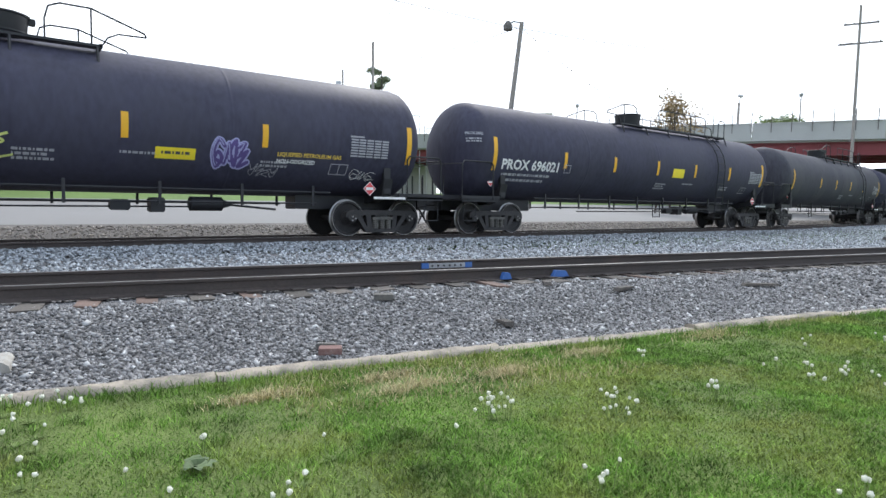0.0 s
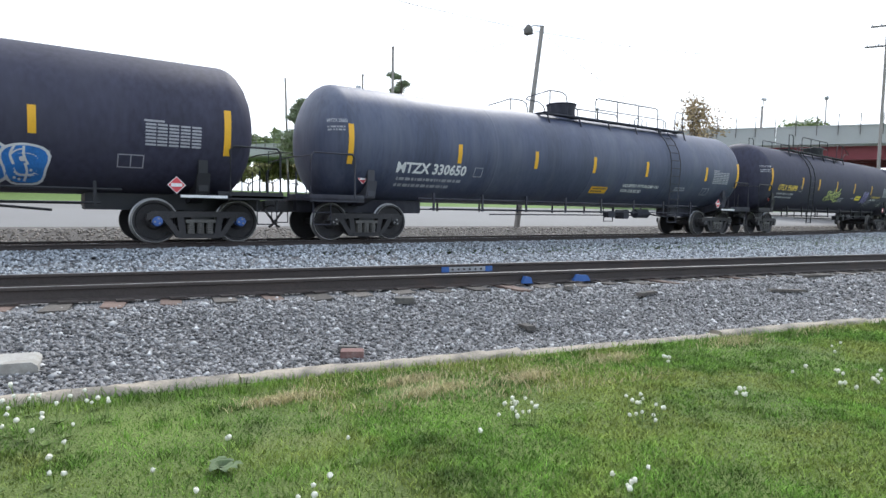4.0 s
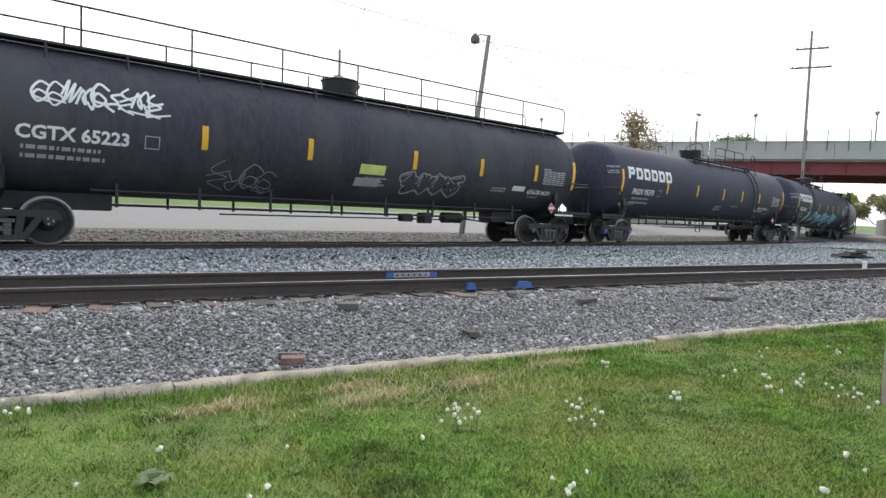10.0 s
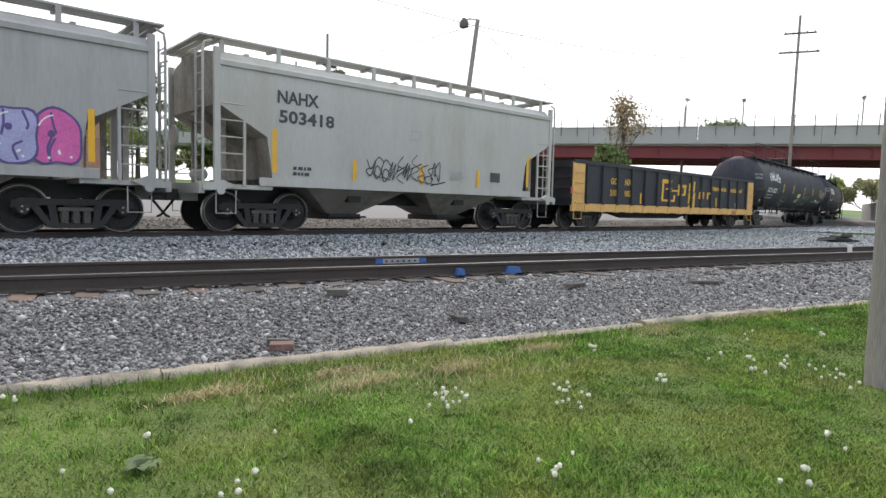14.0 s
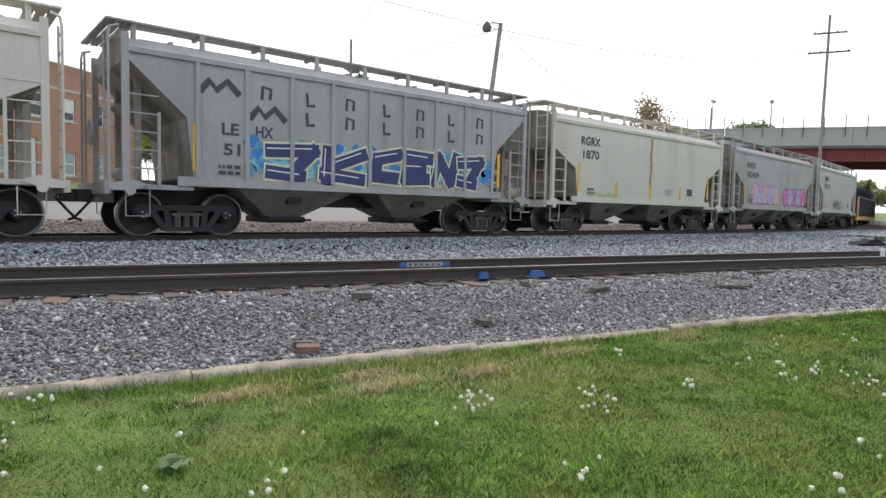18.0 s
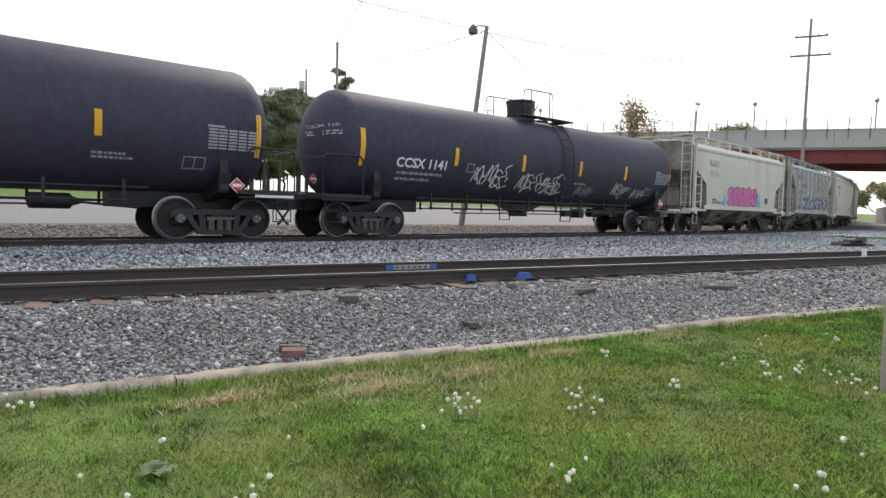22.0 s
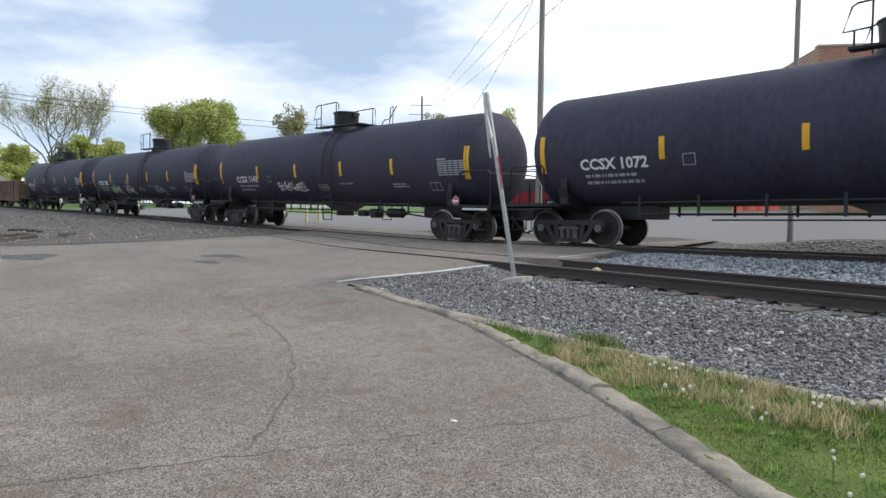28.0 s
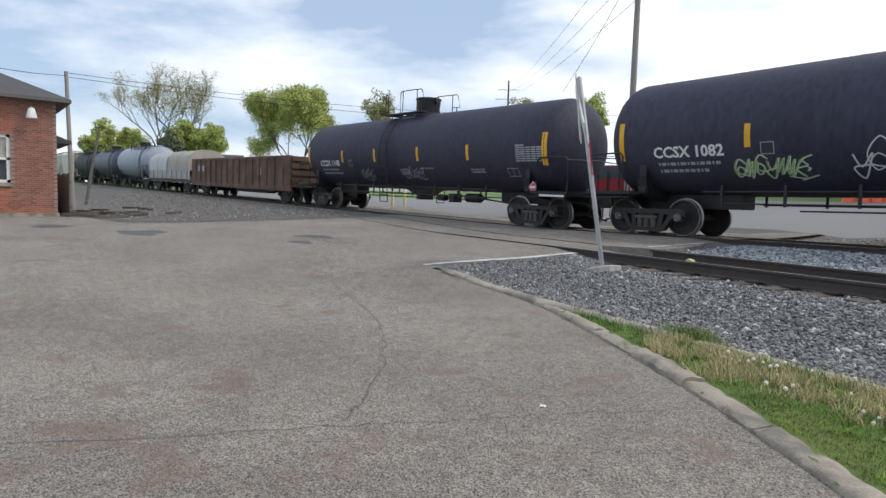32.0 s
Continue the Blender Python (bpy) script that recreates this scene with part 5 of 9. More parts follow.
# ---------------------------------------------------------------- gondolas
def gondola_car(name, label, mat, sill_mat, half=8.55, top=2.55, end_mat=None):
    car = thing(name, label, "gondola car", group="cars of the train")
    W = 1.5
    end_mat = end_mat or mat
    for s in (-1, 1):
        part("side", Mesh().box(-half, half, s * W - 0.03, s * W + 0.03, 0.95, top), mat, car)
        m = Mesh().prism([(s * W - 0.08, top - 0.1), (s * W + 0.1, top - 0.1), (s * W + 0.1, top + 0.02), (s * W - 0.08, top + 0.04)], -half, half, axis="x")
        part("top_chord", m, mat, car)
        part("side_sill", Mesh().box(-half, half, s * W - 0.05, s * W + 0.06, 0.68, 0.98), sill_mat, car)
        for i in range(15):
            q = -7.65 if i == 0 else (7.65 if i == 14 else -6.56 + 1.085 * (i - 1))
            m = Mesh().prism([(q - 0.09, s * W), (q - 0.06, s * (W + 0.11)), (q + 0.06, s * (W + 0.11)), (q + 0.09, s * W)], 0.95, top - 0.08, axis="z")
            part("side_post", m, mat, car)
            m = Mesh().box(q - 0.11, q + 0.11, s * W - 0.07, s * W + 0.1, 0.66, 0.99)
            part("post_foot", m, sill_mat, car)
    for k in (-1, 1):
        m = Mesh().box(k * half - 0.04, k * half + 0.04, -W, W, 0.9, top)
        for q in range(4):
            m.box(*sorted((k * half, k * (half + 0.12))), -W, W, 1.15 + q * 0.38, 1.3 + q * 0.38)
        part("end_wall", m, end_mat, car)
        m = Mesh()
        a, b = sorted((k * (half - 0.72), k * (half + 0.02)))
        part("corner_panel", Mesh().box(a, b, -W - 0.075, -W - 0.03, 0.7, top - 0.06), sill_mat, car), part("corner_panel", Mesh().box(a, b, W + 0.03, W + 0.075, 0.7, top - 0.06), sill_mat, car)
        for q in range(4):
            z = 1.0 + 0.37 * q
            iron = [(k * (half - 0.6), -W - 0.07, z), (k * (half - 0.6), -W - 0.14, z), (k * (half - 0.1), -W - 0.14, z), (k * (half - 0.1), -W - 0.07, z)]
            part("grab_iron", Mesh().tube(iron, 0.016, 5), sill_mat, car)
        step = [(k * (half - 0.6), -W - 0.05, 0.72), (k * (half - 0.6), -W - 0.05, 0.4), (k * (half - 0.1), -W - 0.05, 0.4), (k * (half - 0.1), -W - 0.05, 0.72)]
        part("stirrup_step", Mesh().tube(step, 0.016, 5), sill_mat, car)
        truck(car, k * (half - 1.6), "dark")
    part("floor_pan", Mesh().box(-half, half, -W + 0.04, W - 0.04, 0.9, 0.98), DARK, car)
    m = Mesh().box(-half - 0.3, half + 0.3, -0.33, 0.33, 0.6, 0.95)
    m.prism([(-3.5, 0.62), (3.5, 0.62), (2.4, 0.42), (-2.4, 0.42)], -0.2, 0.2)
    part("centre_sill", m, DARK, car)
    couplers(car, 9.15)
    return car


# ---------------------------------------------------------------- coil car
HOOD_SILVER = shade("hood_silver", (0.42, 0.42, 0.42), 0.5, 0.35, var=0.15, scale=1.2, fine=14, bump=0.04, second=(0.28, 0.27, 0.25), amount=0.5, stretch=(1.4, 1, 0.3))
HOOD_TAN = shade("hood_tan", (0.36, 0.33, 0.28), 0.65, var=0.15, scale=1.2, fine=14, bump=0.04, second=(0.22, 0.19, 0.15), amount=0.5, stretch=(1.4, 1, 0.3))


def coil_car(name, label):
    """A low car with two rounded hoods over a trough."""
    car = thing(name, label, "coil car", group="cars of the train")
    part("sill", Mesh().box(-6.0, 6.0, -1.35, 1.35, 0.8, 1.15, cut=0.05), GRIME, car)
    for s in (-1, 1):
        part("side_plate", Mesh().prism([(s * 1.36, 1.0), (s * 1.5, 1.1), (s * 1.5, 1.75), (s * 1.36, 1.75)], -5.9, 5.9, axis="x"), HOPPER_COOL, car)
        for i in range(9):
            q = -5.6 + 1.4 * i
            part("side_rib", Mesh().box(q - 0.05, q + 0.05, s * 1.53 - 0.03, s * 1.53 + 0.03, 1.05, 1.75), HOPPER_COOL, car)
    for k, mat in ((-1, HOOD_SILVER), (1, HOOD_TAN)):
        half = [(-1.5, 1.75), (-1.5, 2.35), (-1.35, 2.85), (-0.95, 3.2), (-0.4, 3.36), (0.4, 3.36), (0.95, 3.2), (1.35, 2.85), (1.5, 2.35), (1.5, 1.75)]
        a, b = sorted((k * 0.05, k * 5.85))
        hood = part("hood", Mesh().prism(half, a, b, axis="x"), mat, car, smooth=35)
        for q in (a + 0.1, (a + b) / 2, b - 0.1):
            part("hood_rib", Mesh().prism([(y * 1.02, z + 0.03) for y, z in half], q - 0.05, q + 0.05, axis="x"), mat, hood)
        part("lifting_lug", Mesh().box((a + b) / 2 - 0.2, (a + b) / 2 + 0.2, -0.06, 0.06, 3.3, 3.55, cut=0.04), GRIME, hood)
        part("end_platform", Mesh().box(*sorted((k * 5.9, k * 6.3)), -1.4, 1.4, 0.95, 1.05), GRIME, car)
        truck(car, k * 4.4, "dark")
    couplers(car, 6.55)
    return car


# ---------------------------------------------------------------- the train, from its head
TRAIN = []          # (car, length)
s_ = tank_side


def join(car, length):
    TRAIN.append((car, length))
    return car


def ahead_tank(label, mat, style, code):
    c = join(tank_car("tank_car", label, mat, style), 21.03)
    tank_marks(c, code, LETTER, (-4.2, -1.3, 1.7, 4.6))
    return c


ahead_tank("black pressure tank car far up the line", BLACK_OLD, "long", None)
ahead_tank("weathered black tank car far up the line", BLACK, "long", None)
ahead_tank("dull black tank car with small white stencils", BLACK_OLD, "long", None)

# C1
c = join(tank_car("tank_car", "black tank car with white code PROX 696021", BLACK, "long", pitch=20.4), 20.4)
tank_marks(c, "PROX 696021", LETTER, (-5.4, -2.73, -0.04, 2.63, 5.4), ends=(-8.6, 8.4), code_at=(-8.3, 2.02), size=0.42)
band(c, "yellow_panel", 1.0, 1.8, 2.1, 2.45, AMBER, s_)
# C2
c = join(tank_car("tank_car", "black tank car with gold code and sprayed tags", BLACK, "left"), 21.03)
tank_marks(c, "UTLX 956999", LETTER_GOLD, (-5.48, -3.31, -0.79, 1.98, 4.96), ends=(-9.0, 9.0), code_at=(-8.16, 2.02), size=0.352)
band(c, "yellow_panel", 2.58, 3.41, 1.78, 2.02, AMBER, s_, label="bright yellow notice panel")
fine_print(c, 2.7, 1.88, 0.7, 1, 0.06, LETTER_DARK, lambda x, z: s_(x, z) - 0.004, 4)
words(c, "LIQUEFIED PETROLEUM GAS", 5.28, 1.98, 0.13, LETTER_GOLD, s_, width=1.7)
words(c, "NON-ODORIZED", 5.28, 1.82, 0.13, LETTER, s_, width=1.0)
scribble(c, -2.1, 1.7, 1.95, 0.5, P_LIME, s_, 21, 0.07, 8, "pale yellow sprayed tag")
bubbles(c, 3.72, 1.65, 0.8, 0.62, [P_PURPLE], P_LILAC, s_, 22, 3, P_LILAC, "purple sprayed tag")
scribble(c, 4.6, 1.5, 0.7, 0.25, DULLWHITE, s_, 23, 0.02, 5)
scribble(c, 7.3, 1.5, 0.7, 0.22, LETTER, s_, 24, 0.02, 4)
# C3
c = join(tank_car("tank_car", "slate grey-blue tank car with white code MTZX 330650", SLATE, "long", trim=BLACK_OLD, pitch=20.85), 20.85)
tank_marks(c, "MTZX 330650", LETTER, (-5.57, -2.59, 0.11, 2.94, 6.71), ends=(-9.0, 9.0), code_at=(-7.6, 1.82), size=0.38, remarks=False)
band(c, "orange_panel", 0.27, 1.11, 1.5, 1.72, YELLOW, s_)
fine_print(c, 0.33, 1.63, 0.72, 2, 0.045, LETTER_DARK, lambda x, z: s_(x, z) - 0.004, 6, 1.9)
words(c, "LIQUEFIED PETROLEUM GAS", 1.84, 1.76, 0.14, LETTER, s_, width=2.05)
words(c, "NON-ODORIZED", 1.84, 1.58, 0.14, LETTER, s_, width=1.15)


def big_logo(car, x, z):
    """The owner's large white mark: six plain broad ring shapes."""
    w, h, t = 0.5, 0.47, 0.15
    for i in range(6):
        a = x + i * 0.62
        low = 0.16 if i < 1 else 0.0
        bars = [(a, a + t, 0, h), (a + t, a + w - 0.04, h - 0.13, h), (a + w - t, a + w, low + 0.1, h - 0.08), (a + t, a + w - 0.04, low, low + 0.12)]
        v, f = [], []
        for b in bars:
            pool(v, f, [(b[q], z + b[2] + (b[3] - b[2]) * k / 3) for k in range(4) for q in (0, 1)], [(2 * k, 2 * k + 1, 2 * k + 3, 2 * k + 2) for k in range(3)])
        laid(car, "owner_mark", v, f, LETTER, s_, 0.008, "broad white shape of the owner's mark")


# C4
c = join(tank_car("tank_car", "black tank car with a row of blue graffiti", BLACK, "left", "blue"), 21.05)
tank_marks(c, "PROX 95445", LETTER, (-5.22, -2.3, 0.6, 2.92, 5.25), ends=(-8.9, 8.9), code_at=(-8.05, 2.02), size=0.31)
big_logo(c, -8.5, 2.62)
for i, x in enumerate((-3.95, -0.5, 2.8)):
    blossom(c, x + 0.05, 1.36, 1.6, 0.76, P_AQUA, LETTER_DARK, s_, 30 + i)
for i, x in enumerate((-2.05, 1.05, 4.1)):
    plump(c, x + 0.1, 1.24, 1.25, 0.66, [P_BLUE], LETTER, LETTER, s_, 36 + i, 2, "blue sprayed shape with white edge")
scribble(c, -5.45, 1.3, 0.6, 0.85, LETTER, s_, 41, 0.06, 6)
scribble(c, -7.0, 1.35, 1.3, 0.4, DULLWHITE, s_, 42, 0.03, 6)
scribble(c, -8.2, 1.15, 0.8, 0.2, LETTER, s_, 43, 0.03, 6), scribble(c, -4.35, 1.4, 0.3, 0.5, DULLWHITE, s_, 45, 0.04, 3)
band(c, "yellow_panel", 3.1, 3.75, 1.78, 2.02, AMBER, s_)
# C5
c = join(tank_car("tank_car", "black tank car with white owner's mark and long top railing", BLACK, "long", "blue"), 21.0)
tank_marks(c, "PROX 95373", LETTER, (-5.22, -2.3, 0.6, 2.92, 5.25), ends=(-8.9, 8.9), code_at=(-8.05, 2.02), size=0.31)
big_logo(c, -8.5, 2.62)
words(c, "LIQUEFIED PETROLEUM GAS", 5.4, 1.85, 0.12, LETTER, s_, width=1.5)
words(c, "NON-ODORIZED", 5.4, 1.7, 0.12, LETTER, s_, width=0.9)
scribble(c, -8.2, 1.55, 0.7, 0.2, DULLWHITE, s_, 44, 0.02, 5)
# C6
c = join(tank_car("tank_car", "faded black tank car with full-length top railing", BLACK_OLD, "full", pitch=20.5), 20.5)
tank_marks(c, "CGTX 65223", LETTER, (-4.33, -1.7, 1.63, 4.27, 6.82), ends=(8.85,), code_at=(-7.87, 2.08), size=0.355)
scribble(c, -7.65, 2.8, 2.3, 0.42, LETTER, s_, 51, 0.075, 11, "white sprayed tag high on the tank")
bubbles(c, 1.2, 1.5, 2.2, 0.6, [BLACK_OLD], DULLWHITE, s_, 52, 4, DULLWHITE, "worn grey sprayed letters")
band(c, "green_panel", -0.17, 0.65, 1.92, 2.18, P_LIME, s_), band(c, "grey_panel", -0.25, 0.55, 1.6, 1.82, DULLWHITE, s_)
band(c, "white_panel", 5.85, 6.45, 1.78, 1.94, LETTER, s_)
words(c, "NON-ODORIZED", 6.6, 1.72, 0.16, LETTER, s_, width=1.2)
scribble(c, -4.2, 1.35, 1.6, 0.5, DULLWHITE, s_, 53, 0.025, 5)
# C7
c = join(gondola_car("gondola_car", "black gondola with orange sill, corner panels and yellow lettering", GOND_BLACK, GOND_ORANGE), 18.3)
g_ = lambda x, z: -1.53
GOLD = shade("lettering_orange", (0.75, 0.43, 0.05), 0.6, var=0.15, scale=4, fine=40, bump=0.02)
words(c, "GO", -5.98, 1.78, 0.34, GOLD, g_), words(c, "NX", -4.92, 1.78, 0.34, GOLD, g_)
words(c, "310", -6.03, 1.32, 0.34, GOLD, g_), words(c, "902", -4.92, 1.32, 0.34, GOLD, g_)
words(c, "Natio", 3.4, 1.85, 0.32, GOLD, g_, width=0.76), words(c, "n", 4.235, 1.85, 0.32, GOLD, lambda x, z: -1.612, width=0.11), words(c, "wide", 4.42, 1.85, 0.32, GOLD, g_, width=0.66)
words(c, "gondola", 5.49, 1.85, 0.32, GOLD, g_, width=0.86), words(c, "pool", 6.62, 1.85, 0.32, GOLD, g_, width=0.48)
for k, (a, b, z0, z1) in enumerate(((-2.1, -1.2, 2.0, 2.18), (-2.1, -1.93, 1.25, 2.1), (-2.1, -0.85, 1.2, 1.29), (-1.02, -0.85, 1.2, 1.5), (-1.75, -1.2, 1.72, 1.8), (-0.6, 0.15, 1.5, 1.58), (-0.6, -0.42, 1.55, 1.9), (-0.6, 0.15, 1.86, 2.0), (0.0, 0.2, 1.55, 2.0), (-1.2, -0.6, 1.66, 1.74), (0.5, 0.66, 1.72, 2.1), (0.95, 1.12, 1.72, 2.2),
                     (0.45, 1.15, 1.36, 1.5), (0.45, 0.62, 1.15, 1.68), (0.95, 1.15, 0.98, 1.68), (0.45, 1.1, 0.98, 1.08), (1.55, 1.72, 1.42, 1.74), (1.95, 2.12, 1.42, 1.74), (1.55, 2.1, 1.4, 1.5), (2.45, 2.62, 1.4, 1.72), (2.85, 3.02, 1.4, 1.72), (2.45, 3.0, 1.64, 1.74))):
    band(c, "owner_mark", a + 0.28, b + 0.28, z0, z1, GOLD, g_, 0.006 + 0.0008 * k, 1, lean=0.06)
for x in (-3.6, 3.9):
    band(c, "reflective_strip", x - 0.06, x + 0.06, 1.05, 1.5, YELLOW, g_, 0.006, 1)
fine_print(c, 6.2, 1.2, 0.4, 2, 0.07, DULLWHITE, g_, 8), fine_print(c, 5.8, 0.8, 0.4, 2, 0.06, LETTER_DARK, lambda x, z: -1.57, 9)
band(c, "corner_reflector", -8.73, -8.62, 1.32, 1.56, PLAC_RED, lambda x, z: -1.58, 0.004, 1)


def hop(label, mat, marks, code=None, number=None, ink=None, seed=1, ribs=False, lower=None, strips=True):
    c = join(hopper_car("hopper_car", label, mat, ribs, lower), 13.2)
    hop_marks(c, seed, strips)
    if code:
        words(c, code, -4.45, 3.15, 0.42, ink or LETTER_DARK, hop_side, width=1.15)
        words(c, number, -4.4, 2.68, 0.42, ink or LETTER_DARK, hop_side, width=0.26 * len(number))
    return c


# C8 .. C12
c = hop("grey two-bay covered hopper with black scribble", HOPPER_GREY, 1, "NAHX", "503418", seed=61)
scribble(c, -1.9, 1.45, 2.6, 0.6, LETTER_DARK, hop_side, 62, 0.05, 12, "black sprayed scribble")
c = hop("grey two-bay covered hopper with pink and white graffiti", HOPPER_COOL, 1, "NAHX", "503409", seed=63)
plump(c, -3.6, 1.4, 3.6, 0.95, [HOPPER_GREY, P_LILAC], P_PINK, P_PINK, hop_side, 64, 5, "pale sprayed letters with pink edges")
plump(c, 0.9, 1.4, 3.6, 0.95, [P_PINK, P_LILAC], P_PURPLE, LETTER, hop_side, 65, 5, "pink and lilac sprayed letters")
scribble(c, -4.3, 1.5, 0.9, 0.5, LETTER_DARK, hop_side, 66, 0.03, 5)
c = hop("cream two-bay covered hopper with a rust streak", HOPPER_CREAM, 1, "RGRX", "1870", seed=67)
scribble(c, -4.1, 1.33, 2.1, 0.16, P_GREEN, hop_side, 68, 0.025, 12, "thin green sprayed tag")
RUST = shade("rust_streak", (0.42, 0.27, 0.13), 0.85, var=0.25, scale=5, fine=40, bump=0.05, stretch=(3, 1, 0.4))
v, f = ribbon([(0.1 + 0.03 * math.sin(i * 1.3), 3.75 - i * 0.2) for i in range(11)], 0.16)
laid(c, "rust_streak", v, f, RUST, hop_side, 0.004, "brown rust streak")
c = hop("grey ribbed two-bay covered hopper with blue and yellow graffiti", HOPPER_COOL, 1, seed=69, ribs=True)
h2 = lambda x, z: hop_side(x, z) - 0.05
words(c, "LE", -3.95, 2.32, 0.36, LETTER_DARK, hop_side, width=0.42), words(c, "HX", -3.15, 2.32, 0.36, LETTER_DARK, hop_side, width=0.45)
words(c, "51", -3.9, 1.86, 0.36, LETTER_DARK, hop_side, width=0.4), words(c, "82", -3.15, 1.86, 0.36, LETTER_DARK, hop_side, width=0.4)
for i in range(8):
    x = -4.53 + 1.1325 * i + 0.33
    for z in (3.2, 2.72):
        if z < 3 and i == 0:
            continue
        big = i == (0 if z > 3 else 1)
        if big:
            v, f = ribbon([(x - 0.22, z), (x, z + 0.27), (x + 0.16, z + 0.08), (x + 0.4, z + 0.3), (x + 0.68, z + 0.02)], 0.16)
        else:
            v, f = ribbon([(x + 0.08, z), (x + 0.1, z + 0.3), (x + 0.3, z + 0.26), (x + 0.28, z + 0.02)] if i % 2 else [(x + 0.1, z + 0.3), (x + 0.12, z), (x + 0.32, z + 0.02)], 0.085)
        laid(c, "owner_mark", v, f, LETTER_DARK, hop_side, 0.006, "dark shape of the owner's mark")
P_NIGHT = shade("paint_night", (0.035, 0.04, 0.14), 0.55, var=0.3, scale=3, fine=30, bump=0.02)
P_CREAM = shade("paint_cream", (0.66, 0.64, 0.42), 0.55, var=0.15, scale=3, fine=30, bump=0.02)
P_SKY = shade("paint_sky", (0.1, 0.3, 0.45), 0.55, var=0.25, scale=3, fine=30, bump=0.02)
spray_cloud(c, -3.3, 1.36, 7.7, 1.02, [P_AQUA, P_SKY, P_BLUE], hop_side, 70, 60)
spiky(c, -3.0, 1.3, 2.9, 1.0, P_NIGHT, P_CREAM, LETTER, lambda a, b: hop_side(a, b) - 0.01, 74, 2, 0.3, "dark blue sprayed letters with cream edges")
spiky(c, 0.0, 1.34, 4.0, 1.05, P_NIGHT, P_CREAM, LETTER, lambda a, b: hop_side(a, b) - 0.01, 71, 4, 0.34, "dark blue sprayed letters with cream edges")
c = hop("cream two-bay covered hopper with large pink graffiti", HOPPER_CREAM, 1, "RGRX", "1914", DULLWHITE, seed=72, strips=False)
P_ROSE = shade("paint_rose", (0.78, 0.42, 0.58), 0.55, var=0.15, scale=3, fine=30, bump=0.02)
splash(c, -2.75, 1.32, 0.7, 0.75, [P_BLUE, P_AQUA], hop_side, 73), splash(c, 1.75, 1.32, 0.6, 0.65, [P_BLUE, P_AQUA], hop_side, 74)
plump(c, -2.1, 1.32, 3.75, 0.95, [P_PINK], LETTER_DARK, P_ROSE, hop_side, 75, 5, "fat pink sprayed letters with dark edges")
band(c, "reflective_strip", 4.69, 4.81, 1.45, 2.2, shade("faded_strip", (0.5, 0.36, 0.22), 0.7, var=0.2, scale=5, fine=40, bump=0.03), hop_side)
scribble(c, -3.6, 1.4, 0.8, 0.14, LETTER_DARK, hop_side, 76, 0.02, 5)


def ccsx(number, label, paint=(), turned=True, code_x=-6.65):
    c = join(tank_car("tank_car", label, BLACK, "short", "grey", turned=turned), 18.7)
    strips = (-4.42, -1.4, 1.68, 4.58) if turned else (-4.46, -1.69, 1.43, 4.42)
    tank_marks(c, f"CCSX {number}", LETTER, strips, ends=(-7.8, 8.0), code_at=(code_x, 2.0), size=0.37, seed=int(number), shift=-0.42, s=short_side)
    for how, *a in paint:
        how(c, *a)
    return c


# C13 .. C20
ccsx("1141", "black tank car with white sprayed tags", [(scribble, -3.65, 1.65, 1.5, 0.6, LETTER, s_, 81, 0.05, 6), (scribble, -1.5, 1.55, 2.2, 0.6, LETTER, s_, 82, 0.055, 9), (scribble, 1.75, 1.45, 1.0, 0.35, DULLWHITE, s_, 83, 0.03, 6), (scribble, 3.95, 1.5, 0.85, 0.45, LETTER, s_, 84, 0.035, 4), (scribble, 5.45, 1.5, 0.9, 0.35, LETTER, s_, 85, 0.03, 6)])
ccsx("1102", "clean black tank car with white stencils", [(scribble, 2.2, 1.35, 1.0, 0.2, BLACK_OLD, s_, 85, 0.03, 6)])
ccsx("1070", "black tank car with silver, lilac and green graffiti",
     [(plump, -4.3, 1.35, 2.6, 0.7, [DULLWHITE, BLACK_OLD], LETTER, LETTER, s_, 86, 5, "silver sprayed letters", 0.03), (plump, -1.5, 1.3, 2.6, 0.75, [P_LILAC], LETTER, P_PURPLE, s_, 87, 6, "lilac sprayed letters", 0.03),
      (spiky, 3.5, 1.3, 2.1, 0.7, P_GREEN, P_LIME, P_PURPLE, s_, 88, 4, 0.3, "green sprayed letters"), (scribble, 2.0, 1.45, 0.5, 0.5, LETTER, s_, 89, 0.03, 4), (scribble, 5.75, 1.45, 0.9, 0.25, PLAC_RED, s_, 90, 0.025, 6),
      (scribble, -8.6, 2.6, 0.5, 0.5, LETTER, short_side, 91, 0.04, 3), (scribble, -8.1, 1.5, 0.6, 0.5, LETTER, short_side, 92, 0.03, 6), (scribble, -7.85, 2.6, 0.7, 0.5, LETTER, short_side, 93, 0.045, 3)])
ccsx("1093", "black tank car with thin lilac tags", [(scribble, 2.66, 1.42, 0.9, 0.75, P_LILAC, s_, 94, 0.04, 6), (scribble, 5.16, 1.5, 0.95, 0.55, P_LILAC, s_, 95, 0.045, 8), (scribble, -1.5, 1.5, 0.8, 0.3, BLACK_OLD, s_, 96, 0.03, 6), (scribble, 0.9, 1.45, 0.7, 0.25, DULLWHITE, s_, 97, 0.02, 5)], turned=False)
ccsx("1072", "black tank car with orange strips")
ccsx("1143", "black tank car with one small white tag", [(scribble, -3.0, 1.65, 2.0, 0.3, LETTER, s_, 98, 0.06, 9)], code_x=-6.35)
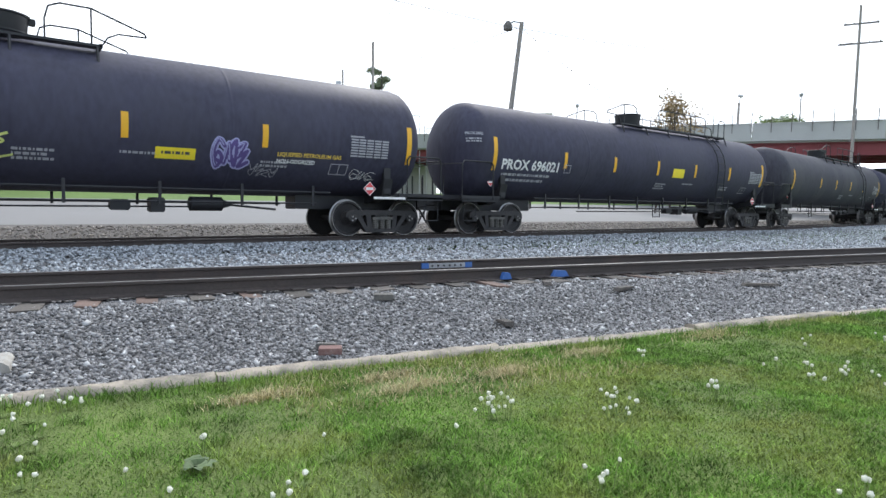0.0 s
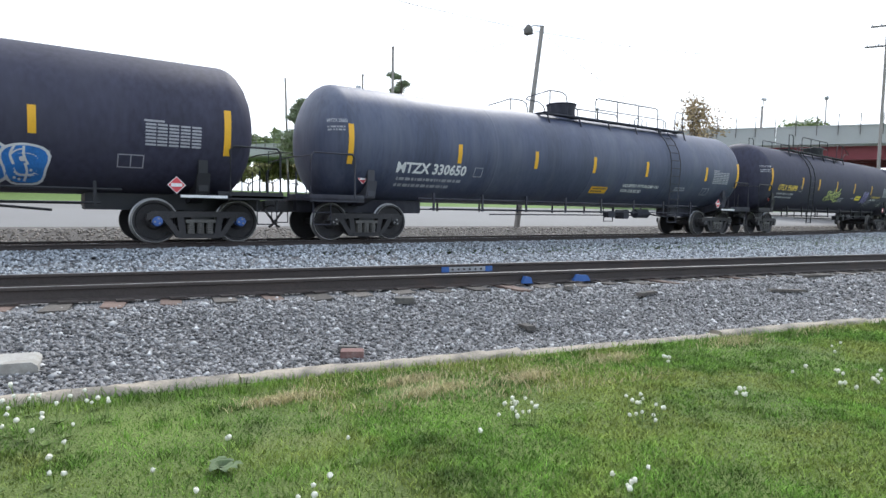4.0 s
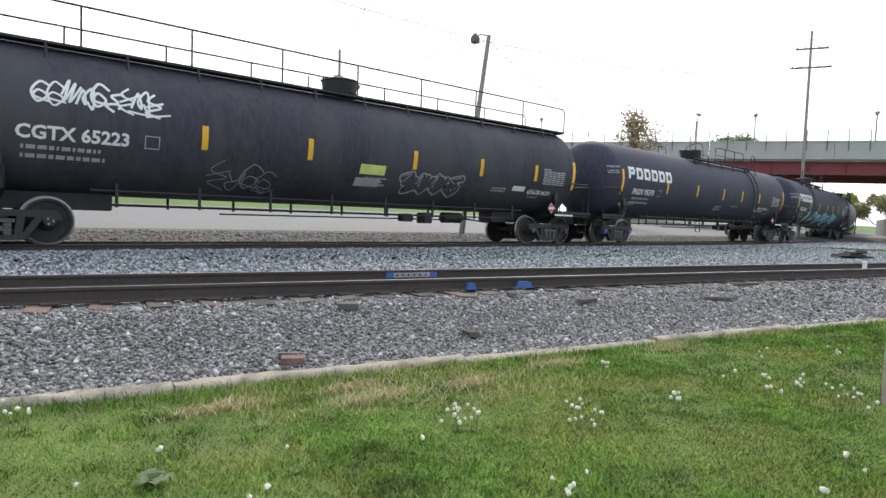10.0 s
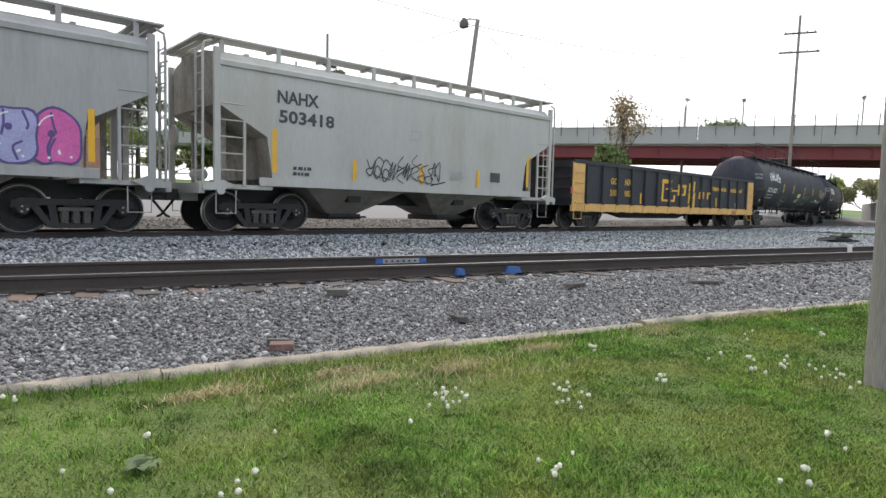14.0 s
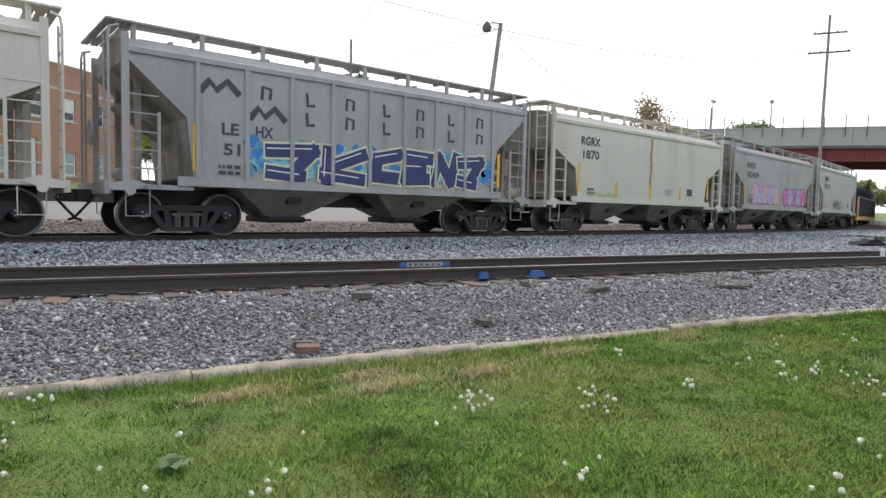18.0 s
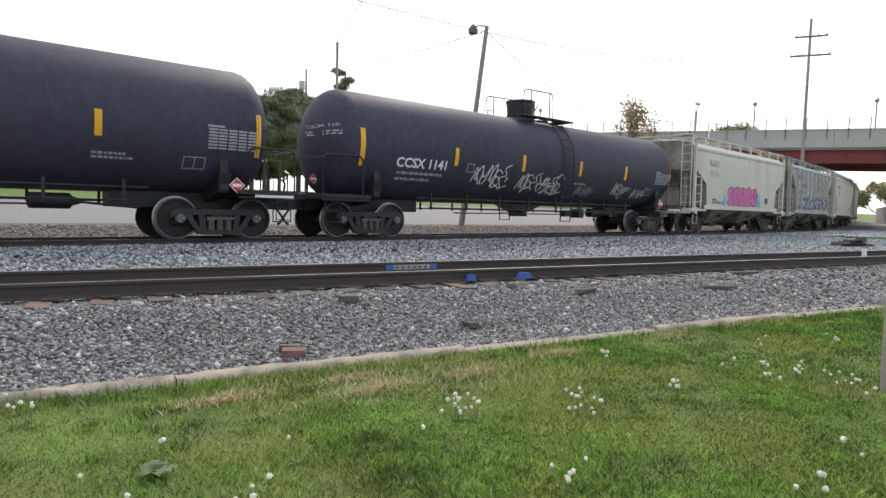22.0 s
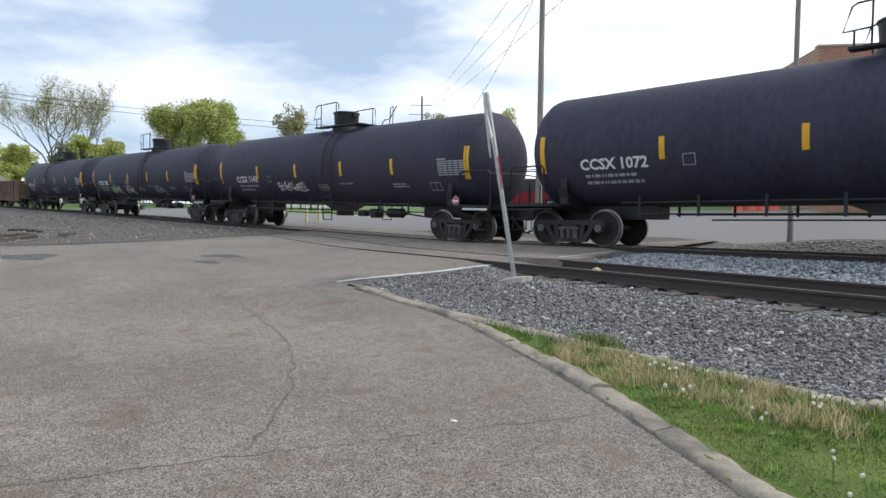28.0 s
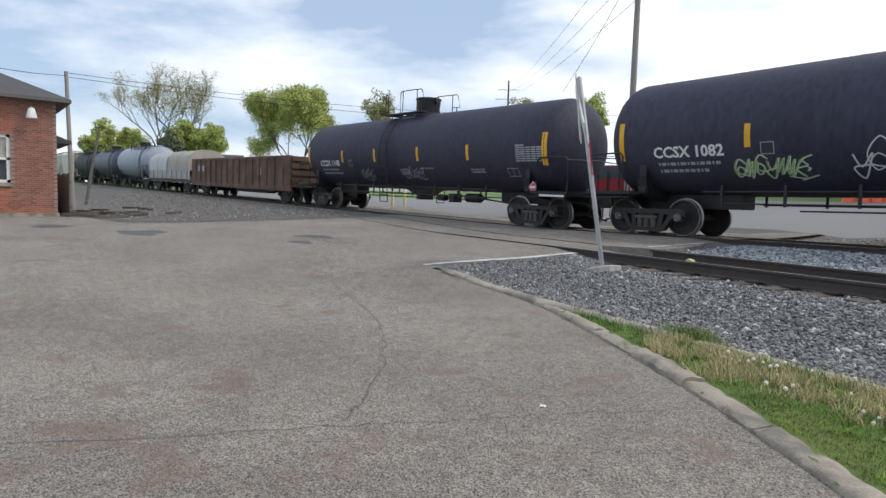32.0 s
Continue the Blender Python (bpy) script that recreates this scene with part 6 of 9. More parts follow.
ccsx("1082", "black tank car with green and white scribbles", [(scribble, -4.83, 1.5, 1.6, 0.45, P_GREEN, s_, 99, 0.05, 9), (scribble, -4.8, 1.5, 1.6, 0.45, LETTER, s_, 99, 0.03, 9), (scribble, 2.2, 1.45, 1.4, 0.42, DULLWHITE, s_, 103, 0.04, 7), (scribble, -2.42, 1.5, 1.3, 0.55, LETTER, s_, 100, 0.05, 5)], code_x=-6.85)
ccsx("1148", "black tank car with small grey tags", [(scribble, -3.2, 1.4, 1.0, 0.45, DULLWHITE, s_, 101, 0.04, 6), (scribble, 0.2, 1.5, 1.3, 0.4, DULLWHITE, s_, 102, 0.035, 7)], turned=False)
# C21 ..
c = join(gondola_car("gondola_car", "rust-brown weathered gondola with faded patches", GOND_BROWN, GOND_BROWN), 18.3)
for x, z in ((-7.2, 1.7), (-6.3, 1.7), (4, 1.5)):
    band(c, "faded_patch", x, x + 0.5, z, z + 0.4, DULLWHITE, g_, 0.006, 1)
join(coil_car("coil_car", "low coil car with one silver and one tan hood"), 13.1)
c = join(tank_car("tank_car", "pale blue-grey tank car", PALE_BLUE, "long", trim=DARK, pitch=14.2), 14.2)
c = join(tank_car("tank_car", "dark slate tank car", SLATE, "long", pitch=14.2), 14.2)
c = join(tank_car("tank_car", "faded black tank car at the tail", BLACK_OLD, "long", pitch=14.2), 14.2)
for k in range(5):
    hop("cream covered hopper far down the line", (HOPPER_CREAM, HOPPER_GREY)[k % 2], 1, seed=120 + k)

# places along the line at the start: the joint behind the fourth car lies at 11.08 m
START, q_ = {}, 11.08 + sum(l for _, l in TRAIN[:4])
for c, l in TRAIN:
    START[c] = q_ - l / 2
    q_ -= l
BASE = {}
for c, l in TRAIN:
    BASE[c] = 4.4 if "coil" in c.name else 4.55 if "hopper" in c.name else ((l / 2 - 2.1) if "tank" in c.name else 6.95)
    c.matrix_basis = pose(START[c], TRAIN_Y, RAIL_Z)


def motions():
    """The train rolls along its track, and every wheelset turns with it."""
    for c, l in TRAIN:
        rows = []
        for k in range(65):
            t = k / 2
            s, b = START[c] + travelled(t), BASE[c]
            xa, ya, _ = along(s - b)
            xb, yb, _ = along(s + b)
            za, zb = RAIL_Z + climb(xa), RAIL_Z + climb(xb)
            rows.append((t, pose((xa + xb) / 2, (ya + yb) / 2, (za + zb) / 2, 0, math.degrees(math.atan2(za - zb, 2 * b)), math.degrees(math.atan2(yb - ya, xb - xa)))))
        walk(c, rows)
    turns = [(k / 15, math.degrees(travelled(k / 15) / WHEEL_R)) for k in range(481)]
    for w, x in WHEELSETS:
        walk(w, [(t, pose(x, 0, WHEEL_R, 0, a % 360, 0)) for t, a in turns])


# ---------------------------------------------------------------- lie of the land
def across(x, y):
    return -x * math.sin(NEAR_A) + y * math.cos(NEAR_A)


def land(x, y):
    """Height of the ground."""
    v = across(x, y)
    low = -0.27 + 0.25 * smooth01(5.2, 7.3, v)
    low += 0.10 * smooth01(9.8, 13.2, min(v, y)) if y < 18 else 0.10
    high = -0.27 + 0.43 * smooth01(2.0, 8.3, max(v, -0.45 * x)) + 0.1 * smooth01(11.0, 14.6, y)
    z = low + (high - low) * smooth01(-6.6, -9.0, x)
    if y > 17.3:
        rise = 0.08 * smooth01(17.3, 19.5, y) + 0.09 * max(0.0, min(y, 42) - 19.5) + 0.04 * max(0.0, min(y, 90) - 42)
        z += rise * (1 - 0.75 * smooth01(-18, -45, x))
        z += 0.27 * smooth01(17.3, 19.4, y) * (1 - smooth01(20.5, 33, y)) * smooth01(-7.5, -4.0, x)
    return z + climb(x) * smooth01(5.0, 12.5, y)


def sheet(name, xs, ys, mat, lift=0.0, keep=None, f=land):
    m, n = Mesh(), len(xs)
    m.v = [(x, y, f(x, y) + lift) for y in ys for x in xs]
    for j in range(len(ys) - 1):
        for i in range(n - 1):
            if keep is None or keep((xs[i] + xs[i + 1]) / 2, (ys[j] + ys[j + 1]) / 2):
                m.f.append((j * n + i, j * n + i + 1, (j + 1) * n + i + 1, (j + 1) * n + i))
    m.m = [0] * len(m.f)
    return part(name, m, mat, smooth=60)


def strip(name, left, right, mat, lift=0.0, cuts=6, f=land):
    """A surface between two lines of equal count, following the ground."""
    m = Mesh()
    n = len(left)
    for i in range(n):
        for k in range(cuts + 1):
            x = left[i][0] + (right[i][0] - left[i][0]) * k / cuts
            y = left[i][1] + (right[i][1] - left[i][1]) * k / cuts
            m.v.append((x, y, f(x, y) + lift))
    m.f = [(i * (cuts + 1) + k, i * (cuts + 1) + k + 1, (i + 1) * (cuts + 1) + k + 1, (i + 1) * (cuts + 1) + k) for i in range(n - 1) for k in range(cuts)]
    m.m = [0] * len(m.f)
    return part(name, m, mat, smooth=60)


def spread_list(*spans):
    out = []
    for a, b, step in spans:
        out += [a + (b - a) * i / max(1, round((b - a) / step)) for i in range(max(1, round((b - a) / step)))]
    return out + [spans[-1][1]]


def polar(yaw, d):
    """A place by its bearing (to the left of +y, degrees) and distance from the origin."""
    return -math.sin(radians(yaw)) * d, math.cos(radians(yaw)) * d


WIDE_X = spread_list((-1500, -120, 230), (-120, -40, 8), (-40, 40, 2), (40, 120, 8), (120, 1500, 230))
WIDE_Y = spread_list((-600, -60, 180), (-60, -10, 10), (-10, 17, 2), (17, 36, 0.8), (36, 60, 2), (60, 140, 10), (140, 1800, 240))
tagged(sheet("ground", WIDE_X, WIDE_Y, FIELD, -0.06, f=lambda x, y: land(x, y) - (0.3 if -60 < x < 60 and -15 < y < 19 else (0.15 if -69 < x < 98 and 19 <= y < 31.5 + 0.05 * x else 0.0))), "grass and bare ground out to the horizon", "ground", kind="structure")

# kerb lines: the long kerb beside the lawn, and the bend of the drive
KERB_V = 4.72
BEND = [(-8.2, 6.4), (-7.39, 6.36), (-6.45, 6.2), (-5.31, 5.76), (-4.16, 5.14), (-3.58, 4.8), (-2.68, 4.26), (-2.0, 3.8), (-1.52, 3.45), (-1.18, 3.2), (-0.8, 2.9), (-0.35, 2.42), (0.02, 1.9), (0.28, 1.3), (0.42, 0.6), (0.5, -0.4), (0.52, -3.0), (0.52, -9.0)]


def along_line(pts, step):
    out, rest = [Vector(pts[0])], 0.0
    for a, b in zip(pts, pts[1:]):
        a, b = Vector(a), Vector(b)
        l, q = (b - a).length, step - rest
        while q <= l:
            out.append(a + (b - a) * q / l)
            q += step
        rest = l - (q - step)
    return out


SMOOTH_BEND = bezier(BEND, 6)

# asphalt: the drive in front and on the left, up to the crossing
EDGE = sorted([(p[1], p[0]) for p in SMOOTH_BEND] + [(6.5, -8.75), (7.45, -8.46), (8.59, -8.02), (10.2, -7.95), (14.96, -7.9)])
EDGE_Y, EDGE_X = [p[0] for p in EDGE], [p[1] for p in EDGE]


def on_drive(x, y):
    """Whether a place is on the asphalt of the drive."""
    if y > 14.96 or y < -14 or x > 0.55:
        return False
    if x < -9.0:
        return x > -22 or y < 7.5 + (x + 22) * 0.12
    return bool(x < np.interp(y, EDGE_Y, EDGE_X))


xs = spread_list((-60, -24, 2.0), (-24, -10, 0.5), (-10, 0.8, 0.16))
ys = spread_list((-14, 0, 1.0), (0, 7.2, 0.16), (7.2, 14.95, 0.35))
tagged(sheet("road", xs, ys, ASPHALT, 0.0, on_drive), "worn grey asphalt drive with cracks and patches", "road", kind="structure")


def kerb_run(name, pts, width, height, step, label, gap=0.012, rough=0.6):
    ob = thing(name, label, "kerb", kind="structure")
    line = along_line(pts, 0.1)
    per = max(2, round(step / 0.1))
    rng = random.Random(5)
    for i in range(0, len(line) - per, per):
        seg = line[i:i + per + 1]
        m, ring = Mesh(), []
        wob = rng.uniform(-0.022, 0.018)
        for j, p in enumerate(seg):
            d = (seg[min(j + 1, len(seg) - 1)] - seg[max(j - 1, 0)]).normalized()
            nrm = Vector((-d.y, d.x))
            if j == 0:
                p = p + d * gap / 2
            if j == len(seg) - 1:
                p = p - d * gap / 2
            z = land(p.x, p.y)
            w, h = width / 2, height + wob
            q = [(-w, -0.12), (-w, h * 0.45), (-w * 0.72, h * 0.86), (-w * 0.25, h), (w * 0.3, h), (w * 0.75, h * 0.82), (w, h * 0.4), (w, -0.12)]
            ring.append([(p.x + nrm.x * (a + rough * rng.uniform(-0.02, 0.02)), p.y + nrm.y * (a + rough * rng.uniform(-0.02, 0.02)), z + b + (rough * rng.uniform(-0.024, 0.008) if b > 0 else 0.0)) for a, b in q])
        k = 8
        m.add([v for r in ring for v in r], [(a * k + b, a * k + (b + 1) % k, (a + 1) * k + (b + 1) % k, (a + 1) * k + b)[::-1] for a in range(len(ring) - 1) for b in range(k)] + [tuple(range(k)), tuple(range((len(ring) - 1) * k, len(ring) * k))[::-1]])
        part("kerbstone", m, CONCRETE, ob, smooth=50)
    return ob


kerb_run("kerb_drive", SMOOTH_BEND, 0.18, 0.06, 0.9, "chipped rounded concrete kerb along the asphalt drive", 0.012, 0.6)
kerb_run("kerb_lawn", [near(u, KERB_V + 0.06 * math.sin(u * 0.35)) for u in [i * 0.5 - 6.7 for i in range(90)]], 0.2, 0.07, 2.4, "long low concrete kerb between lawn and gravel")

# lawn, gravel, ballast, far side
LAWN_X, LAWN_Y = spread_list((-6.6, 1.6, 0.1), (1.6, 15, 0.4), (15, 45, 0.6)), spread_list((-14, -1, 1.0), (-1, 6.4, 0.1))
tagged(sheet("lawn", LAWN_X, LAWN_Y, TURF, 0.03, lambda x, y: not on_drive(x + 0.02, y + 0.02) and across(x, y) < KERB_V), "mown green lawn with dandelions", "lawn", kind="structure")


def gravel_here(x, y):
    return across(x, y) > KERB_V and not on_drive(x + 0.12, y + 0.1) and x > -9.0


def gravel_mesh():
    us, vs = spread_list((-13, -4, 0.2), (-4, 16, 0.5), (16, 60, 3)), spread_list((KERB_V - 0.02, 8.0, 0.2), (8.0, 13.5, 0.5))
    m, n = Mesh(), len(us)
    pts = [near(u, v) for v in vs for u in us]
    m.v = [(x, y, land(x, y) - 0.003) for x, y in pts]
    for j in range(len(vs) - 1):
        for i in range(n - 1):
            q = (j * n + i, j * n + i + 1, (j + 1) * n + i + 1, (j + 1) * n + i)
            if any(gravel_here(*pts[k]) for k in q):
                m.f.append(q)
    m.m = [0] * len(m.f)
    return m


tagged(part("gravel_bed", gravel_mesh(), EARTH, smooth=60), "grey gravel bed beside the tracks", "gravel", kind="structure")
S_ = spread_list((-240, 38, 4), (38, 200, 4))


def beside(s, off):
    x, y, a = along(s)
    return x - math.sin(a) * off, y + math.cos(a) * off


def bed(x, y):
    return 0.1


tagged(strip("ballast_bed", [beside(s, -2.6) for s in S_ if s > -7.5], [beside(s, 1.9) for s in S_ if s > -7.5], EARTH, 0.012, 6, bed), "ballast bed of the train track", "ballast", kind="structure")
tagged(strip("ballast_bed_far", [beside(s, -2.0) for s in S_ if s < -18], [beside(s, 2.2) for s in S_ if s < -18], DIRT, 0.0, 6, lambda x, y: 0.16 + climb(x)), "dark ballast bed beyond the crossing", "ballast", kind="structure")
tagged(strip("dirt_strip", [(x, 17.4) for x in range(-60, 90, 1)], [(x, 20.4) for x in range(-60, 90, 1)], DIRT, 0.012, 10), "bare dirt and old stone beside the track", "dirt", kind="structure")
tagged(strip("dirt_yard", [(x, 4.0 + (x + 22) * 0.05) for x in range(-90, -20, 3)], [(x, 13.9) for x in range(-90, -20, 3)], DIRT, 0.012, 5), "dirt and gravel yard beside the depot", "dirt", kind="structure")
tagged(strip("pavement_far", [(x, 20.3 if x > -20 else 17.9) for x in range(-70, 100, 1)], [(x, 33.0 + 0.05 * x) for x in range(-70, 100, 1)], ROADFAR, 0.014, 16), "pale worn paving beyond the tracks", "road", kind="structure")

# crossing: asphalt between and beside the rails, ramp edge and white lines
tagged(strip("crossing_middle", [(-30, y) for y in (15.03, 16.47)], [(-8.0, y) for y in (15.03, 16.47)], ASPHALT, 0.0, 12, lambda x, y: 0.27 + climb(x)), "asphalt between the rails of the crossing", "crossing", kind="structure")
tagged(strip("crossing_far", [(-30, y) for y in (16.54, 18.2, 20.4)], [(-7.6, y) for y in (16.54, 18.2, 20.4)], ASPHALT, 0.0, 12, lambda x, y: 0.27 + 0.03 * max(0, y - 17) + climb(x)), "asphalt beyond the crossing", "crossing", kind="structure")


def painted(name, pts, w, lift, f, label):
    m = Mesh()
    v, fc = ribbon(pts, w)
    m.add([(x, y, f(x, y) + lift) for x, y in v], fc)
    return tagged(part(name, m, LINEPAINT), label, "road marking", kind="structure")


painted("road_line", bezier([(-8.92, 6.49), (-8.51, 7.45), (-8.06, 8.59), (-7.97, 10.2)], 8), 0.12, 0.012, land, "worn white line at the edge of the crossing")
painted("road_line_2", [(-7.6, 11.3), (-7.8, 12.9), (-8.1, 14.9)], 0.1, 0.004, lambda x, y: 0.195, "worn white line between the tracks")
m = Mesh()
m.prism([(-8.35, 10.6), (-7.0, 10.95), (-7.5, 13.2), (-8.3, 14.9), (-9.6, 14.9)], 0.0, 0.195, axis="z")
tagged(part("crossing_apron", m, ASPHALT), "broken asphalt apron at the end of the crossing", "crossing", kind="structure")

# cracks and patches in the drive
PATCH = shade("asphalt_patch", (0.1, 0.095, 0.09), 0.93, var=0.2, scale=1.5, fine=60, bump=0.6)
rng = random.Random(11)


def crack(pts, w, jitter=0.03):
    line = bezier(pts, 12)
    line = [(x + rng.uniform(-jitter, jitter), y + rng.uniform(-jitter, jitter)) for x, y in line]
    m = Mesh()
    v, fc = ribbon(line, w)
    m.add([(x, y, land(x, y) + 0.004) for x, y in v], fc)
    tagged(part("road_crack", m, PATCH), "thin dark crack in the asphalt", "crack", kind="structure")


crack([(-5.6, -2.6), (-3.88, 0.13), (-3.26, 1.48), (-2.86, 2.25)], 0.006), crack([(-2.86, 2.25), (-2.5, 3.0), (-2.12, 3.75)], 0.005)
crack([(-3.2, 1.7), (-4.2, 2.6), (-6.0, 3.6), (-8.5, 4.4)], 0.008), crack([(-9.5, 2.0), (-8.6, 4.6), (-9.4, 7.5)], 0.012), crack([(-7.3, 5.9), (-8.6, 5.3), (-10.5, 5.4), (-13, 5.0)], 0.012)
crack([(-15, 1.0), (-13.5, 4.2), (-13.9, 8.5)], 0.02)
for x, y, rx, ry in ((-15.9, 3.46, 0.7, 0.55), (-14.3, 7.1, 0.45, 0.4), (-13.2, 6.2, 0.3, 0.25), (-18.5, 2.0, 0.7, 0.5)):
    m = Mesh()
    v, fc = blob_shape(x, y, rx, ry, rng, 0.3)
    m.add([(a, b, land(a, b) + 0.006) for a, b in v], fc)
    tagged(part("road_patch", m, PATCH), "dark mended patch in the asphalt", "patch", kind="structure")

# ---------------------------------------------------------------- rails and ties
RAIL = [(-0.07, -0.172), (0.07, -0.172), (0.07, -0.16), (0.012, -0.135), (0.009, -0.045), (0.037, -0.035), (0.037, -0.006), (0.03, 0.0), (-0.03, 0.0), (-0.037, -0.006), (-0.037, -0.035), (-0.009, -0.045), (-0.012, -0.135), (-0.07, -0.16)]


def rail_mesh(pts, z):
    m, k, ring = Mesh(), len(RAIL), []
    for i, p in enumerate(pts):
        d = Vector(pts[min(i + 1, len(pts) - 1)]) - Vector(pts[max(i - 1, 0)])
        d.normalize()
        h = z(*p)
        ring.append([(p[0] - d.y * a, p[1] + d.x * a, h + b) for a, b in RAIL])
    m.v = [v for r in ring for v in r]
    for a in range(len(ring) - 1):
        for b in range(k):
            m.f.append((a * k + b, a * k + (b + 1) % k, (a + 1) * k + (b + 1) % k, (a + 1) * k + b)[::-1])
            m.m.append(1 if b in (7,) else 0)
    return m


train_track = thing("railway_track", "main track in use with polished rail tops and dark ties", "railway track", kind="structure")
empty_track = thing("railway_track", "empty rusty siding track with worn ties", "railway track", kind="structure")
DULLTOP = shade("dull_rail_top", (0.3, 0.29, 0.28), 0.4, 0.7, var=0.2, scale=3, fine=50, bump=0.05)
for k in (-1, 1):
    part("rail", rail_mesh([beside(s, k * 0.7525) for s in S_], lambda x, y: RAIL_Z + climb(x)), [RAIL_BROWN, TREAD], train_track)
    part("rail", rail_mesh([near(-62 + i * 2.0, NEAR_V + k * 0.7525) for i in range(64)], lambda x, y: max(NEAR_Z, land(x, y) + 0.012) if x < -8 else NEAR_Z), [RAIL_BROWN, DULLTOP], empty_track)


def tie_mesh(seed):
    rng = random.Random(seed)
    m = Mesh()
    j = lambda: rng.uniform(-0.018, 0.018)
    a, w, h = 1.29, 0.115, 0.17
    v = [(x + j(), y + j() * 2, z + (j() * 0.5 if z > -0.1 else 0)) for z in (-h, 0) for y in (-a, 0.0, a) for x in (-w, w)]
    m.add(v, [(0, 1, 7, 6), (6, 7, 9, 8), (8, 9, 11, 10), (4, 10, 11, 5), (0, 6, 8, 2), (2, 8, 10, 4), (1, 3, 9, 7), (3, 5, 11, 9)])
    m.f[0:8] = [(6, 7, 9, 8), (8, 9, 11, 10), (0, 1, 7, 6), (4, 10, 11, 5), (0, 6, 8, 2), (2, 8, 10, 4), (1, 3, 9, 7), (3, 5, 11, 9)]
    return m


TIES = [tie_mesh(i).data("tie", [TIE]) for i in range(5)] + [tie_mesh(9).data("tie", [TIE_RED])]
rng = random.Random(3)
for i in range(104):
    u = -28 + i * 0.54
    x, y = near(u, NEAR_V + rng.uniform(-0.04, 0.08) - (0.12 if i % 5 == 0 else 0))
    if x > -7.8:
        part("tie", TIES[rng.choice((0, 1, 2, 3, 4, 5, 5))], [], empty_track, at=pose(x, y, NEAR_Z - 0.172 + rng.uniform(-0.012, 0.0), 0, rng.uniform(-1, 1), -11.3 + rng.uniform(-2, 2)))
for i in range(230):
    s = -7.3 + i * 0.53
    x, y, a = along(s)
    part("tie", TIES[rng.choice((0, 1, 2, 3))], [], train_track, at=pose(x, y, RAIL_Z - 0.172, 0, 0, math.degrees(a) + rng.uniform(-1, 1)))
for i in range(70):
    s = -90 + i * 0.56 * 2
    if s < -24.5:
        x, y, a = along(s)
        part("tie", TIES[rng.choice((0, 1, 2))], [], train_track, at=pose(x, y, RAIL_Z + climb(x) - 0.172))
m = Mesh()
for i in range(60):
    for k in (-1, 1):
        x, y = near(-8 + i * 0.54 + 0.02, NEAR_V + k * 0.7525)
        m.box(x - 0.09, x + 0.09, y - 0.17, y + 0.17, NEAR_Z - 0.172, NEAR_Z - 0.152)
part("tie_plate", m, RAIL_BROWN, empty_track)["kind"] = "stuff"
# bolted joint with blue marks on the far rail of the siding
tape_u, tape_v = 5.78 * math.cos(NEAR_A) + 8.16 * math.sin(NEAR_A), NEAR_V + 0.7525
jm = pose(*near(tape_u + 0.05, tape_v), NEAR_Z, 0, 0, -11.3)
m = Mesh().box(0.13, 0.8, -0.03, -0.012, -0.125, -0.045)
jb = part("joint_bar", m, GALV, empty_track, at=jm)
for i in range(6):
    part("bolt", Mesh().lathe([(0, 0.016), (-0.025, 0.014)], "y", (0.19 + i * 0.105, -0.03, -0.085), 8), CAST, jb)
for a, b in ((0.0, 0.13), (0.8, 0.93)):
    part("blue_mark", Mesh().box(a, b, -0.0345, -0.011, -0.13, -0.04), BLUEPAINT, empty_track, "blue painted mark", at=jm)
for du, w in ((0.62, 0.16), (1.5, 0.3)):
    m = Mesh().prism([(0, -0.16), (w, -0.16), (w * 0.8, -0.07), (w * 0.25, -0.06)], -0.12, -0.04)
    part("blue_mark", m, BLUEPAINT, empty_track, "blue painted rail foot", at=pose(*near(tape_u + du, NEAR_V - 0.7525), NEAR_Z, 0, 0, -11.3))
m = Mesh().prism([(0, -0.17), (0.26, -0.16), (0.24, 0.01), (0.16, 0.03), (0.1, -0.02)], -0.12, -0.04)
tagged(part("rail_block", m, YELBLOCK, at=pose(-5.6, 9.28, NEAR_Z, 0, 0, -11.3)), "pale yellow chipped block leaning on the rail", "block")

# ---------------------------------------------------------------- loose stone
CHIP_V = np.array([(1, 0, 0), (-1, 0, 0), (0, 1, 0), (0, -1, 0), (0, 0, 1), (0, 0, -1)], float)
CHIP_F = np.array([(0, 2, 4), (2, 1, 4), (1, 3, 4), (3, 0, 4), (2, 0, 5), (1, 2, 5), (3, 1, 5), (0, 3, 5)])


def stones(name, places, sizes, mat, label, seed):
    """Many crushed stones as one heap of real pieces."""
    r = np.random.RandomState(seed)
    n = len(places)
    base = CHIP_V[None] * (1 + r.uniform(-0.3, 0.3, (n, 6, 1))) + r.uniform(-0.3, 0.3, (n, 6, 3))
    base *= sizes[:, None, None] * r.uniform([0.8, 0.7, 0.5], [1.5, 1.3, 1.0], (n, 3))[:, None, :]
    a, b = r.uniform(0, 6.28, n), r.uniform(-0.5, 0.5, n)
    ca, sa, cb, sb = np.cos(a), np.sin(a), np.cos(b), np.sin(b)
    x, y, z = base[..., 0], base[..., 1], base[..., 2]
    y, z = y * cb[:, None] - z * sb[:, None], y * sb[:, None] + z * cb[:, None]
    x, y = x * ca[:, None] - y * sa[:, None], x * sa[:, None] + y * ca[:, None]
    v = np.stack([x, y, z], -1) + places[:, None, :]
    f = (CHIP_F[None] + 6 * np.arange(n)[:, None, None]).reshape(-1, 3)
    return tagged(part(name, cloud_mesh(name, v.reshape(-1, 3), f, [mat]), []), label, "gravel", kind="stuff")


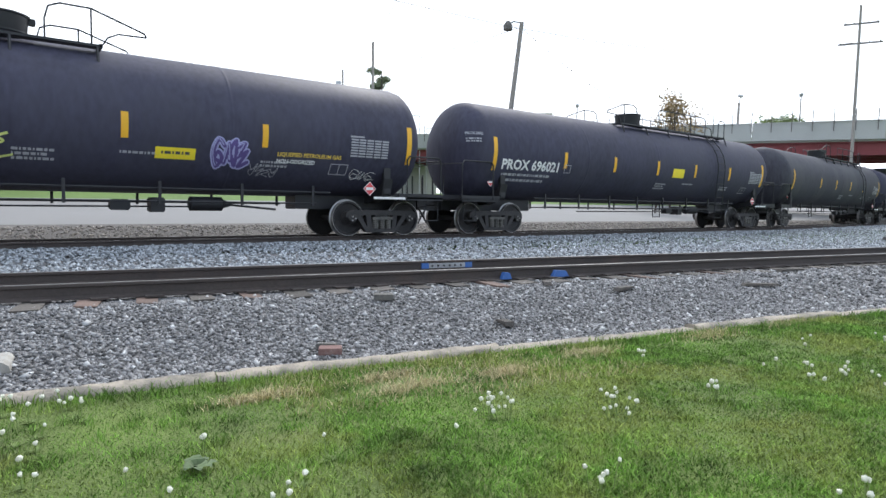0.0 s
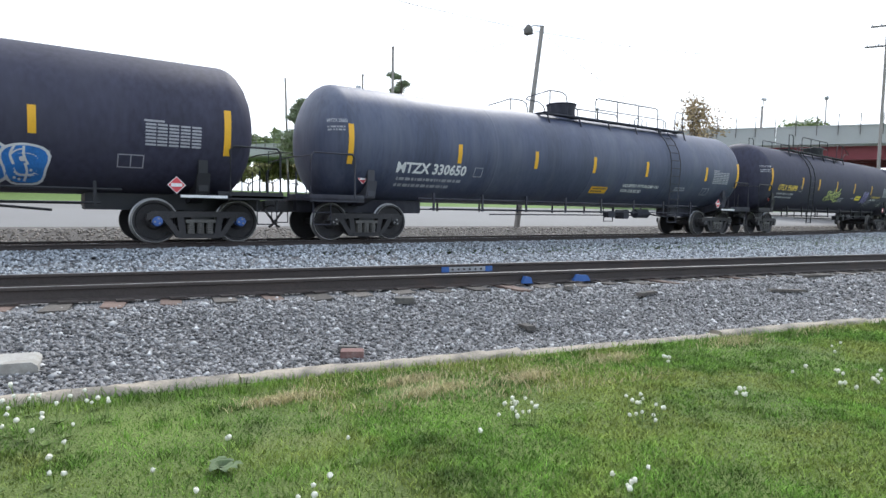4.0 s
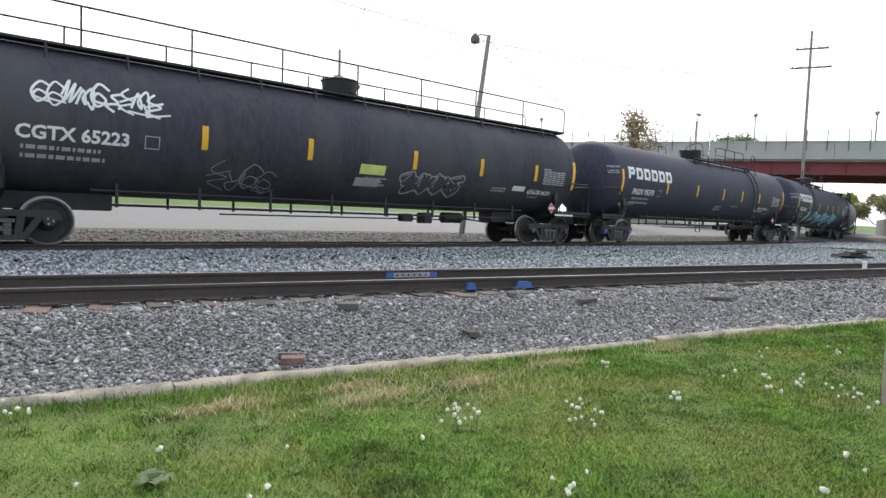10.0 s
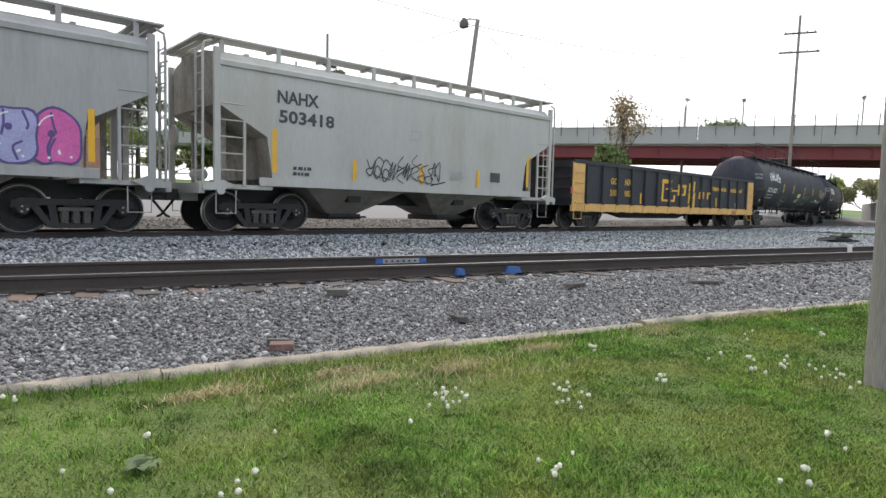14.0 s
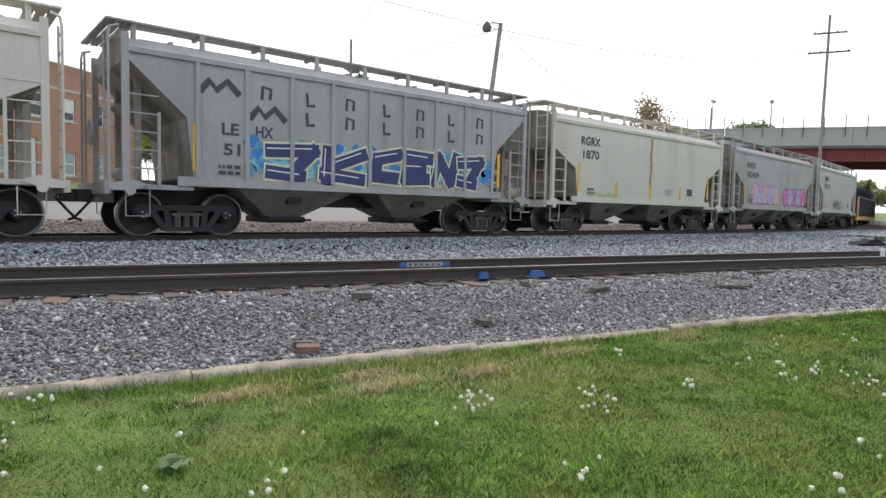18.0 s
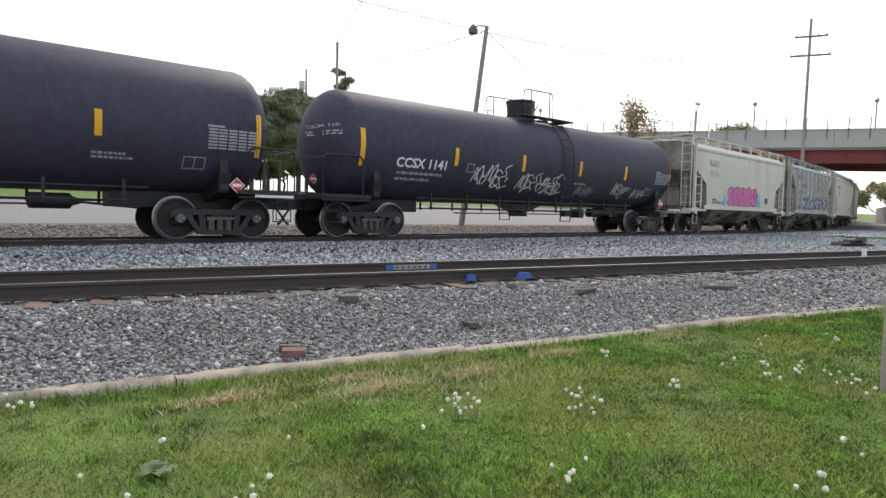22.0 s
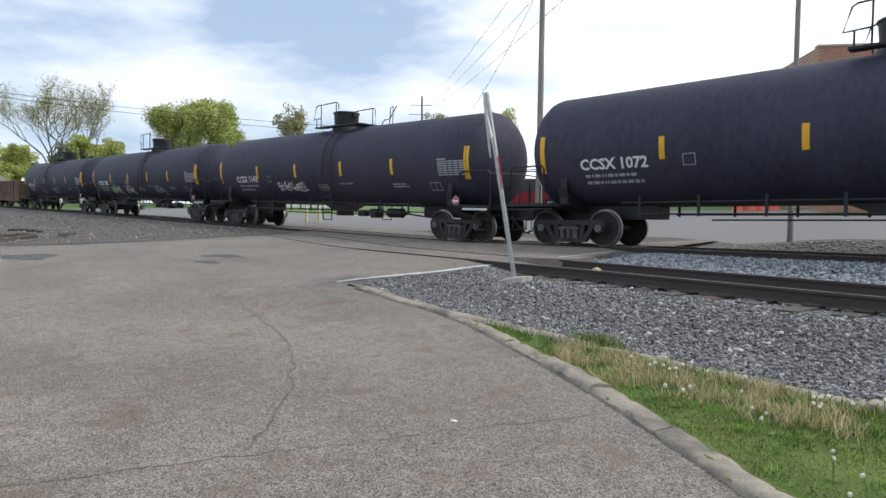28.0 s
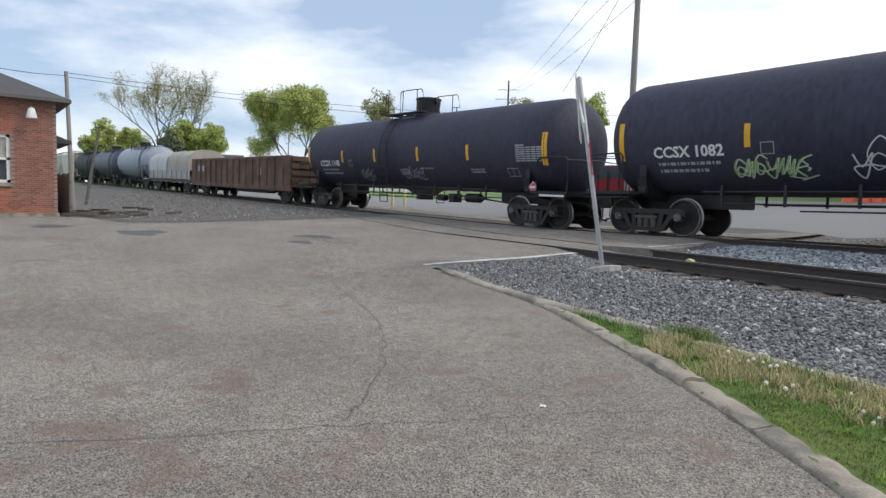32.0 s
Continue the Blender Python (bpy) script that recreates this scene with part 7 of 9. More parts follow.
def scatter(n, seed, u0, u1, v0, v1, small, big, power=3.0, sink=0.25, dense_near=True):
    r = np.random.RandomState(seed)
    u = u0 + (u1 - u0) * (r.rand(n) ** 1.4 if False else r.rand(n))
    v = v0 + (v1 - v0) * r.rand(n)
    s = small + (big - small) * r.rand(n) ** power
    x = u * math.cos(NEAR_A) - v * math.sin(NEAR_A)
    y = u * math.sin(NEAR_A) + v * math.cos(NEAR_A)
    z = np.array([land(a, b) for a, b in zip(x, y)]) + s * sink
    keep = x > np.interp(y, EDGE_Y, EDGE_X) + 0.08 + 0.1 * r.rand(n)
    return np.stack([x, y, z], -1)[keep], s[keep]


p, sz = scatter(125000, 1, -10.5, 9, KERB_V + 0.12, 7.32, 0.005, 0.025, 2.6)
stones("gravel", p, sz, STONE_GREY, "grey crushed stone beside the siding", 2)
p, sz = scatter(24000, 3, 9, 34, KERB_V + 0.12, 7.32, 0.014, 0.042)
stones("gravel", p, sz, STONE_GREY, "grey crushed stone further along the siding", 4)
p, sz = scatter(7000, 15, -9.5, 22, 7.25, 7.85, 0.009, 0.022, 2.0, -0.1)
stones("gravel", p, sz, STONE_GREY, "small stone among the tie ends", 16)
STONE_PALE = shade("pale_stone", (0.46, 0.455, 0.445), 0.85, var=0.15, scale=14, fine=80, bump=0.2, island=0.35)
p, sz = scatter(2600, 5, -9.5, 14, KERB_V + 0.12, 7.6, 0.008, 0.036, 2.6, 0.3)
stones("gravel", p, sz, STONE_PALE, "scattered pale stones among the gravel", 6)
p, sz = scatter(6000, 7, -8, 26, NEAR_V - 0.7, NEAR_V + 0.7, 0.015, 0.04)
stones("gravel", p, sz, STONE_GREY, "stone between the rails of the siding", 8)
r_ = np.random.RandomState(9)
n_ = 46000
bx, bo = -7.9 + 46 * r_.rand(n_) ** 1.15, r_.rand(n_)
near_edge = (NEAR_V + 0.95 - bx * -math.sin(NEAR_A)) / math.cos(NEAR_A)
by = near_edge + (TRAIN_Y - 0.9 - near_edge) * bo
bz = 0.03 + 0.12 * np.clip((by - 11) / 3, 0, 1)
ok = (by < TRAIN_Y - 0.9) & (bx > -7.3 + 0.3 * r_.rand(n_))
sz = 0.016 + 0.026 * r_.rand(n_)
stones("ballast", np.stack([bx, by, bz + 0.02], -1)[ok], sz[ok], STONE_BLUE, "fresh blue-grey ballast between the tracks", 10)
n_ = 14000
s9, o9 = 38 + 70 * r_.rand(n_) ** 1.5, -2.9 - 6 * r_.rand(n_) ** 1.6
pp = np.array([beside(a, b) for a, b in zip(s9, o9 + 1.9)])
stones("ballast", np.c_[pp, np.full(n_, 0.14)], 0.03 + 0.05 * r_.rand(n_), STONE_BLUE, "ballast shoulder along the bend", 11)
n_ = 7000
sx, so = -7.5 + 50 * r_.rand(n_), r_.rand(n_)
stones("ballast", np.stack([sx, TRAIN_Y - 0.72 + 1.44 * so, np.full(n_, 0.13)], -1), 0.02 + 0.025 * r_.rand(n_), STONE_BLUE, "ballast between the rails of the main track", 12)
n_ = 24000
sx, so = -7.5 + 60 * r_.rand(n_), r_.rand(n_)
dx = np.stack([sx, 16.6 + 3.2 * so ** 1.3, np.zeros(n_)], -1)
dx[:, 2] = [max(0.1 if b < 17.6 else -1, land(a, b) + 0.015) for a, b in dx[:, :2]]
STONE_TAN = shade("old_stone", (0.25, 0.225, 0.2), 0.9, var=0.2, scale=14, fine=80, bump=0.2, island=0.5)
stones("gravel", dx, 0.02 + 0.04 * r_.rand(n_) ** 2, STONE_TAN, "old brownish stone beyond the track", 13)
n_ = 5000
sx, so = -55 + 33 * r_.rand(n_), r_.rand(n_)
dx = np.stack([sx, 4.5 + 9 * so, np.zeros(n_)], -1)
dx[:, 2] = [land(a, b) + 0.025 for a, b in dx[:, :2]]
stones("gravel", dx, 0.012 + 0.05 * r_.rand(n_) ** 3, STONE_TAN, "loose stone in the depot yard", 14)

# ---------------------------------------------------------------- small things on the gravel
def lying_brick(x, y, z, turn, tilt, mat, label, name="brick", size=(0.2, 0.095, 0.06)):
    m = Mesh().box(-size[0] / 2, size[0] / 2, -size[1] / 2, size[1] / 2, -size[2] / 2, size[2] / 2, cut=0.008)
    return tagged(part(name, m, mat, at=pose(x, y, z, tilt, 0, turn)), label, "brick")


lying_brick(2.5, 4.86, land(2.5, 4.86) + 0.045, -30, 6, BRICK_WORN, "worn red brick lying on the gravel")
lying_brick(2.55, 5.03, land(2.55, 5.03) + 0.04, -40, -4, GRIME, "dark half brick behind the red brick", size=(0.17, 0.09, 0.05))
lying_brick(3.84, 6.16, land(3.84, 6.16) + 0.05, -30, 3, GRIME, "dark stone block on the gravel", "stone_block", (0.22, 0.12, 0.07))
slab = Mesh().prism([(-0.47, 0.0), (-0.45, 0.13), (-0.41, 0.16), (0.41, 0.16), (0.45, 0.13), (0.47, 0.0)], -0.2, 0.2)
tagged(part("concrete_slab", slab, SLABC, at=pose(-0.2, 5.88, land(-0.2, 5.88) - 0.085, 0, 1.0, -8)), "pale concrete slab lying on the gravel", "slab")
rng = random.Random(21)
for x, y, l, a in ((7.2, 5.3, 0.5, 12), (9.6, 4.6, 0.6, -30), (6.4, 6.0, 0.35, 50), (11.5, 5.0, 0.7, -8), (4.6, 4.9, 0.3, 70)):
    m = Mesh().prism([(-l / 2, 0), (l / 2, 0.01), (l / 2 - 0.05, 0.035), (-l / 2 + 0.03, 0.045)], -0.05, 0.05)
    tagged(part("wood_scrap", m, TIE, at=pose(x, y, land(x, y) + 0.02, 0, 0, a)), "splintered grey scrap of tie wood", "wood scrap")
m = Mesh().prism([(-0.022, 0), (0.02, 0.003), (0.01, 0.008), (-0.015, 0.007)], -0.016, 0.016)
tagged(part("litter", m, WHITEPAINT, at=pose(-2.75, 2.85, land(-2.75, 2.85) + 0.003, 0, 0, 30)), "scrap of white litter on the asphalt", "litter")

# ---------------------------------------------------------------- grass
def blades(name, x, y, z, h, w, mat, label, seed, bend=0.5):
    """Single blades, each a bent tapering strip."""
    r = np.random.RandomState(seed)
    n = len(x)
    a = r.uniform(0, 6.28, n)
    dx, dy = np.cos(a), np.sin(a)
    lean = h * r.uniform(0.1, bend, n)
    la = r.uniform(0, 6.28, n)
    lx, ly = np.cos(la) * lean, np.sin(la) * lean
    p = np.stack([x, y, z], -1)
    side = np.stack([dx * w, dy * w, 0 * w], -1)
    mid = p + np.stack([lx * 0.35, ly * 0.35, h * 0.6], -1)
    tip = p + np.stack([lx, ly, h], -1)
    v = np.stack([p - side, p + side, mid + side * 0.7, mid - side * 0.7, tip, ], 1)
    f4 = np.array([(0, 1, 2), (0, 2, 3), (3, 2, 4)])
    f = (f4[None] + 5 * np.arange(n)[:, None, None]).reshape(-1, 3)
    return tagged(part(name, cloud_mesh(name, v.reshape(-1, 3), f, [mat]), []), label, "grass", kind="stuff")


r_ = np.random.RandomState(31)


def lawn_points(n, u0, u1, v0, v1):
    u, v = u0 + (u1 - u0) * r_.rand(n), v0 + (v1 - v0) * r_.rand(n)
    x, y = u * math.cos(NEAR_A) - v * math.sin(NEAR_A), u * math.sin(NEAR_A) + v * math.cos(NEAR_A)
    ok = (x > np.interp(y, EDGE_Y, EDGE_X) + 0.1 + 0.06 * (y > 2.5)) & (v < KERB_V - 0.08)
    x, y = x[ok], y[ok]
    bare = (((x - 2.4) / 0.55) ** 2 + ((y - 3.62) / 0.2) ** 2) * (0.7 + 0.6 * np.sin(x * 9) * np.sin(y * 17 + x * 5)) < r_.uniform(0.0, 1.2, len(x))
    return x[~bare], y[~bare]


def patchy(x, y):
    return 0.5 + 0.5 * np.sin(x * 2.1 + 1.3 * np.sin(y * 1.7)) * np.sin(y * 2.6 + np.sin(x * 1.1))


for n, u0, u1, v0, v1, h, w, seed in ((190000, -5.8, 4.5, 0.6, 4.7, 0.025, 0.0026, 1), (130000, 1.0, 9.0, 0.6, 4.7, 0.028, 0.0036, 2), (60000, 6.0, 26, 0.2, 4.7, 0.036, 0.006, 3)):
    x, y = lawn_points(n, u0, u1, v0, v1)
    z = np.array([land(a, b) for a, b in zip(x, y)]) + 0.026
    hh = h * (0.45 + 0.8 * patchy(x, y)) * r_.uniform(0.6, 1.3, len(x))
    blades("lawn_grass", x, y, z, hh, np.full(len(x), w), BLADE, "short green lawn grass", seed, 1.7)
cx_, cy_ = lawn_points(900, -5.5, 9, 0.6, 4.6)
x, y = np.repeat(cx_, 45) + r_.normal(0, 0.05, 45 * len(cx_)), np.repeat(cy_, 45) + r_.normal(0, 0.05, 45 * len(cx_))
ok_ = x > np.interp(y, EDGE_Y, EDGE_X) + 0.12
x, y = x[ok_], y[ok_]
z = np.array([land(a, b) for a, b in zip(x, y)]) + 0.026
blades("lawn_grass", x, y, z, 0.042 * r_.uniform(0.5, 1.3, len(x)), np.full(len(x), 0.003), BLADE, "small tufts in the lawn", 9, 1.6)
x, y = lawn_points(9000, -6.5, 14, 4.35, 4.75)
z = np.array([land(a, b) for a, b in zip(x, y)]) + 0.03
blades("lawn_grass", x, y, z, 0.075 * r_.uniform(0.5, 1.2, len(x)), np.full(len(x), 0.003), BLADE, "longer grass along the kerb", 5, 0.9)
x, y = lawn_points(2600, 0.8, 3.6, 3.6, 4.65)
z = np.array([land(a, b) for a, b in zip(x, y)]) + 0.03
blades("dry_grass", x, y, z, 0.05 * r_.uniform(0.4, 1.2, len(x)), np.full(len(x), 0.003), DRY, "dry grass round a bare patch", 6, 1.2)
n_ = 1500
cx_, cy_ = np.repeat(r_.uniform(-3.5, -0.9, 135), 34), np.repeat(r_.uniform(0, 1.5, 135) ** 1.3, 34)
x = cx_ + r_.normal(0, 0.05, len(cx_))
y = (KERB_V - 0.2 + x * math.sin(NEAR_A)) / math.cos(NEAR_A) - cy_ * 0.5 + r_.normal(0, 0.04, len(cx_))
ok_ = x > np.interp(y, EDGE_Y, EDGE_X) + 0.12
x, y = x[ok_], y[ok_]
z = np.array([land(a, b) for a, b in zip(x, y)]) + 0.02
blades("dry_grass", x, y, z, 0.105 * r_.uniform(0.5, 1.2, len(x)), np.full(len(x), 0.003), DRY, "tufts of tall dry grass by the kerb", 7, 1.2)
r3 = np.random.RandomState(12)
spots = ((2.5, 3.55, 0.2), (2.45, 3.85, 0.16), (3.3, 3.45, 0.16), (4.3, 3.5, 0.18), (6.0, 3.35, 0.25), (7.4, 3.2, 0.25), (1.5, 3.9, 0.14))
px_ = np.concatenate([r3.normal(a, c, 700) for a, b, c in spots])
py_ = np.concatenate([r3.normal(b, c * 0.35, 700) for a, b, c in spots])
blades("straw", px_, py_, np.array([land(a, b) for a, b in zip(px_, py_)]) + 0.025, 0.055 * r3.uniform(0.4, 1.2, len(px_)), np.full(len(px_), 0.0035), DRY, "pale dry straw lying in the lawn by the kerb", 9, 1.6)
DOCK = shade("dock_leaf", (0.075, 0.115, 0.04), 0.7, var=0.3, scale=8, fine=40, bump=0.1)
dock = thing("dock_plant", "broad-leaved dark weed in the lawn", "weed", pose(0.85, 2.97, land(0.85, 2.97) + 0.03))
rng = random.Random(4)
for k in range(16):
    a, l = rng.uniform(0, 6.28), rng.uniform(0.05, 0.11)
    m, c5, s5 = Mesh(), math.cos(a), math.sin(a)
    v5 = [(0.0, 0.0), (0.3, 0.02), (0.6, 0.026), (0.85, 0.015), (1.0, 0.0)]
    m.add([(c5 * l * p - s5 * q * w, s5 * l * p + c5 * q * w, 0.05 * math.sin(p * 2.2)) for p, q in v5 for w in (-1, 1)], [(2 * i, 2 * i + 1, 2 * i + 3, 2 * i + 2) for i in range(4)])
    part("leaf", m, DOCK, dock)
r2 = np.random.RandomState(5)
wx, wy = r2.normal(-3.3, 0.14, 500), r2.normal(5.5, 0.06, 500)
blades("weed", wx, wy, np.array([land(a, b) for a, b in zip(wx, wy)]) + 0.02, 0.12 * r2.uniform(0.4, 1.2, 500), np.full(500, 0.005), STEM, "dark weeds growing over the kerb", 8, 1.1)


def dandelion(x, y, heads, seed, label="dandelions gone to white seed in the lawn"):
    rng = random.Random(seed)
    d = thing("dandelion", label, "dandelion", pose(x, y, land(x, y) + 0.03), "dandelions in the lawn")
    for i in range(heads):
        a, r0 = rng.uniform(0, 6.28), rng.uniform(0.0, 0.07)
        h = rng.uniform(0.06, 0.16)
        top = (r0 * 1.6 * math.cos(a), r0 * 1.6 * math.sin(a), h)
        part("stalk", Mesh().tube([(r0 * math.cos(a), r0 * math.sin(a), -0.03), (r0 * 1.3 * math.cos(a), r0 * 1.3 * math.sin(a), h * 0.6), top], 0.003, 4), STEM, d)
        m = Mesh()
        rr = rng.uniform(0.009, 0.015)
        m.lathe([(-rr, 0.002), (-rr * 0.7, rr * 0.7), (0, rr), (rr * 0.7, rr * 0.75), (rr, 0.002)], "z", top, 8)
        m.v = [(p[0] + rng.uniform(-0.003, 0.003), p[1] + rng.uniform(-0.003, 0.003), p[2] + rng.uniform(-0.003, 0.003)) for p in m.v]
        part("seed_head", m, PUFF, d, smooth=60)
    m = Mesh()
    for i in range(7):
        a = rng.uniform(0, 6.28)
        l = rng.uniform(0.03, 0.07)
        c, s = math.cos(a), math.sin(a)
        m.add([(0, 0, 0.0), (c * l * 0.5 - s * 0.008, s * l * 0.5 + c * 0.008, 0.015), (c * l, s * l, 0.02), (c * l * 0.5 + s * 0.008, s * l * 0.5 - c * 0.008, 0.015)], [(0, 1, 2, 3)])
    part("leaves", m, STEM, d)
    return d


rng = random.Random(77)
for x, y, k in ((2.61, 2.86, 7), (2.7, 2.8, 4), (3.5, 2.6, 3), (3.32, 2.46, 3), (3.22, 2.36, 4), (4.17, 2.25, 4), (5.24, 2.05, 4), (5.5, 1.93, 5), (5.38, 1.6, 5), (5.2, 1.42, 3), (0.99, 3.3, 4), (0.69, 2.77, 3), (1.08, 2.53, 4), (1.03, 2.46, 3),
                (2.32, 1.77, 4), (1.5, 2.86, 1), (1.24, 2.66, 1), (0.55, 2.97, 3), (4.5, 3.1, 3), (5.17, 2.3, 2), (3.71, 1.05, 2), (3.13, 0.96, 3), (2.19, 2.71, 1), (6.4, 2.6, 2), (7.2, 2.2, 3)):
    dandelion(x * 0.945, y * 0.945, k + k // 2 if x > 1.6 else max(1, k - 2), rng.randint(0, 9999))
for i in range(64):
    u, v = rng.uniform(-3.4, -0.3), rng.uniform(2.6, 4.6)
    x, y = near(u, v)
    if x > np.interp(y, EDGE_Y, EDGE_X) + 0.2:
        dandelion(x, y, rng.choice((1, 1, 2, 3)), rng.randint(0, 9999))
for i in range(9):
    u, v = rng.uniform(7, 14), rng.uniform(0.8, 4.0)
    dandelion(*near(u, v), rng.choice((1, 2, 3)), rng.randint(0, 9999))


# ---------------------------------------------------------------- trees
def leaf_cloud(name, centres, radii, per, size, mat, parent, seed, flat=1.0, label="", slim=0.55):
    """Many small leaves round the given centres."""
    r = np.random.RandomState(seed)
    c = np.repeat(np.array(centres, float), per, 0)
    rad = np.repeat(np.array(radii, float), per)
    d = r.normal(size=c.shape)
    d /= np.linalg.norm(d, axis=1)[:, None]
    p = c + d * (rad * r.rand(len(c)) ** 0.45)[:, None] * np.array([1, 1, flat])
    n = len(p)
    a = r.normal(size=(n, 3))
    a /= np.linalg.norm(a, axis=1)[:, None]
    b = np.cross(a, r.normal(size=(n, 3)))
    b /= np.linalg.norm(b, axis=1)[:, None] + 1e-9
    s = (size * r.uniform(0.6, 1.4, n))[:, None]
    v = np.stack([p - a * s, p + b * s * slim, p + a * s, p - b * s * slim], 1).reshape(-1, 3)
    f = np.arange(4 * n).reshape(-1, 4)
    return part(name, cloud_mesh(name, v, f, [mat]), [], parent, label)


def tree(x, y, z, height, width, mat, label, seed, kind="round", leaf=0.16, per=90, trunk=0.35, fork=0.3, twigs=1.0, name="tree", deep=3, puff=1.0):
    rng = random.Random(seed)
    t = thing(name, label, "tree", pose(x, y, z))
    wood, tips = Mesh(), []
    r0 = 0.022 * height
    if kind == "pine":
        wood.tube([(0, 0, -0.3), (0.1, 0, height * 0.5), (0.0, 0.1, height * 0.98)], r0, 8, r1=0.04)
        n = int(15 * twigs) + 6
        for i in range(n):
            q = trunk + (1 - trunk) * (i / n)
            h = height * q
            a = rng.uniform(0, 6.28)
            l = width / 2 * (1.1 - 0.75 * (q - trunk) / (1 - trunk)) * rng.uniform(0.55, 1.15)
            end = (math.cos(a) * l, math.sin(a) * l, h + l * 0.12)
            wood.tube([(0, 0, h), (end[0] * 0.5, end[1] * 0.5, h + 0.02 * l), end], r0 * 0.28, 5, r1=0.02)
            for k in range(4):
                u = 0.35 + 0.22 * k
                tips.append((end[0] * u + rng.uniform(-0.3, 0.3), end[1] * u + rng.uniform(-0.3, 0.3), h + l * 0.12 * u + rng.uniform(0, 0.3), 0.34 * l * rng.uniform(0.7, 1.2) + 0.25))
        flat = 0.45
    else:
        wood.tube([(0, 0, -0.3), (rng.uniform(-0.1, 0.1), 0, height * fork * 0.6), (rng.uniform(-0.2, 0.2), rng.uniform(-0.2, 0.2), height * fork)], r0, 9, r1=r0 * 0.75)

        def grow(p, d, l, r, depth):
            q = [p]
            for k in range(3):
                d = (d + Vector((rng.uniform(-0.25, 0.25), rng.uniform(-0.25, 0.25), rng.uniform(-0.08, 0.22)))).normalized()
                q.append(q[-1] + d * l / 3)
            wood.tube([tuple(v) for v in q], r, 6 if depth < 2 else 4, r1=r * 0.5, caps=False)
            if depth >= deep:
                tips.append((*q[-1], l * 0.5 + 0.25))
                return
            if depth >= 2:
                tips.append((*q[2], l * 0.4 + 0.2))
            for k in range(rng.choice((2, 3, 3))):
                s = Vector((rng.uniform(-1, 1), rng.uniform(-1, 1), rng.uniform(-0.2, 0.7))).normalized()
                grow(q[-1] if k else q[2], (d + s * 0.9).normalized(), l * rng.uniform(0.6, 0.8), r * 0.6, depth + 1)

        for k in range(5):
            a = 6.28 * k / 5 + rng.uniform(-0.4, 0.4)
            out = width / height
            grow(Vector((0, 0, height * fork * rng.uniform(0.75, 1.0))), Vector((math.cos(a) * out, math.sin(a) * out, rng.uniform(0.8, 1.3))).normalized(), height * 0.3, r0 * 0.5, 0)
        hi = max(p[2] + p[3] for p in tips)
        wide = max(math.hypot(p[0], p[1]) + p[3] for p in tips)
        kz, kx = height / hi, width / 2 / wide
        wood.v = [(v[0] * kx, v[1] * kx, v[2] * kz if v[2] > 0 else v[2]) for v in wood.v]
        tips = [(p[0] * kx, p[1] * kx, p[2] * kz, p[3] * (kx + kz) / 2) for p in tips]
        flat = 0.8
    part("trunk", wood, BARK, t, smooth=60)
    leaf_cloud("crown", [p[:3] for p in tips], [p[3] * puff for p in tips], per, leaf * (2.0 if kind == "pine" else 1.0), mat, t, seed, flat, "", 0.13 if kind == "pine" else 0.55)
    return t


def tree_at(yaw, d, top, width, mat, label, seed, **k):
    x, y = polar(yaw, d)
    z = land(x, y)
    return tree(x, y, z, 1.0 + d * math.tan(radians(top)) - z, width, mat, label, seed, **k)


tree_at(-57.0, 48, 11.3, 4.4, LEAF_RUST, "slender tree with rusty new leaves near the bridge", 1, leaf=0.1, per=13, fork=0.4, puff=1.4)
tree_at(-55.8, 47, 6.3, 3.6, LEAF_BUSH, "dense green bush below the slender tree", 2, leaf=0.12, per=120, fork=0.12, name="bush")
tree_at(-65.8, 118, 7.9, 17, LEAF_BUSH, "broad green tree behind the road bridge", 3, leaf=0.22, per=110, fork=0.2, puff=1.4)
tree_at(-27.3, 62, 10.1, 12, LEAF_PINE, "spreading dark pine across the road", 4, puff=1.1, kind="pine", leaf=0.12, per=312, trunk=0.3, twigs=1.2, name="pine_tree")
tree_at(-31.4, 66, 12.6, 5.4, LEAF_PINE, "tall ragged pine with bare stretches", 5, kind="pine", leaf=0.11, per=208, trunk=0.35, twigs=0.4, name="pine_tree")
tree_at(-24.6, 58, 9.2, 7, LEAF_PINE, "dark pine with several trunks", 6, kind="pine", leaf=0.11, per=286, trunk=0.35, name="pine_tree")
tree_at(-15.2, 68, 11.4, 11, LEAF_PINE, "grey-green pine beside the brick building", 7, kind="pine", leaf=0.11, per=234, trunk=0.2, name="pine_tree")
tree_at(-12.2, 72, 11.2, 11, LEAF_PINE, "dark pine behind the brick building", 8, kind="pine", leaf=0.11, per=234, trunk=0.2, name="pine_tree")
tree_at(-13.9, 60, 8.4, 2.6, LEAF_SPRING, "bright green shrub by the brick building", 9, leaf=0.12, per=120, fork=0.1, name="bush")
tree_at(-19.5, 95, 7.6, 9, LEAF_BUSH, "far rounded tree with dark green leaves", 10, leaf=0.25, per=70)
tree_at(75.2, 112, 11.3, 22, LEAF_BUD, "large tree with bare branches and first buds", 11, leaf=0.085, per=22, fork=0.12, deep=5, puff=1.25)
tree_at(64.8, 82, 10.3, 13.5, LEAF_SPRING, "full spring-green tree beyond the tracks", 29, leaf=0.095, per=110, fork=0.16, deep=5, puff=1.8)
tree_at(57.7, 140, 10.2, 9.5, LEAF_BUD, "far tall tree with leaves in bud", 13, leaf=0.25, per=30)
tree_at(73.2, 98, 6.6, 11, LEAF_SPRING, "yellow-green bush by the line", 14, leaf=0.14, per=260, fork=0.1, name="bush")
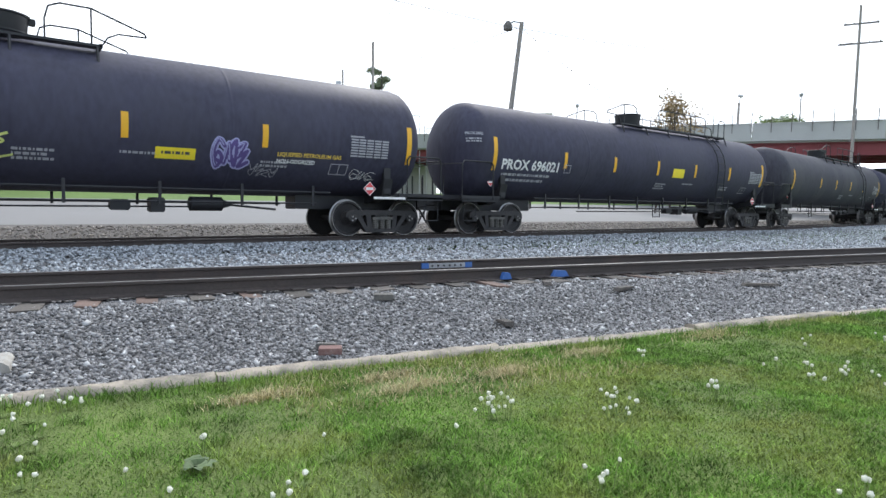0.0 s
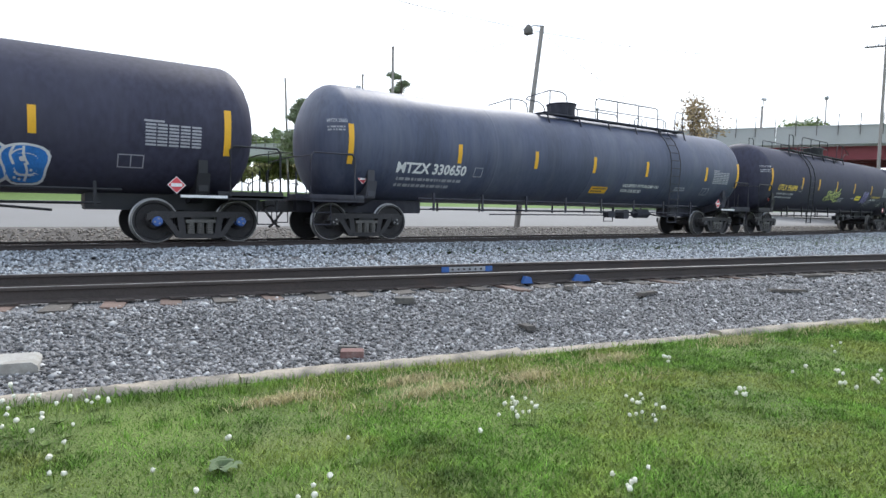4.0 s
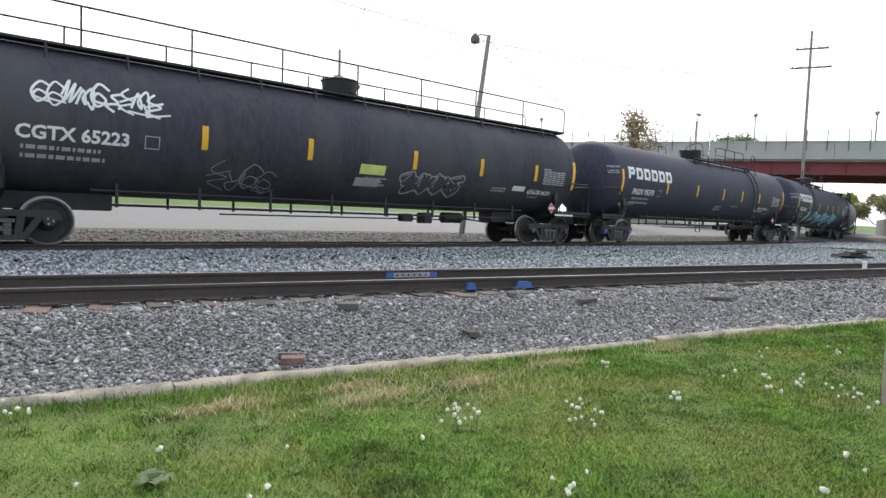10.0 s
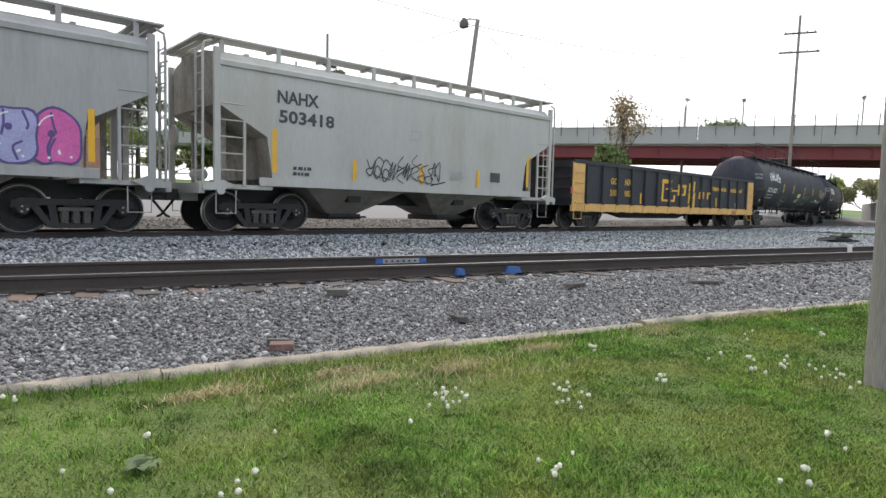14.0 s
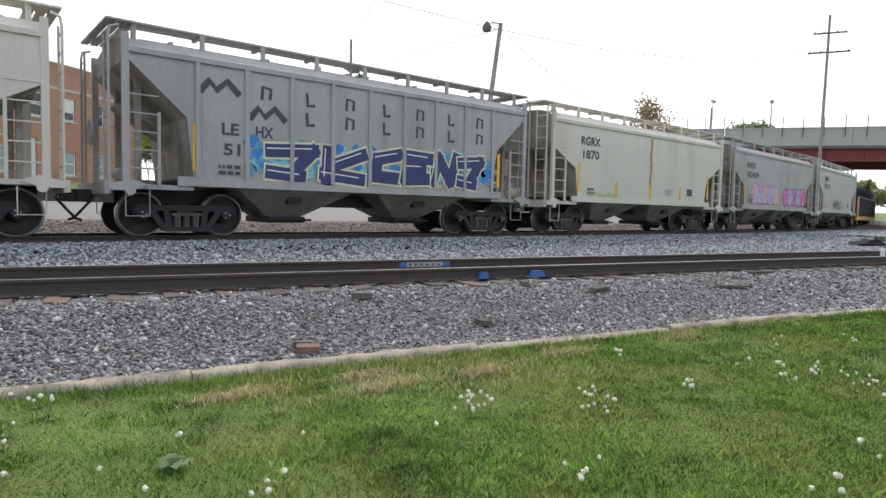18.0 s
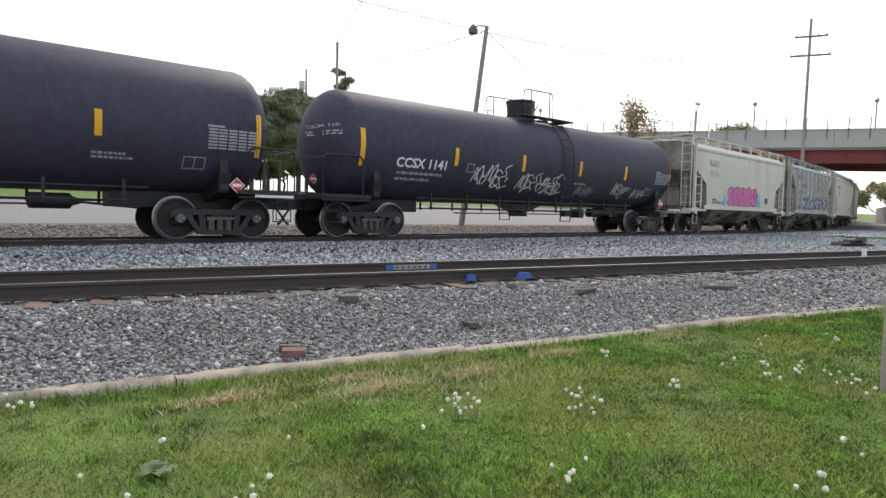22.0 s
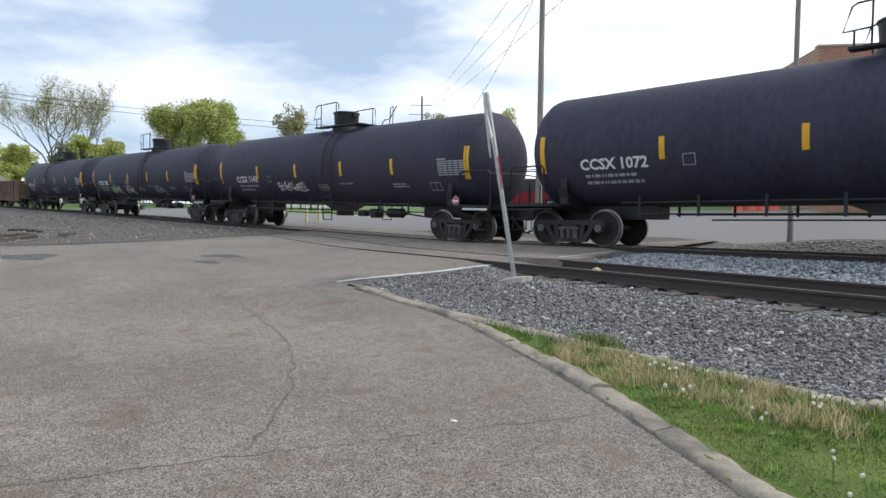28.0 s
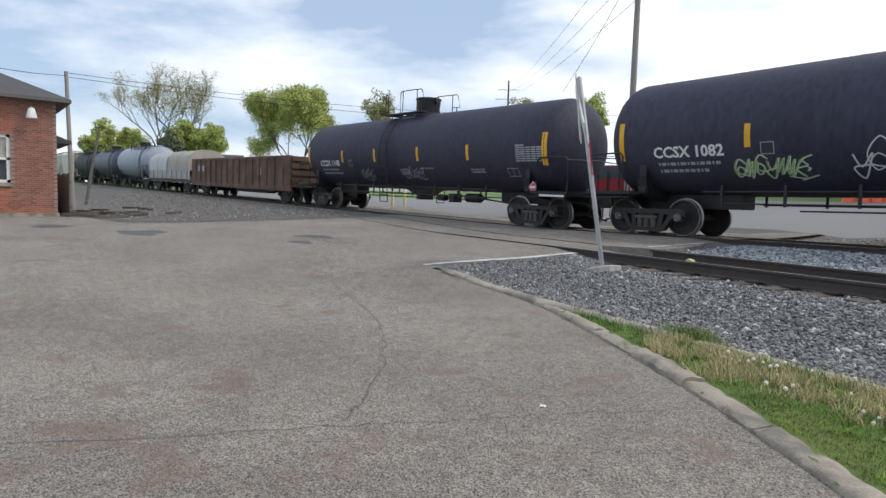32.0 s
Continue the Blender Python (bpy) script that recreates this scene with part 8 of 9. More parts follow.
tree_at(79.3, 100, 6.2, 11, LEAF_SPRING, "yellow-green bush behind the tank cars", 15, leaf=0.14, per=240, fork=0.1, name="bush")
tree_at(75.4, 96, 5.7, 5.5, LEAF_PINE, "dark green round shrub by the line", 16, leaf=0.16, per=160, fork=0.1, name="bush")
tree_at(39.5, 100, 10.6, 9, LEAF_SPRING, "tree in pale leaf behind the train", 17, leaf=0.14, per=120)
tree_at(44.5, 130, 9.9, 10, LEAF_BUD, "far tree with thin buds", 18, leaf=0.22, per=20)
tree_at(32.0, 120, 11.0, 8, LEAF_BUD, "bare far tree above the train", 19, leaf=0.2, per=14)
tree_at(27.0, 90, 9.0, 8, LEAF_BUD, "thin budding tree by a house", 20, leaf=0.2, per=24)
tree_at(-75.3, 92, 3.3, 9, LEAF_BUD, "low budding trees seen under the bridge", 21, leaf=0.16, per=60, fork=0.2)
tree_at(-72.5, 110, 3.2, 8, LEAF_SPRING, "low trees beyond the bridge", 22, leaf=0.25, per=70, fork=0.2)
for i, (yw, d, tp, w) in enumerate(((8, 130, 5.2, 12), (2, 140, 5.0, 12), (16, 120, 5.0, 11), (50, 170, 5.0, 16), (62, 190, 4.6, 18), (86, 170, 3.5, 18), (-45, 190, 5.0, 14), (-52, 170, 4.6, 13), (-36, 120, 4.2, 11), (-41, 130, 4.4, 12), (-48.5, 125, 4.2, 12), (-55, 120, 4.2, 12), (-30, 110, 4.2, 11), (-22, 100, 4.4, 13), (-26, 95, 4.6, 13), (-18, 105, 4.4, 13), (-20, 120, 5, 14))):
    tree_at(yw, d, tp, w, (LEAF_BUSH, LEAF_BUD)[i % 2], "distant tree along the skyline", 40 + i, leaf=0.35, per=50)
# pine trunks side by side on the far lawn
for i, (yw, d) in enumerate(((-23.3, 50), (-24.3, 52), (-25.6, 51))):
    tree_at(yw, d, 9.6, 4.5, LEAF_PINE, "pine with a straight bare trunk on the lawn", 60 + i, kind="pine", leaf=0.11, per=260, trunk=0.5, name="pine_tree")


# ---------------------------------------------------------------- poles and wires
def pole(x, y, h, r, label, lean=(0, 0), mat=None, arms=(), name="utility_pole", base=None):
    z = land(x, y) if base is None else base
    p = thing(name, label, "pole", pose(x, y, z))
    part("shaft", Mesh().tube([(0, 0, -0.3), (lean[0] * 0.5, lean[1] * 0.5, h / 2), (lean[0], lean[1], h)], r, 12, r1=r * 0.68), mat or WOODPOLE, p, smooth=50)
    for zz, w, a in arms:
        k = zz / h
        m = Mesh().box(-w / 2, w / 2, -0.05, 0.05, -0.06, 0.06)
        arm = part("crossarm", m, POLEDARK, p, at=pose(lean[0] * k, lean[1] * k - 0.1, zz, 0, 0, a))
        for q in (-0.45, -0.2, 0.2, 0.45):
            part("insulator", Mesh().lathe([(0, 0.03), (0.05, 0.05), (0.1, 0.045), (0.13, 0.02)], "z", (q * w, 0, 0.06), 8), GALV, arm)
    return p


def rise(d, el):
    return 1.0 + d * math.tan(radians(el))


x, y = 5.47, 1.22
pole(x, y, 8.0, 0.145, "thick weathered wooden pole standing in the lawn", (0.05, 0.0))
# leaning street lamp
x, y = polar(-42.0, 27)
z = land(x, y)
lamp = pole(x, y, 8.44, 0.13, "leaning wooden lamp pole with a round lamp", (0.62, -0.72), name="street_lamp", mat=WOODPOLE)
top = Vector((0.62, -0.72, 8.42))
side = Vector((-math.cos(radians(-42)), -math.sin(radians(-42)), 0))
part("arm", Mesh().tube([tuple(top), tuple(top + side * 0.35 + Vector((0, 0, 0.05))), tuple(top + side * 0.55 + Vector((0, 0, -0.05)))], 0.03, 6), GALV, lamp)
hp = top + side * 0.58
part("lamp_head", Mesh().lathe([(-0.3, 0.1), (-0.28, 0.19), (-0.1, 0.2), (0.02, 0.12), (0.1, 0.06)], "z", tuple(hp + Vector((0, 0, -0.02))), 14), POLEDARK, lamp, "dark round lamp head", smooth=40)
for yaw, d, el, r, lean, label in ((-30.6, 46, 14.7, 0.13, (0, 0), "wooden utility pole with wires"), (-21.4, 60, 11.6, 0.12, (-0.3, 0), "leaning bare pole beyond the road"), (-27.9, 62, 12.3, 0.12, (0, 0), "utility pole with a transformer"),
                                  (-61.9, 70, 9.0, 0.16, (0.3, -0.1), "short street lamp pole near the bridge"), (82.43, 38, 9.3, 0.13, (-0.05, -0.2), "pale wooden pole beside the depot"), (81.6, 46, 5.2, 0.1, (-0.1, 0.9), "dark leaning pole in the yard")):
    x, y = polar(yaw, d)
    z = land(x, y)
    p = pole(x, y, rise(d, el) - z, r, label, lean, POLEDARK if "dark" in label else None)
    h = rise(d, el) - z
    if "transformer" in label:
        part("transformer", Mesh().lathe([(-0.45, 0.2), (-0.4, 0.27), (0.4, 0.27), (0.45, 0.2)], "z", (-0.45, 0, h - 1.6), 12), GALV, p, smooth=40)
    if "lamp" in label:
        part("arm", Mesh().tube([(lean[0], lean[1], h - 0.2), (lean[0] - 1.3, lean[1] - 0.8, h + 0.25), (lean[0] - 1.8, lean[1] - 1.1, h + 0.3)], 0.04, 6), GALV, p)
        part("lamp_head", Mesh().lathe([(-0.35, 0.05), (-0.3, 0.14), (0.25, 0.16), (0.35, 0.05)], "x", (lean[0] - 2.0, lean[1] - 1.2, h + 0.28), 10), GALV, p, smooth=40)
pole(*polar(15.3, 20.9), 11.5, 0.085, "slim grey pole beside the paving", (0.03, 0), WOODPOLE)
pole(*polar(35.6, 28), 13.0, 0.15, "tall grey utility pole with guy wires", (0.1, 0), WOODPOLE)
x, y = polar(-70, 60)
pole(x, y, rise(60, 15.4) - land(x, y), 0.14, "very tall transmission pole with two crossarms", (0.35, -0.1), WOODPOLE, ((rise(60, 14.1) - land(x, y), 2.4, -62), (rise(60, 12.7) - land(x, y), 3.0, -62)), "transmission_pole")
x, y = polar(46.1, 150)
pole(x, y, rise(150, 11.0) - land(x, y), 0.3, "far transmission pole with crossarms", (0, 0), POLEDARK, ((rise(150, 10.2) - land(x, y), 5, 46), (rise(150, 9.4) - land(x, y), 6, 46)), "transmission_pole")


def wire(a, b, sag, label="thin black overhead wire", r=0.013):
    a, b = Vector(a), Vector(b)
    pts = [tuple(a + (b - a) * i / 12 - Vector((0, 0, sag * 4 * (i / 12) * (1 - i / 12)))) for i in range(13)]
    return tagged(part("overhead_wire", Mesh().tube(pts, r, 4), RUBBER), label, "wire")


def sky_point(yaw, d, el):
    return (*polar(yaw, d), rise(d, el))


wire(sky_point(-30.6, 46, 14.6), sky_point(-36.5, 26, 25), 0.25)
wire((*polar(35.6, 28), 12.8), sky_point(-70, 60, 12.8), 4.2)
wire(sky_point(-27.9, 62, 12.2), sky_point(-43.9, 27.9, 16.0), 0.4)
wire(sky_point(-43.9, 27.9, 16.0), sky_point(-61.9, 70, 8.9), 3.0)
wire(sky_point(82.7, 38, 9.2), sky_point(36, 60, 8.0), 0.8), wire(sky_point(82.7, 38, 8.9), sky_point(36, 60, 7.4), 0.8)
wire(sky_point(82.7, 38, 9.0), sky_point(92, 30, 9.6), 0.2)
for k in range(3):
    wire(sky_point(46.1, 150, 10.3 - 0.3 * k), sky_point(34 - k, 26, 24 - 2 * k), 1.0, r=0.016)
wire(sky_point(35.6, 28, 20), sky_point(41.5, 32, 10), 0.2)

# ---------------------------------------------------------------- leaning crossing sign, seen from its edge
sign = thing("crossing_sign", "leaning crossing sign on a galvanised post, seen edge-on", "road sign", pose(-6.58, 8.45, land(-6.58, 8.45), 0, -11.5, 0))
part("post", Mesh().box(-0.03, 0.03, -0.025, 0.025, -0.2, 3.3, cut=0.008), GALV, sign)
part("footing", Mesh().lathe([(-0.1, 0.32), (0.02, 0.3), (0.05, 0.18), (0.06, 0.05)], "z", (0, 0, 0), 12), SLABC, sign, "crumbled pale footing")
face = pose(0, 0, 2.75, 0, 0, 38 + 180)


def blade(name, l, w, roll, mat, off, label=""):
    m = Mesh().box(-0.012, 0.012, -w / 2, w / 2, -l / 2, l / 2)
    return part(name, m, mat, sign, label, at=face @ pose(off, 0, 0, roll, 0, 4))


blade("sign_board", 1.22, 0.23, 42, WHITEPAINT, 0.05), blade("sign_board", 1.22, 0.23, -42, WHITEPAINT, 0.075)
m = Mesh().prism([(-0.3, 0.25), (0.3, 0.25), (0.0, -0.3)], -0.01, 0.01, axis="x")
part("yield_board", m, PLAC_RED, sign, "red and white yield board", at=pose(0.02, 0, 1.85, 0, 0, 38 + 180 + 5))
m = Mesh().prism([(-0.16, 0.16), (0.16, 0.16), (0.0, -0.14)], -0.012, 0.012, axis="x")
part("yield_centre", m, WHITEPAINT, sign, at=pose(0.02, 0, 1.88, 0, 0, 38 + 180 + 5))


# ---------------------------------------------------------------- brick building across the road
def facade_frame(p0, p1):
    d = Vector((p1[0] - p0[0], p1[1] - p0[1]))
    return pose(p0[0], p0[1], 0, 0, 0, math.degrees(math.atan2(d.y, d.x))), d.length


FP0, FP1 = (-8.0, 33.0), (10.8, 46.8)
FM, FL = facade_frame(FP0, FP1)
hall = thing("brick_building", "two-storey red brick building with a stone band", "building", FM)
G0, ROOF = 1.4, 9.05
openings = []
q = 1.6
wins = []
while q < FL - 1.5:
    wins.append(q)
    q += 2.25


def wall_with_holes(w, z0, z1, holes, depth):
    """A wall in x and z with rectangular openings through it."""
    m = Mesh()
    xs = sorted({0.0, w, *[h[0] for h in holes], *[h[1] for h in holes]})
    zs = sorted({z0, z1, *[h[2] for h in holes], *[h[3] for h in holes]})
    for i in range(len(xs) - 1):
        for j in range(len(zs) - 1):
            cx, cz = (xs[i] + xs[i + 1]) / 2, (zs[j] + zs[j + 1]) / 2
            if not any(h[0] < cx < h[1] and h[2] < cz < h[3] for h in holes):
                m.box(xs[i], xs[i + 1], 0, depth, zs[j], zs[j + 1])
    return m.weld()


holes = [(x, x + 0.95, 5.85, 7.2) for x in wins] + [(x, x + 0.95, 2.6, 4.0) for x in wins if abs(x - 14.9) > 1.2] + [(14.4, 15.6, G0, 4.6)]
wall_bricks = bpy.data.materials.new("brick_courses")
wall_bricks.use_nodes = True
nb, lb = wall_bricks.node_tree.nodes, wall_bricks.node_tree.links
tc_, bt_, mp_ = nb.new("ShaderNodeTexCoord"), nb.new("ShaderNodeTexBrick"), nb.new("ShaderNodeMapping")
mp_.inputs["Rotation"].default_value = (radians(90), 0, 0)
bt_.inputs["Color1"].default_value, bt_.inputs["Color2"].default_value, bt_.inputs["Mortar"].default_value = (0.43, 0.19, 0.12, 1), (0.33, 0.135, 0.09, 1), (0.46, 0.37, 0.31, 1)
bt_.inputs["Scale"].default_value = 1.0
for key, val in (("Mortar Size", 0.008), ("Brick Width", 0.21), ("Row Height", 0.075)):
    bt_.inputs[key].default_value = val
nz_, mx_ = nb.new("ShaderNodeTexNoise"), nb.new("ShaderNodeMixRGB")
nz_.inputs["Scale"].default_value, nz_.inputs["Detail"].default_value = 0.9, 6
mx_.blend_type = "OVERLAY"
mx_.inputs[0].default_value = 0.25
lb.new(tc_.outputs["Object"], mp_.inputs["Vector"]), lb.new(mp_.outputs["Vector"], bt_.inputs["Vector"]), lb.new(tc_.outputs["Object"], nz_.inputs["Vector"])
lb.new(bt_.outputs["Color"], mx_.inputs[1]), lb.new(nz_.outputs["Color"], mx_.inputs[2])
lb.new(mx_.outputs["Color"], nb["Principled BSDF"].inputs["Base Color"])
nb["Principled BSDF"].inputs["Roughness"].default_value = 0.9
part("wall", wall_with_holes(FL, G0 - 1.5, ROOF, holes, 0.3), wall_bricks, hall)
part("side_wall", Mesh().box(FL - 0.3, FL, 0.3, 14, G0 - 1.5, ROOF), wall_bricks, hall), part("side_wall", Mesh().box(0, 0.3, 0.3, 14, G0 - 1.5, ROOF), wall_bricks, hall)
part("rear_wall", Mesh().box(0.3, FL - 0.3, 13.7, 14, G0 - 1.5, ROOF), wall_bricks, hall)
part("roof", Mesh().box(0.3, FL - 0.3, 0.3, 13.7, ROOF - 0.5, ROOF - 0.35), ROOFING, hall)
part("coping", Mesh().box(-0.05, FL + 0.05, -0.05, 0.35, ROOF, ROOF + 0.08), STONEBAND, hall)
part("stone_band", Mesh().box(0, FL, -0.03, 0.0, 7.55, 7.72), STONEBAND, hall)
part("chimney", Mesh().box(4.6, 6.2, 3, 4, ROOF - 0.4, ROOF + 0.6), wall_bricks, hall)
for i, h in enumerate(holes[:-1]):
    up = h[2] > 5
    w = part("window", Mesh().box(h[0], h[1], 0.12, 0.14, h[2], h[3]), GLASS if up else GLASSBLOCK, hall)
    m = Mesh()
    for a, b, c, d in ((h[0], h[0] + 0.07, h[2], h[3]), (h[1] - 0.07, h[1], h[2], h[3]), (h[0], h[1], h[2], h[2] + 0.07), (h[0], h[1], h[3] - 0.07, h[3]), (h[0], h[1], (h[2] + h[3]) / 2 - 0.03, (h[2] + h[3]) / 2 + 0.03)):
        m.box(a, b, 0.08, 0.12, c, d)
    part("frame", m, WHITEPAINT, w)
    part("sill", Mesh().box(h[0] - 0.08, h[1] + 0.08, -0.06, 0.1, h[2] - 0.12, h[2]), STONEBAND, w)
    if up and i % 3 == 1:
        part("blind", Mesh().box(h[0] + 0.07, h[1] - 0.07, 0.09, 0.115, h[2] + 0.5, h[3] - 0.07), WHITEPAINT, w)
h = holes[-1]
d_ = part("door", Mesh().box(h[0], h[1], 0.1, 0.16, h[2], h[3]), WHITEPAINT, hall)
part("handle", Mesh().box(h[0] + 0.08, h[0] + 0.12, 0.04, 0.1, h[2] + 1.0, h[2] + 1.2), GALV, d_)


# ---------------------------------------------------------------- depot beside the yard
depot = thing("depot_building", "single-storey red brick depot with a hipped dark roof", "building", pose(-25.84, 2.95, 0.2))
# local: corner at the origin, front wall runs along -y and faces +x, side wall along -x
holes = [(1.35, 2.9, 1.1, 2.72), (5.2, 6.75, 1.1, 2.72)]
COURSE = 0.0715
base_m = Mesh()
wm = wall_with_holes(9.0, 0.1, 3.95, holes, 0.3)
wm.v = [(-p[1], -p[0], p[2]) for p in wm.v]
wm.f = [f[::-1] for f in wm.f]
part("wall", wm, MORTAR, depot)
part("wall", Mesh().box(-9.0, -0.3, -0.3, 0.0, 0.1, 3.95), wall_bricks, depot), part("wall", Mesh().box(-9.0, -0.3, -9.0, -8.7, 0.1, 3.95), wall_bricks, depot)
part("footing", Mesh().box(-9.05, 0.05, -9.05, 0.05, -0.4, 0.1), CONCRETE, depot)
E9 = 0.42
part("eave", Mesh().box(-9 - E9, E9, -9 - E9, E9, 3.92, 4.03), POLEDARK, depot, "dark eave board")
m = Mesh()
a, b = -9 - E9, E9
m.add([(a, a, 4.03), (b, a, 4.03), (b, b, 4.03), (a, b, 4.03), (-4.5, -4.9, 6.3), (-4.5, -4.1, 6.3)], [(0, 1, 4), (1, 2, 5, 4), (2, 3, 5), (3, 0, 4, 5), (3, 2, 1, 0)])
part("roof", m, ROOFING, depot, "dark shingled hip roof")
for k, h in enumerate(holes):
    w = part("window", Mesh().box(-0.14, -0.12, -h[1], -h[0], h[2], h[3]), GLASS, depot)
    m = Mesh()
    for c0, c1, d0, d1 in ((h[0], h[0] + 0.1, h[2], h[3]), (h[1] - 0.1, h[1], h[2], h[3]), (h[0], h[1], h[2], h[2] + 0.1), (h[0], h[1], h[3] - 0.1, h[3]), (h[0], h[1], (h[2] + h[3]) / 2 - 0.04, (h[2] + h[3]) / 2 + 0.04)):
        m.box(-0.12, -0.05, -c1, -c0, d0, d1)
    part("frame", m, WHITEPAINT, w)
    part("sill", Mesh().box(-0.1, 0.08, -h[1] - 0.1, -h[0] + 0.1, h[2] - 0.12, h[2]), CONCRETE, w)
    part("upper_blind", Mesh().box(-0.118, -0.112, -h[1] + 0.1, -h[0] - 0.1, h[2] + 0.85, h[3] - 0.1), SLABC, w)
lampd = part("wall_lamp", Mesh().tube([(0.0, -0.75, 3.55), (0.25, -0.75, 3.7), (0.38, -0.75, 3.6)], 0.02, 6), GALV, depot)
part("shade", Mesh().lathe([(0.24, 0.05), (0.2, 0.1), (0.05, 0.14), (-0.1, 0.17), (-0.12, 0.15)], "z", (0.38, -0.75, 3.4), 14), WHITEPAINT, lampd, smooth=40)
part("bay", Mesh().box(-4.5, -1.6, 0.0, 0.12, 0.0, 2.7), wall_bricks, depot)
m = Mesh()
m.prism([(0.0, 2.95), (0.62, 2.72), (0.62, 2.62), (0.0, 2.62)], -4.8, -1.2, axis="x")
part("bay_roof", m, ROOFING, depot)
# bricks of the front wall, each on its own
brick_me = Mesh().box(0, 0.012, -0.098, 0.098, -0.029, 0.029).data("brick", [BRICK])
half_me = Mesh().box(0, 0.012, -0.046, 0.046, -0.029, 0.029).data("brick", [BRICK])
count = 0
rows_b = []
wall_rest = Mesh()
for r in range(60):
    z = 0.14 + r * COURSE
    if z > 3.92:
        break
    for c in range(20):
        y = -0.1 - c * 0.208 - (0.104 if r % 2 else 0.0)
        if y < -4.0 or any(h[0] - 0.1 < -y < h[1] + 0.1 and h[2] - 0.16 < z < h[3] + 0.03 for h in holes):
            continue
        if count < 300 and z > 0.3 and y > -1.3:
            part("brick", brick_me, [], depot, at=pose(0.001, y, z))
            count += 1
        else:
            wall_rest.box(0.001, 0.012, y - 0.098, y + 0.098, z - 0.029, z + 0.029)
part("brickwork", wall_rest, shade("brick_islands", (0.34, 0.125, 0.075), 0.9, var=0.25, scale=1.5, fine=40, bump=0.3, island=0.25), depot)["kind"] = "stuff"
fence = thing("board_fence", "dark weathered board fence beside the depot", "fence", pose(-27.6, 3.12, 0.15, 0, 0, 10))
for i in range(9):
    part("board", Mesh().box(i * 0.16, i * 0.16 + 0.14, -0.015, 0.015, -0.1, 1.5 + 0.04 * (i % 3)), POLEDARK, fence)
for zz in (0.3, 1.2):
    part("rail", Mesh().box(0, 1.44, 0.015, 0.05, zz, zz + 0.1), POLEDARK, fence)
rng = random.Random(8)
for i in range(26):
    x, y = rng.uniform(-36, -24), rng.uniform(3.6, 7.5)
    l = rng.uniform(0.3, 1.6)
    m = Mesh().prism([(-l / 2, 0), (l / 2, 0), (l / 2 - 0.04, 0.08), (-l / 2 + 0.05, 0.1)], -0.08, 0.08)
    tagged(part("old_tie_scrap", m, TIE, at=pose(x, y, land(x, y) + 0.02, 0, rng.uniform(-3, 3), rng.uniform(-60, 60))), "old split tie lying in the yard", "wood scrap", group="scraps in the yard")

# ---------------------------------------------------------------- road bridge over the line
BX, BY = polar(-63, 63)
bridge = thing("road_bridge", "road bridge with a dark red girder, pale parapet and fence", "bridge", pose(BX, BY, 0, 0, 1.0, -63))
part("deck", Mesh().box(-70, 60, 0.4, 12, 7.3, 7.6), PRECAST, bridge)
for i in range(13):
    a = -70 + i * 10
    part("parapet_panel", Mesh().box(a + 0.02, a + 9.98, 0.0, 0.35, 7.45, 8.95), PRECAST, bridge)
    part("parapet_cap", Mesh().box(a + 0.02, a + 9.98, -0.06, 0.41, 8.95, 9.05), PRECAST, bridge)
m = Mesh()
m.prism([(0.5, 6.15), (0.95, 6.15), (0.95, 6.25), (0.78, 6.25), (0.78, 7.2), (0.95, 7.2), (0.95, 7.3), (0.5, 7.3), (0.5, 7.2), (0.67, 7.2), (0.67, 6.25), (0.5, 6.25)], -45, 60, axis="x")
girder = part("girder", m, GIRDER_RED, bridge, "dark red steel girder")
for i in range(36):
    part("stiffener", Mesh().box(-44 + i * 2.9 - 0.02, -44 + i * 2.9 + 0.02, 0.52, 0.67, 6.25, 7.2), GIRDER_RED, girder)
for yy in (4.0, 7.5, 11.0):
    part("girder", Mesh().box(-45, 60, yy, yy + 0.3, 6.2, 7.3), GIRDER_RED, bridge)
for i in range(80):
    a = -68 + i * 1.58
    post = part("fence_post", Mesh().box(a - 0.03, a + 0.03, -0.12, -0.05, 8.2, 10.0), POLEDARK, bridge)
m = Mesh()
for zz in (9.35, 9.75, 10.0):
    m.tube([(-70, -0.08, zz), (60, -0.08, zz)], 0.012, 4)
part("fence_wire", m, GALV, bridge)
for x in (-38.0, 34.0):
    part("pier", Mesh().box(x - 0.6, x + 0.6, 0.8, 11.5, -2.5, 6.15), PRECAST, bridge)
for x in (-16, 3.7, 12.95, 23, 33):
    lp = part("bridge_lamp", Mesh().tube([(x, 0.2, 9.0), (x, 0.2, 11.2)], 0.05, 6), POLEDARK, bridge)
    part("lantern", Mesh().lathe([(0, 0.06), (0.1, 0.16), (0.3, 0.18), (0.42, 0.05)], "z", (x, 0.2, 11.2), 10), GALV, lp, smooth=40)
x, y = polar(-75.6, 74)
tagged(part("block_wall", Mesh().box(-6, 6, -0.15, 0.15, -0.3, 1.35), WHITEPAINT, at=pose(x, y, 1.0, 0, 0, 20)), "low white painted block wall beyond the bridge", "wall")

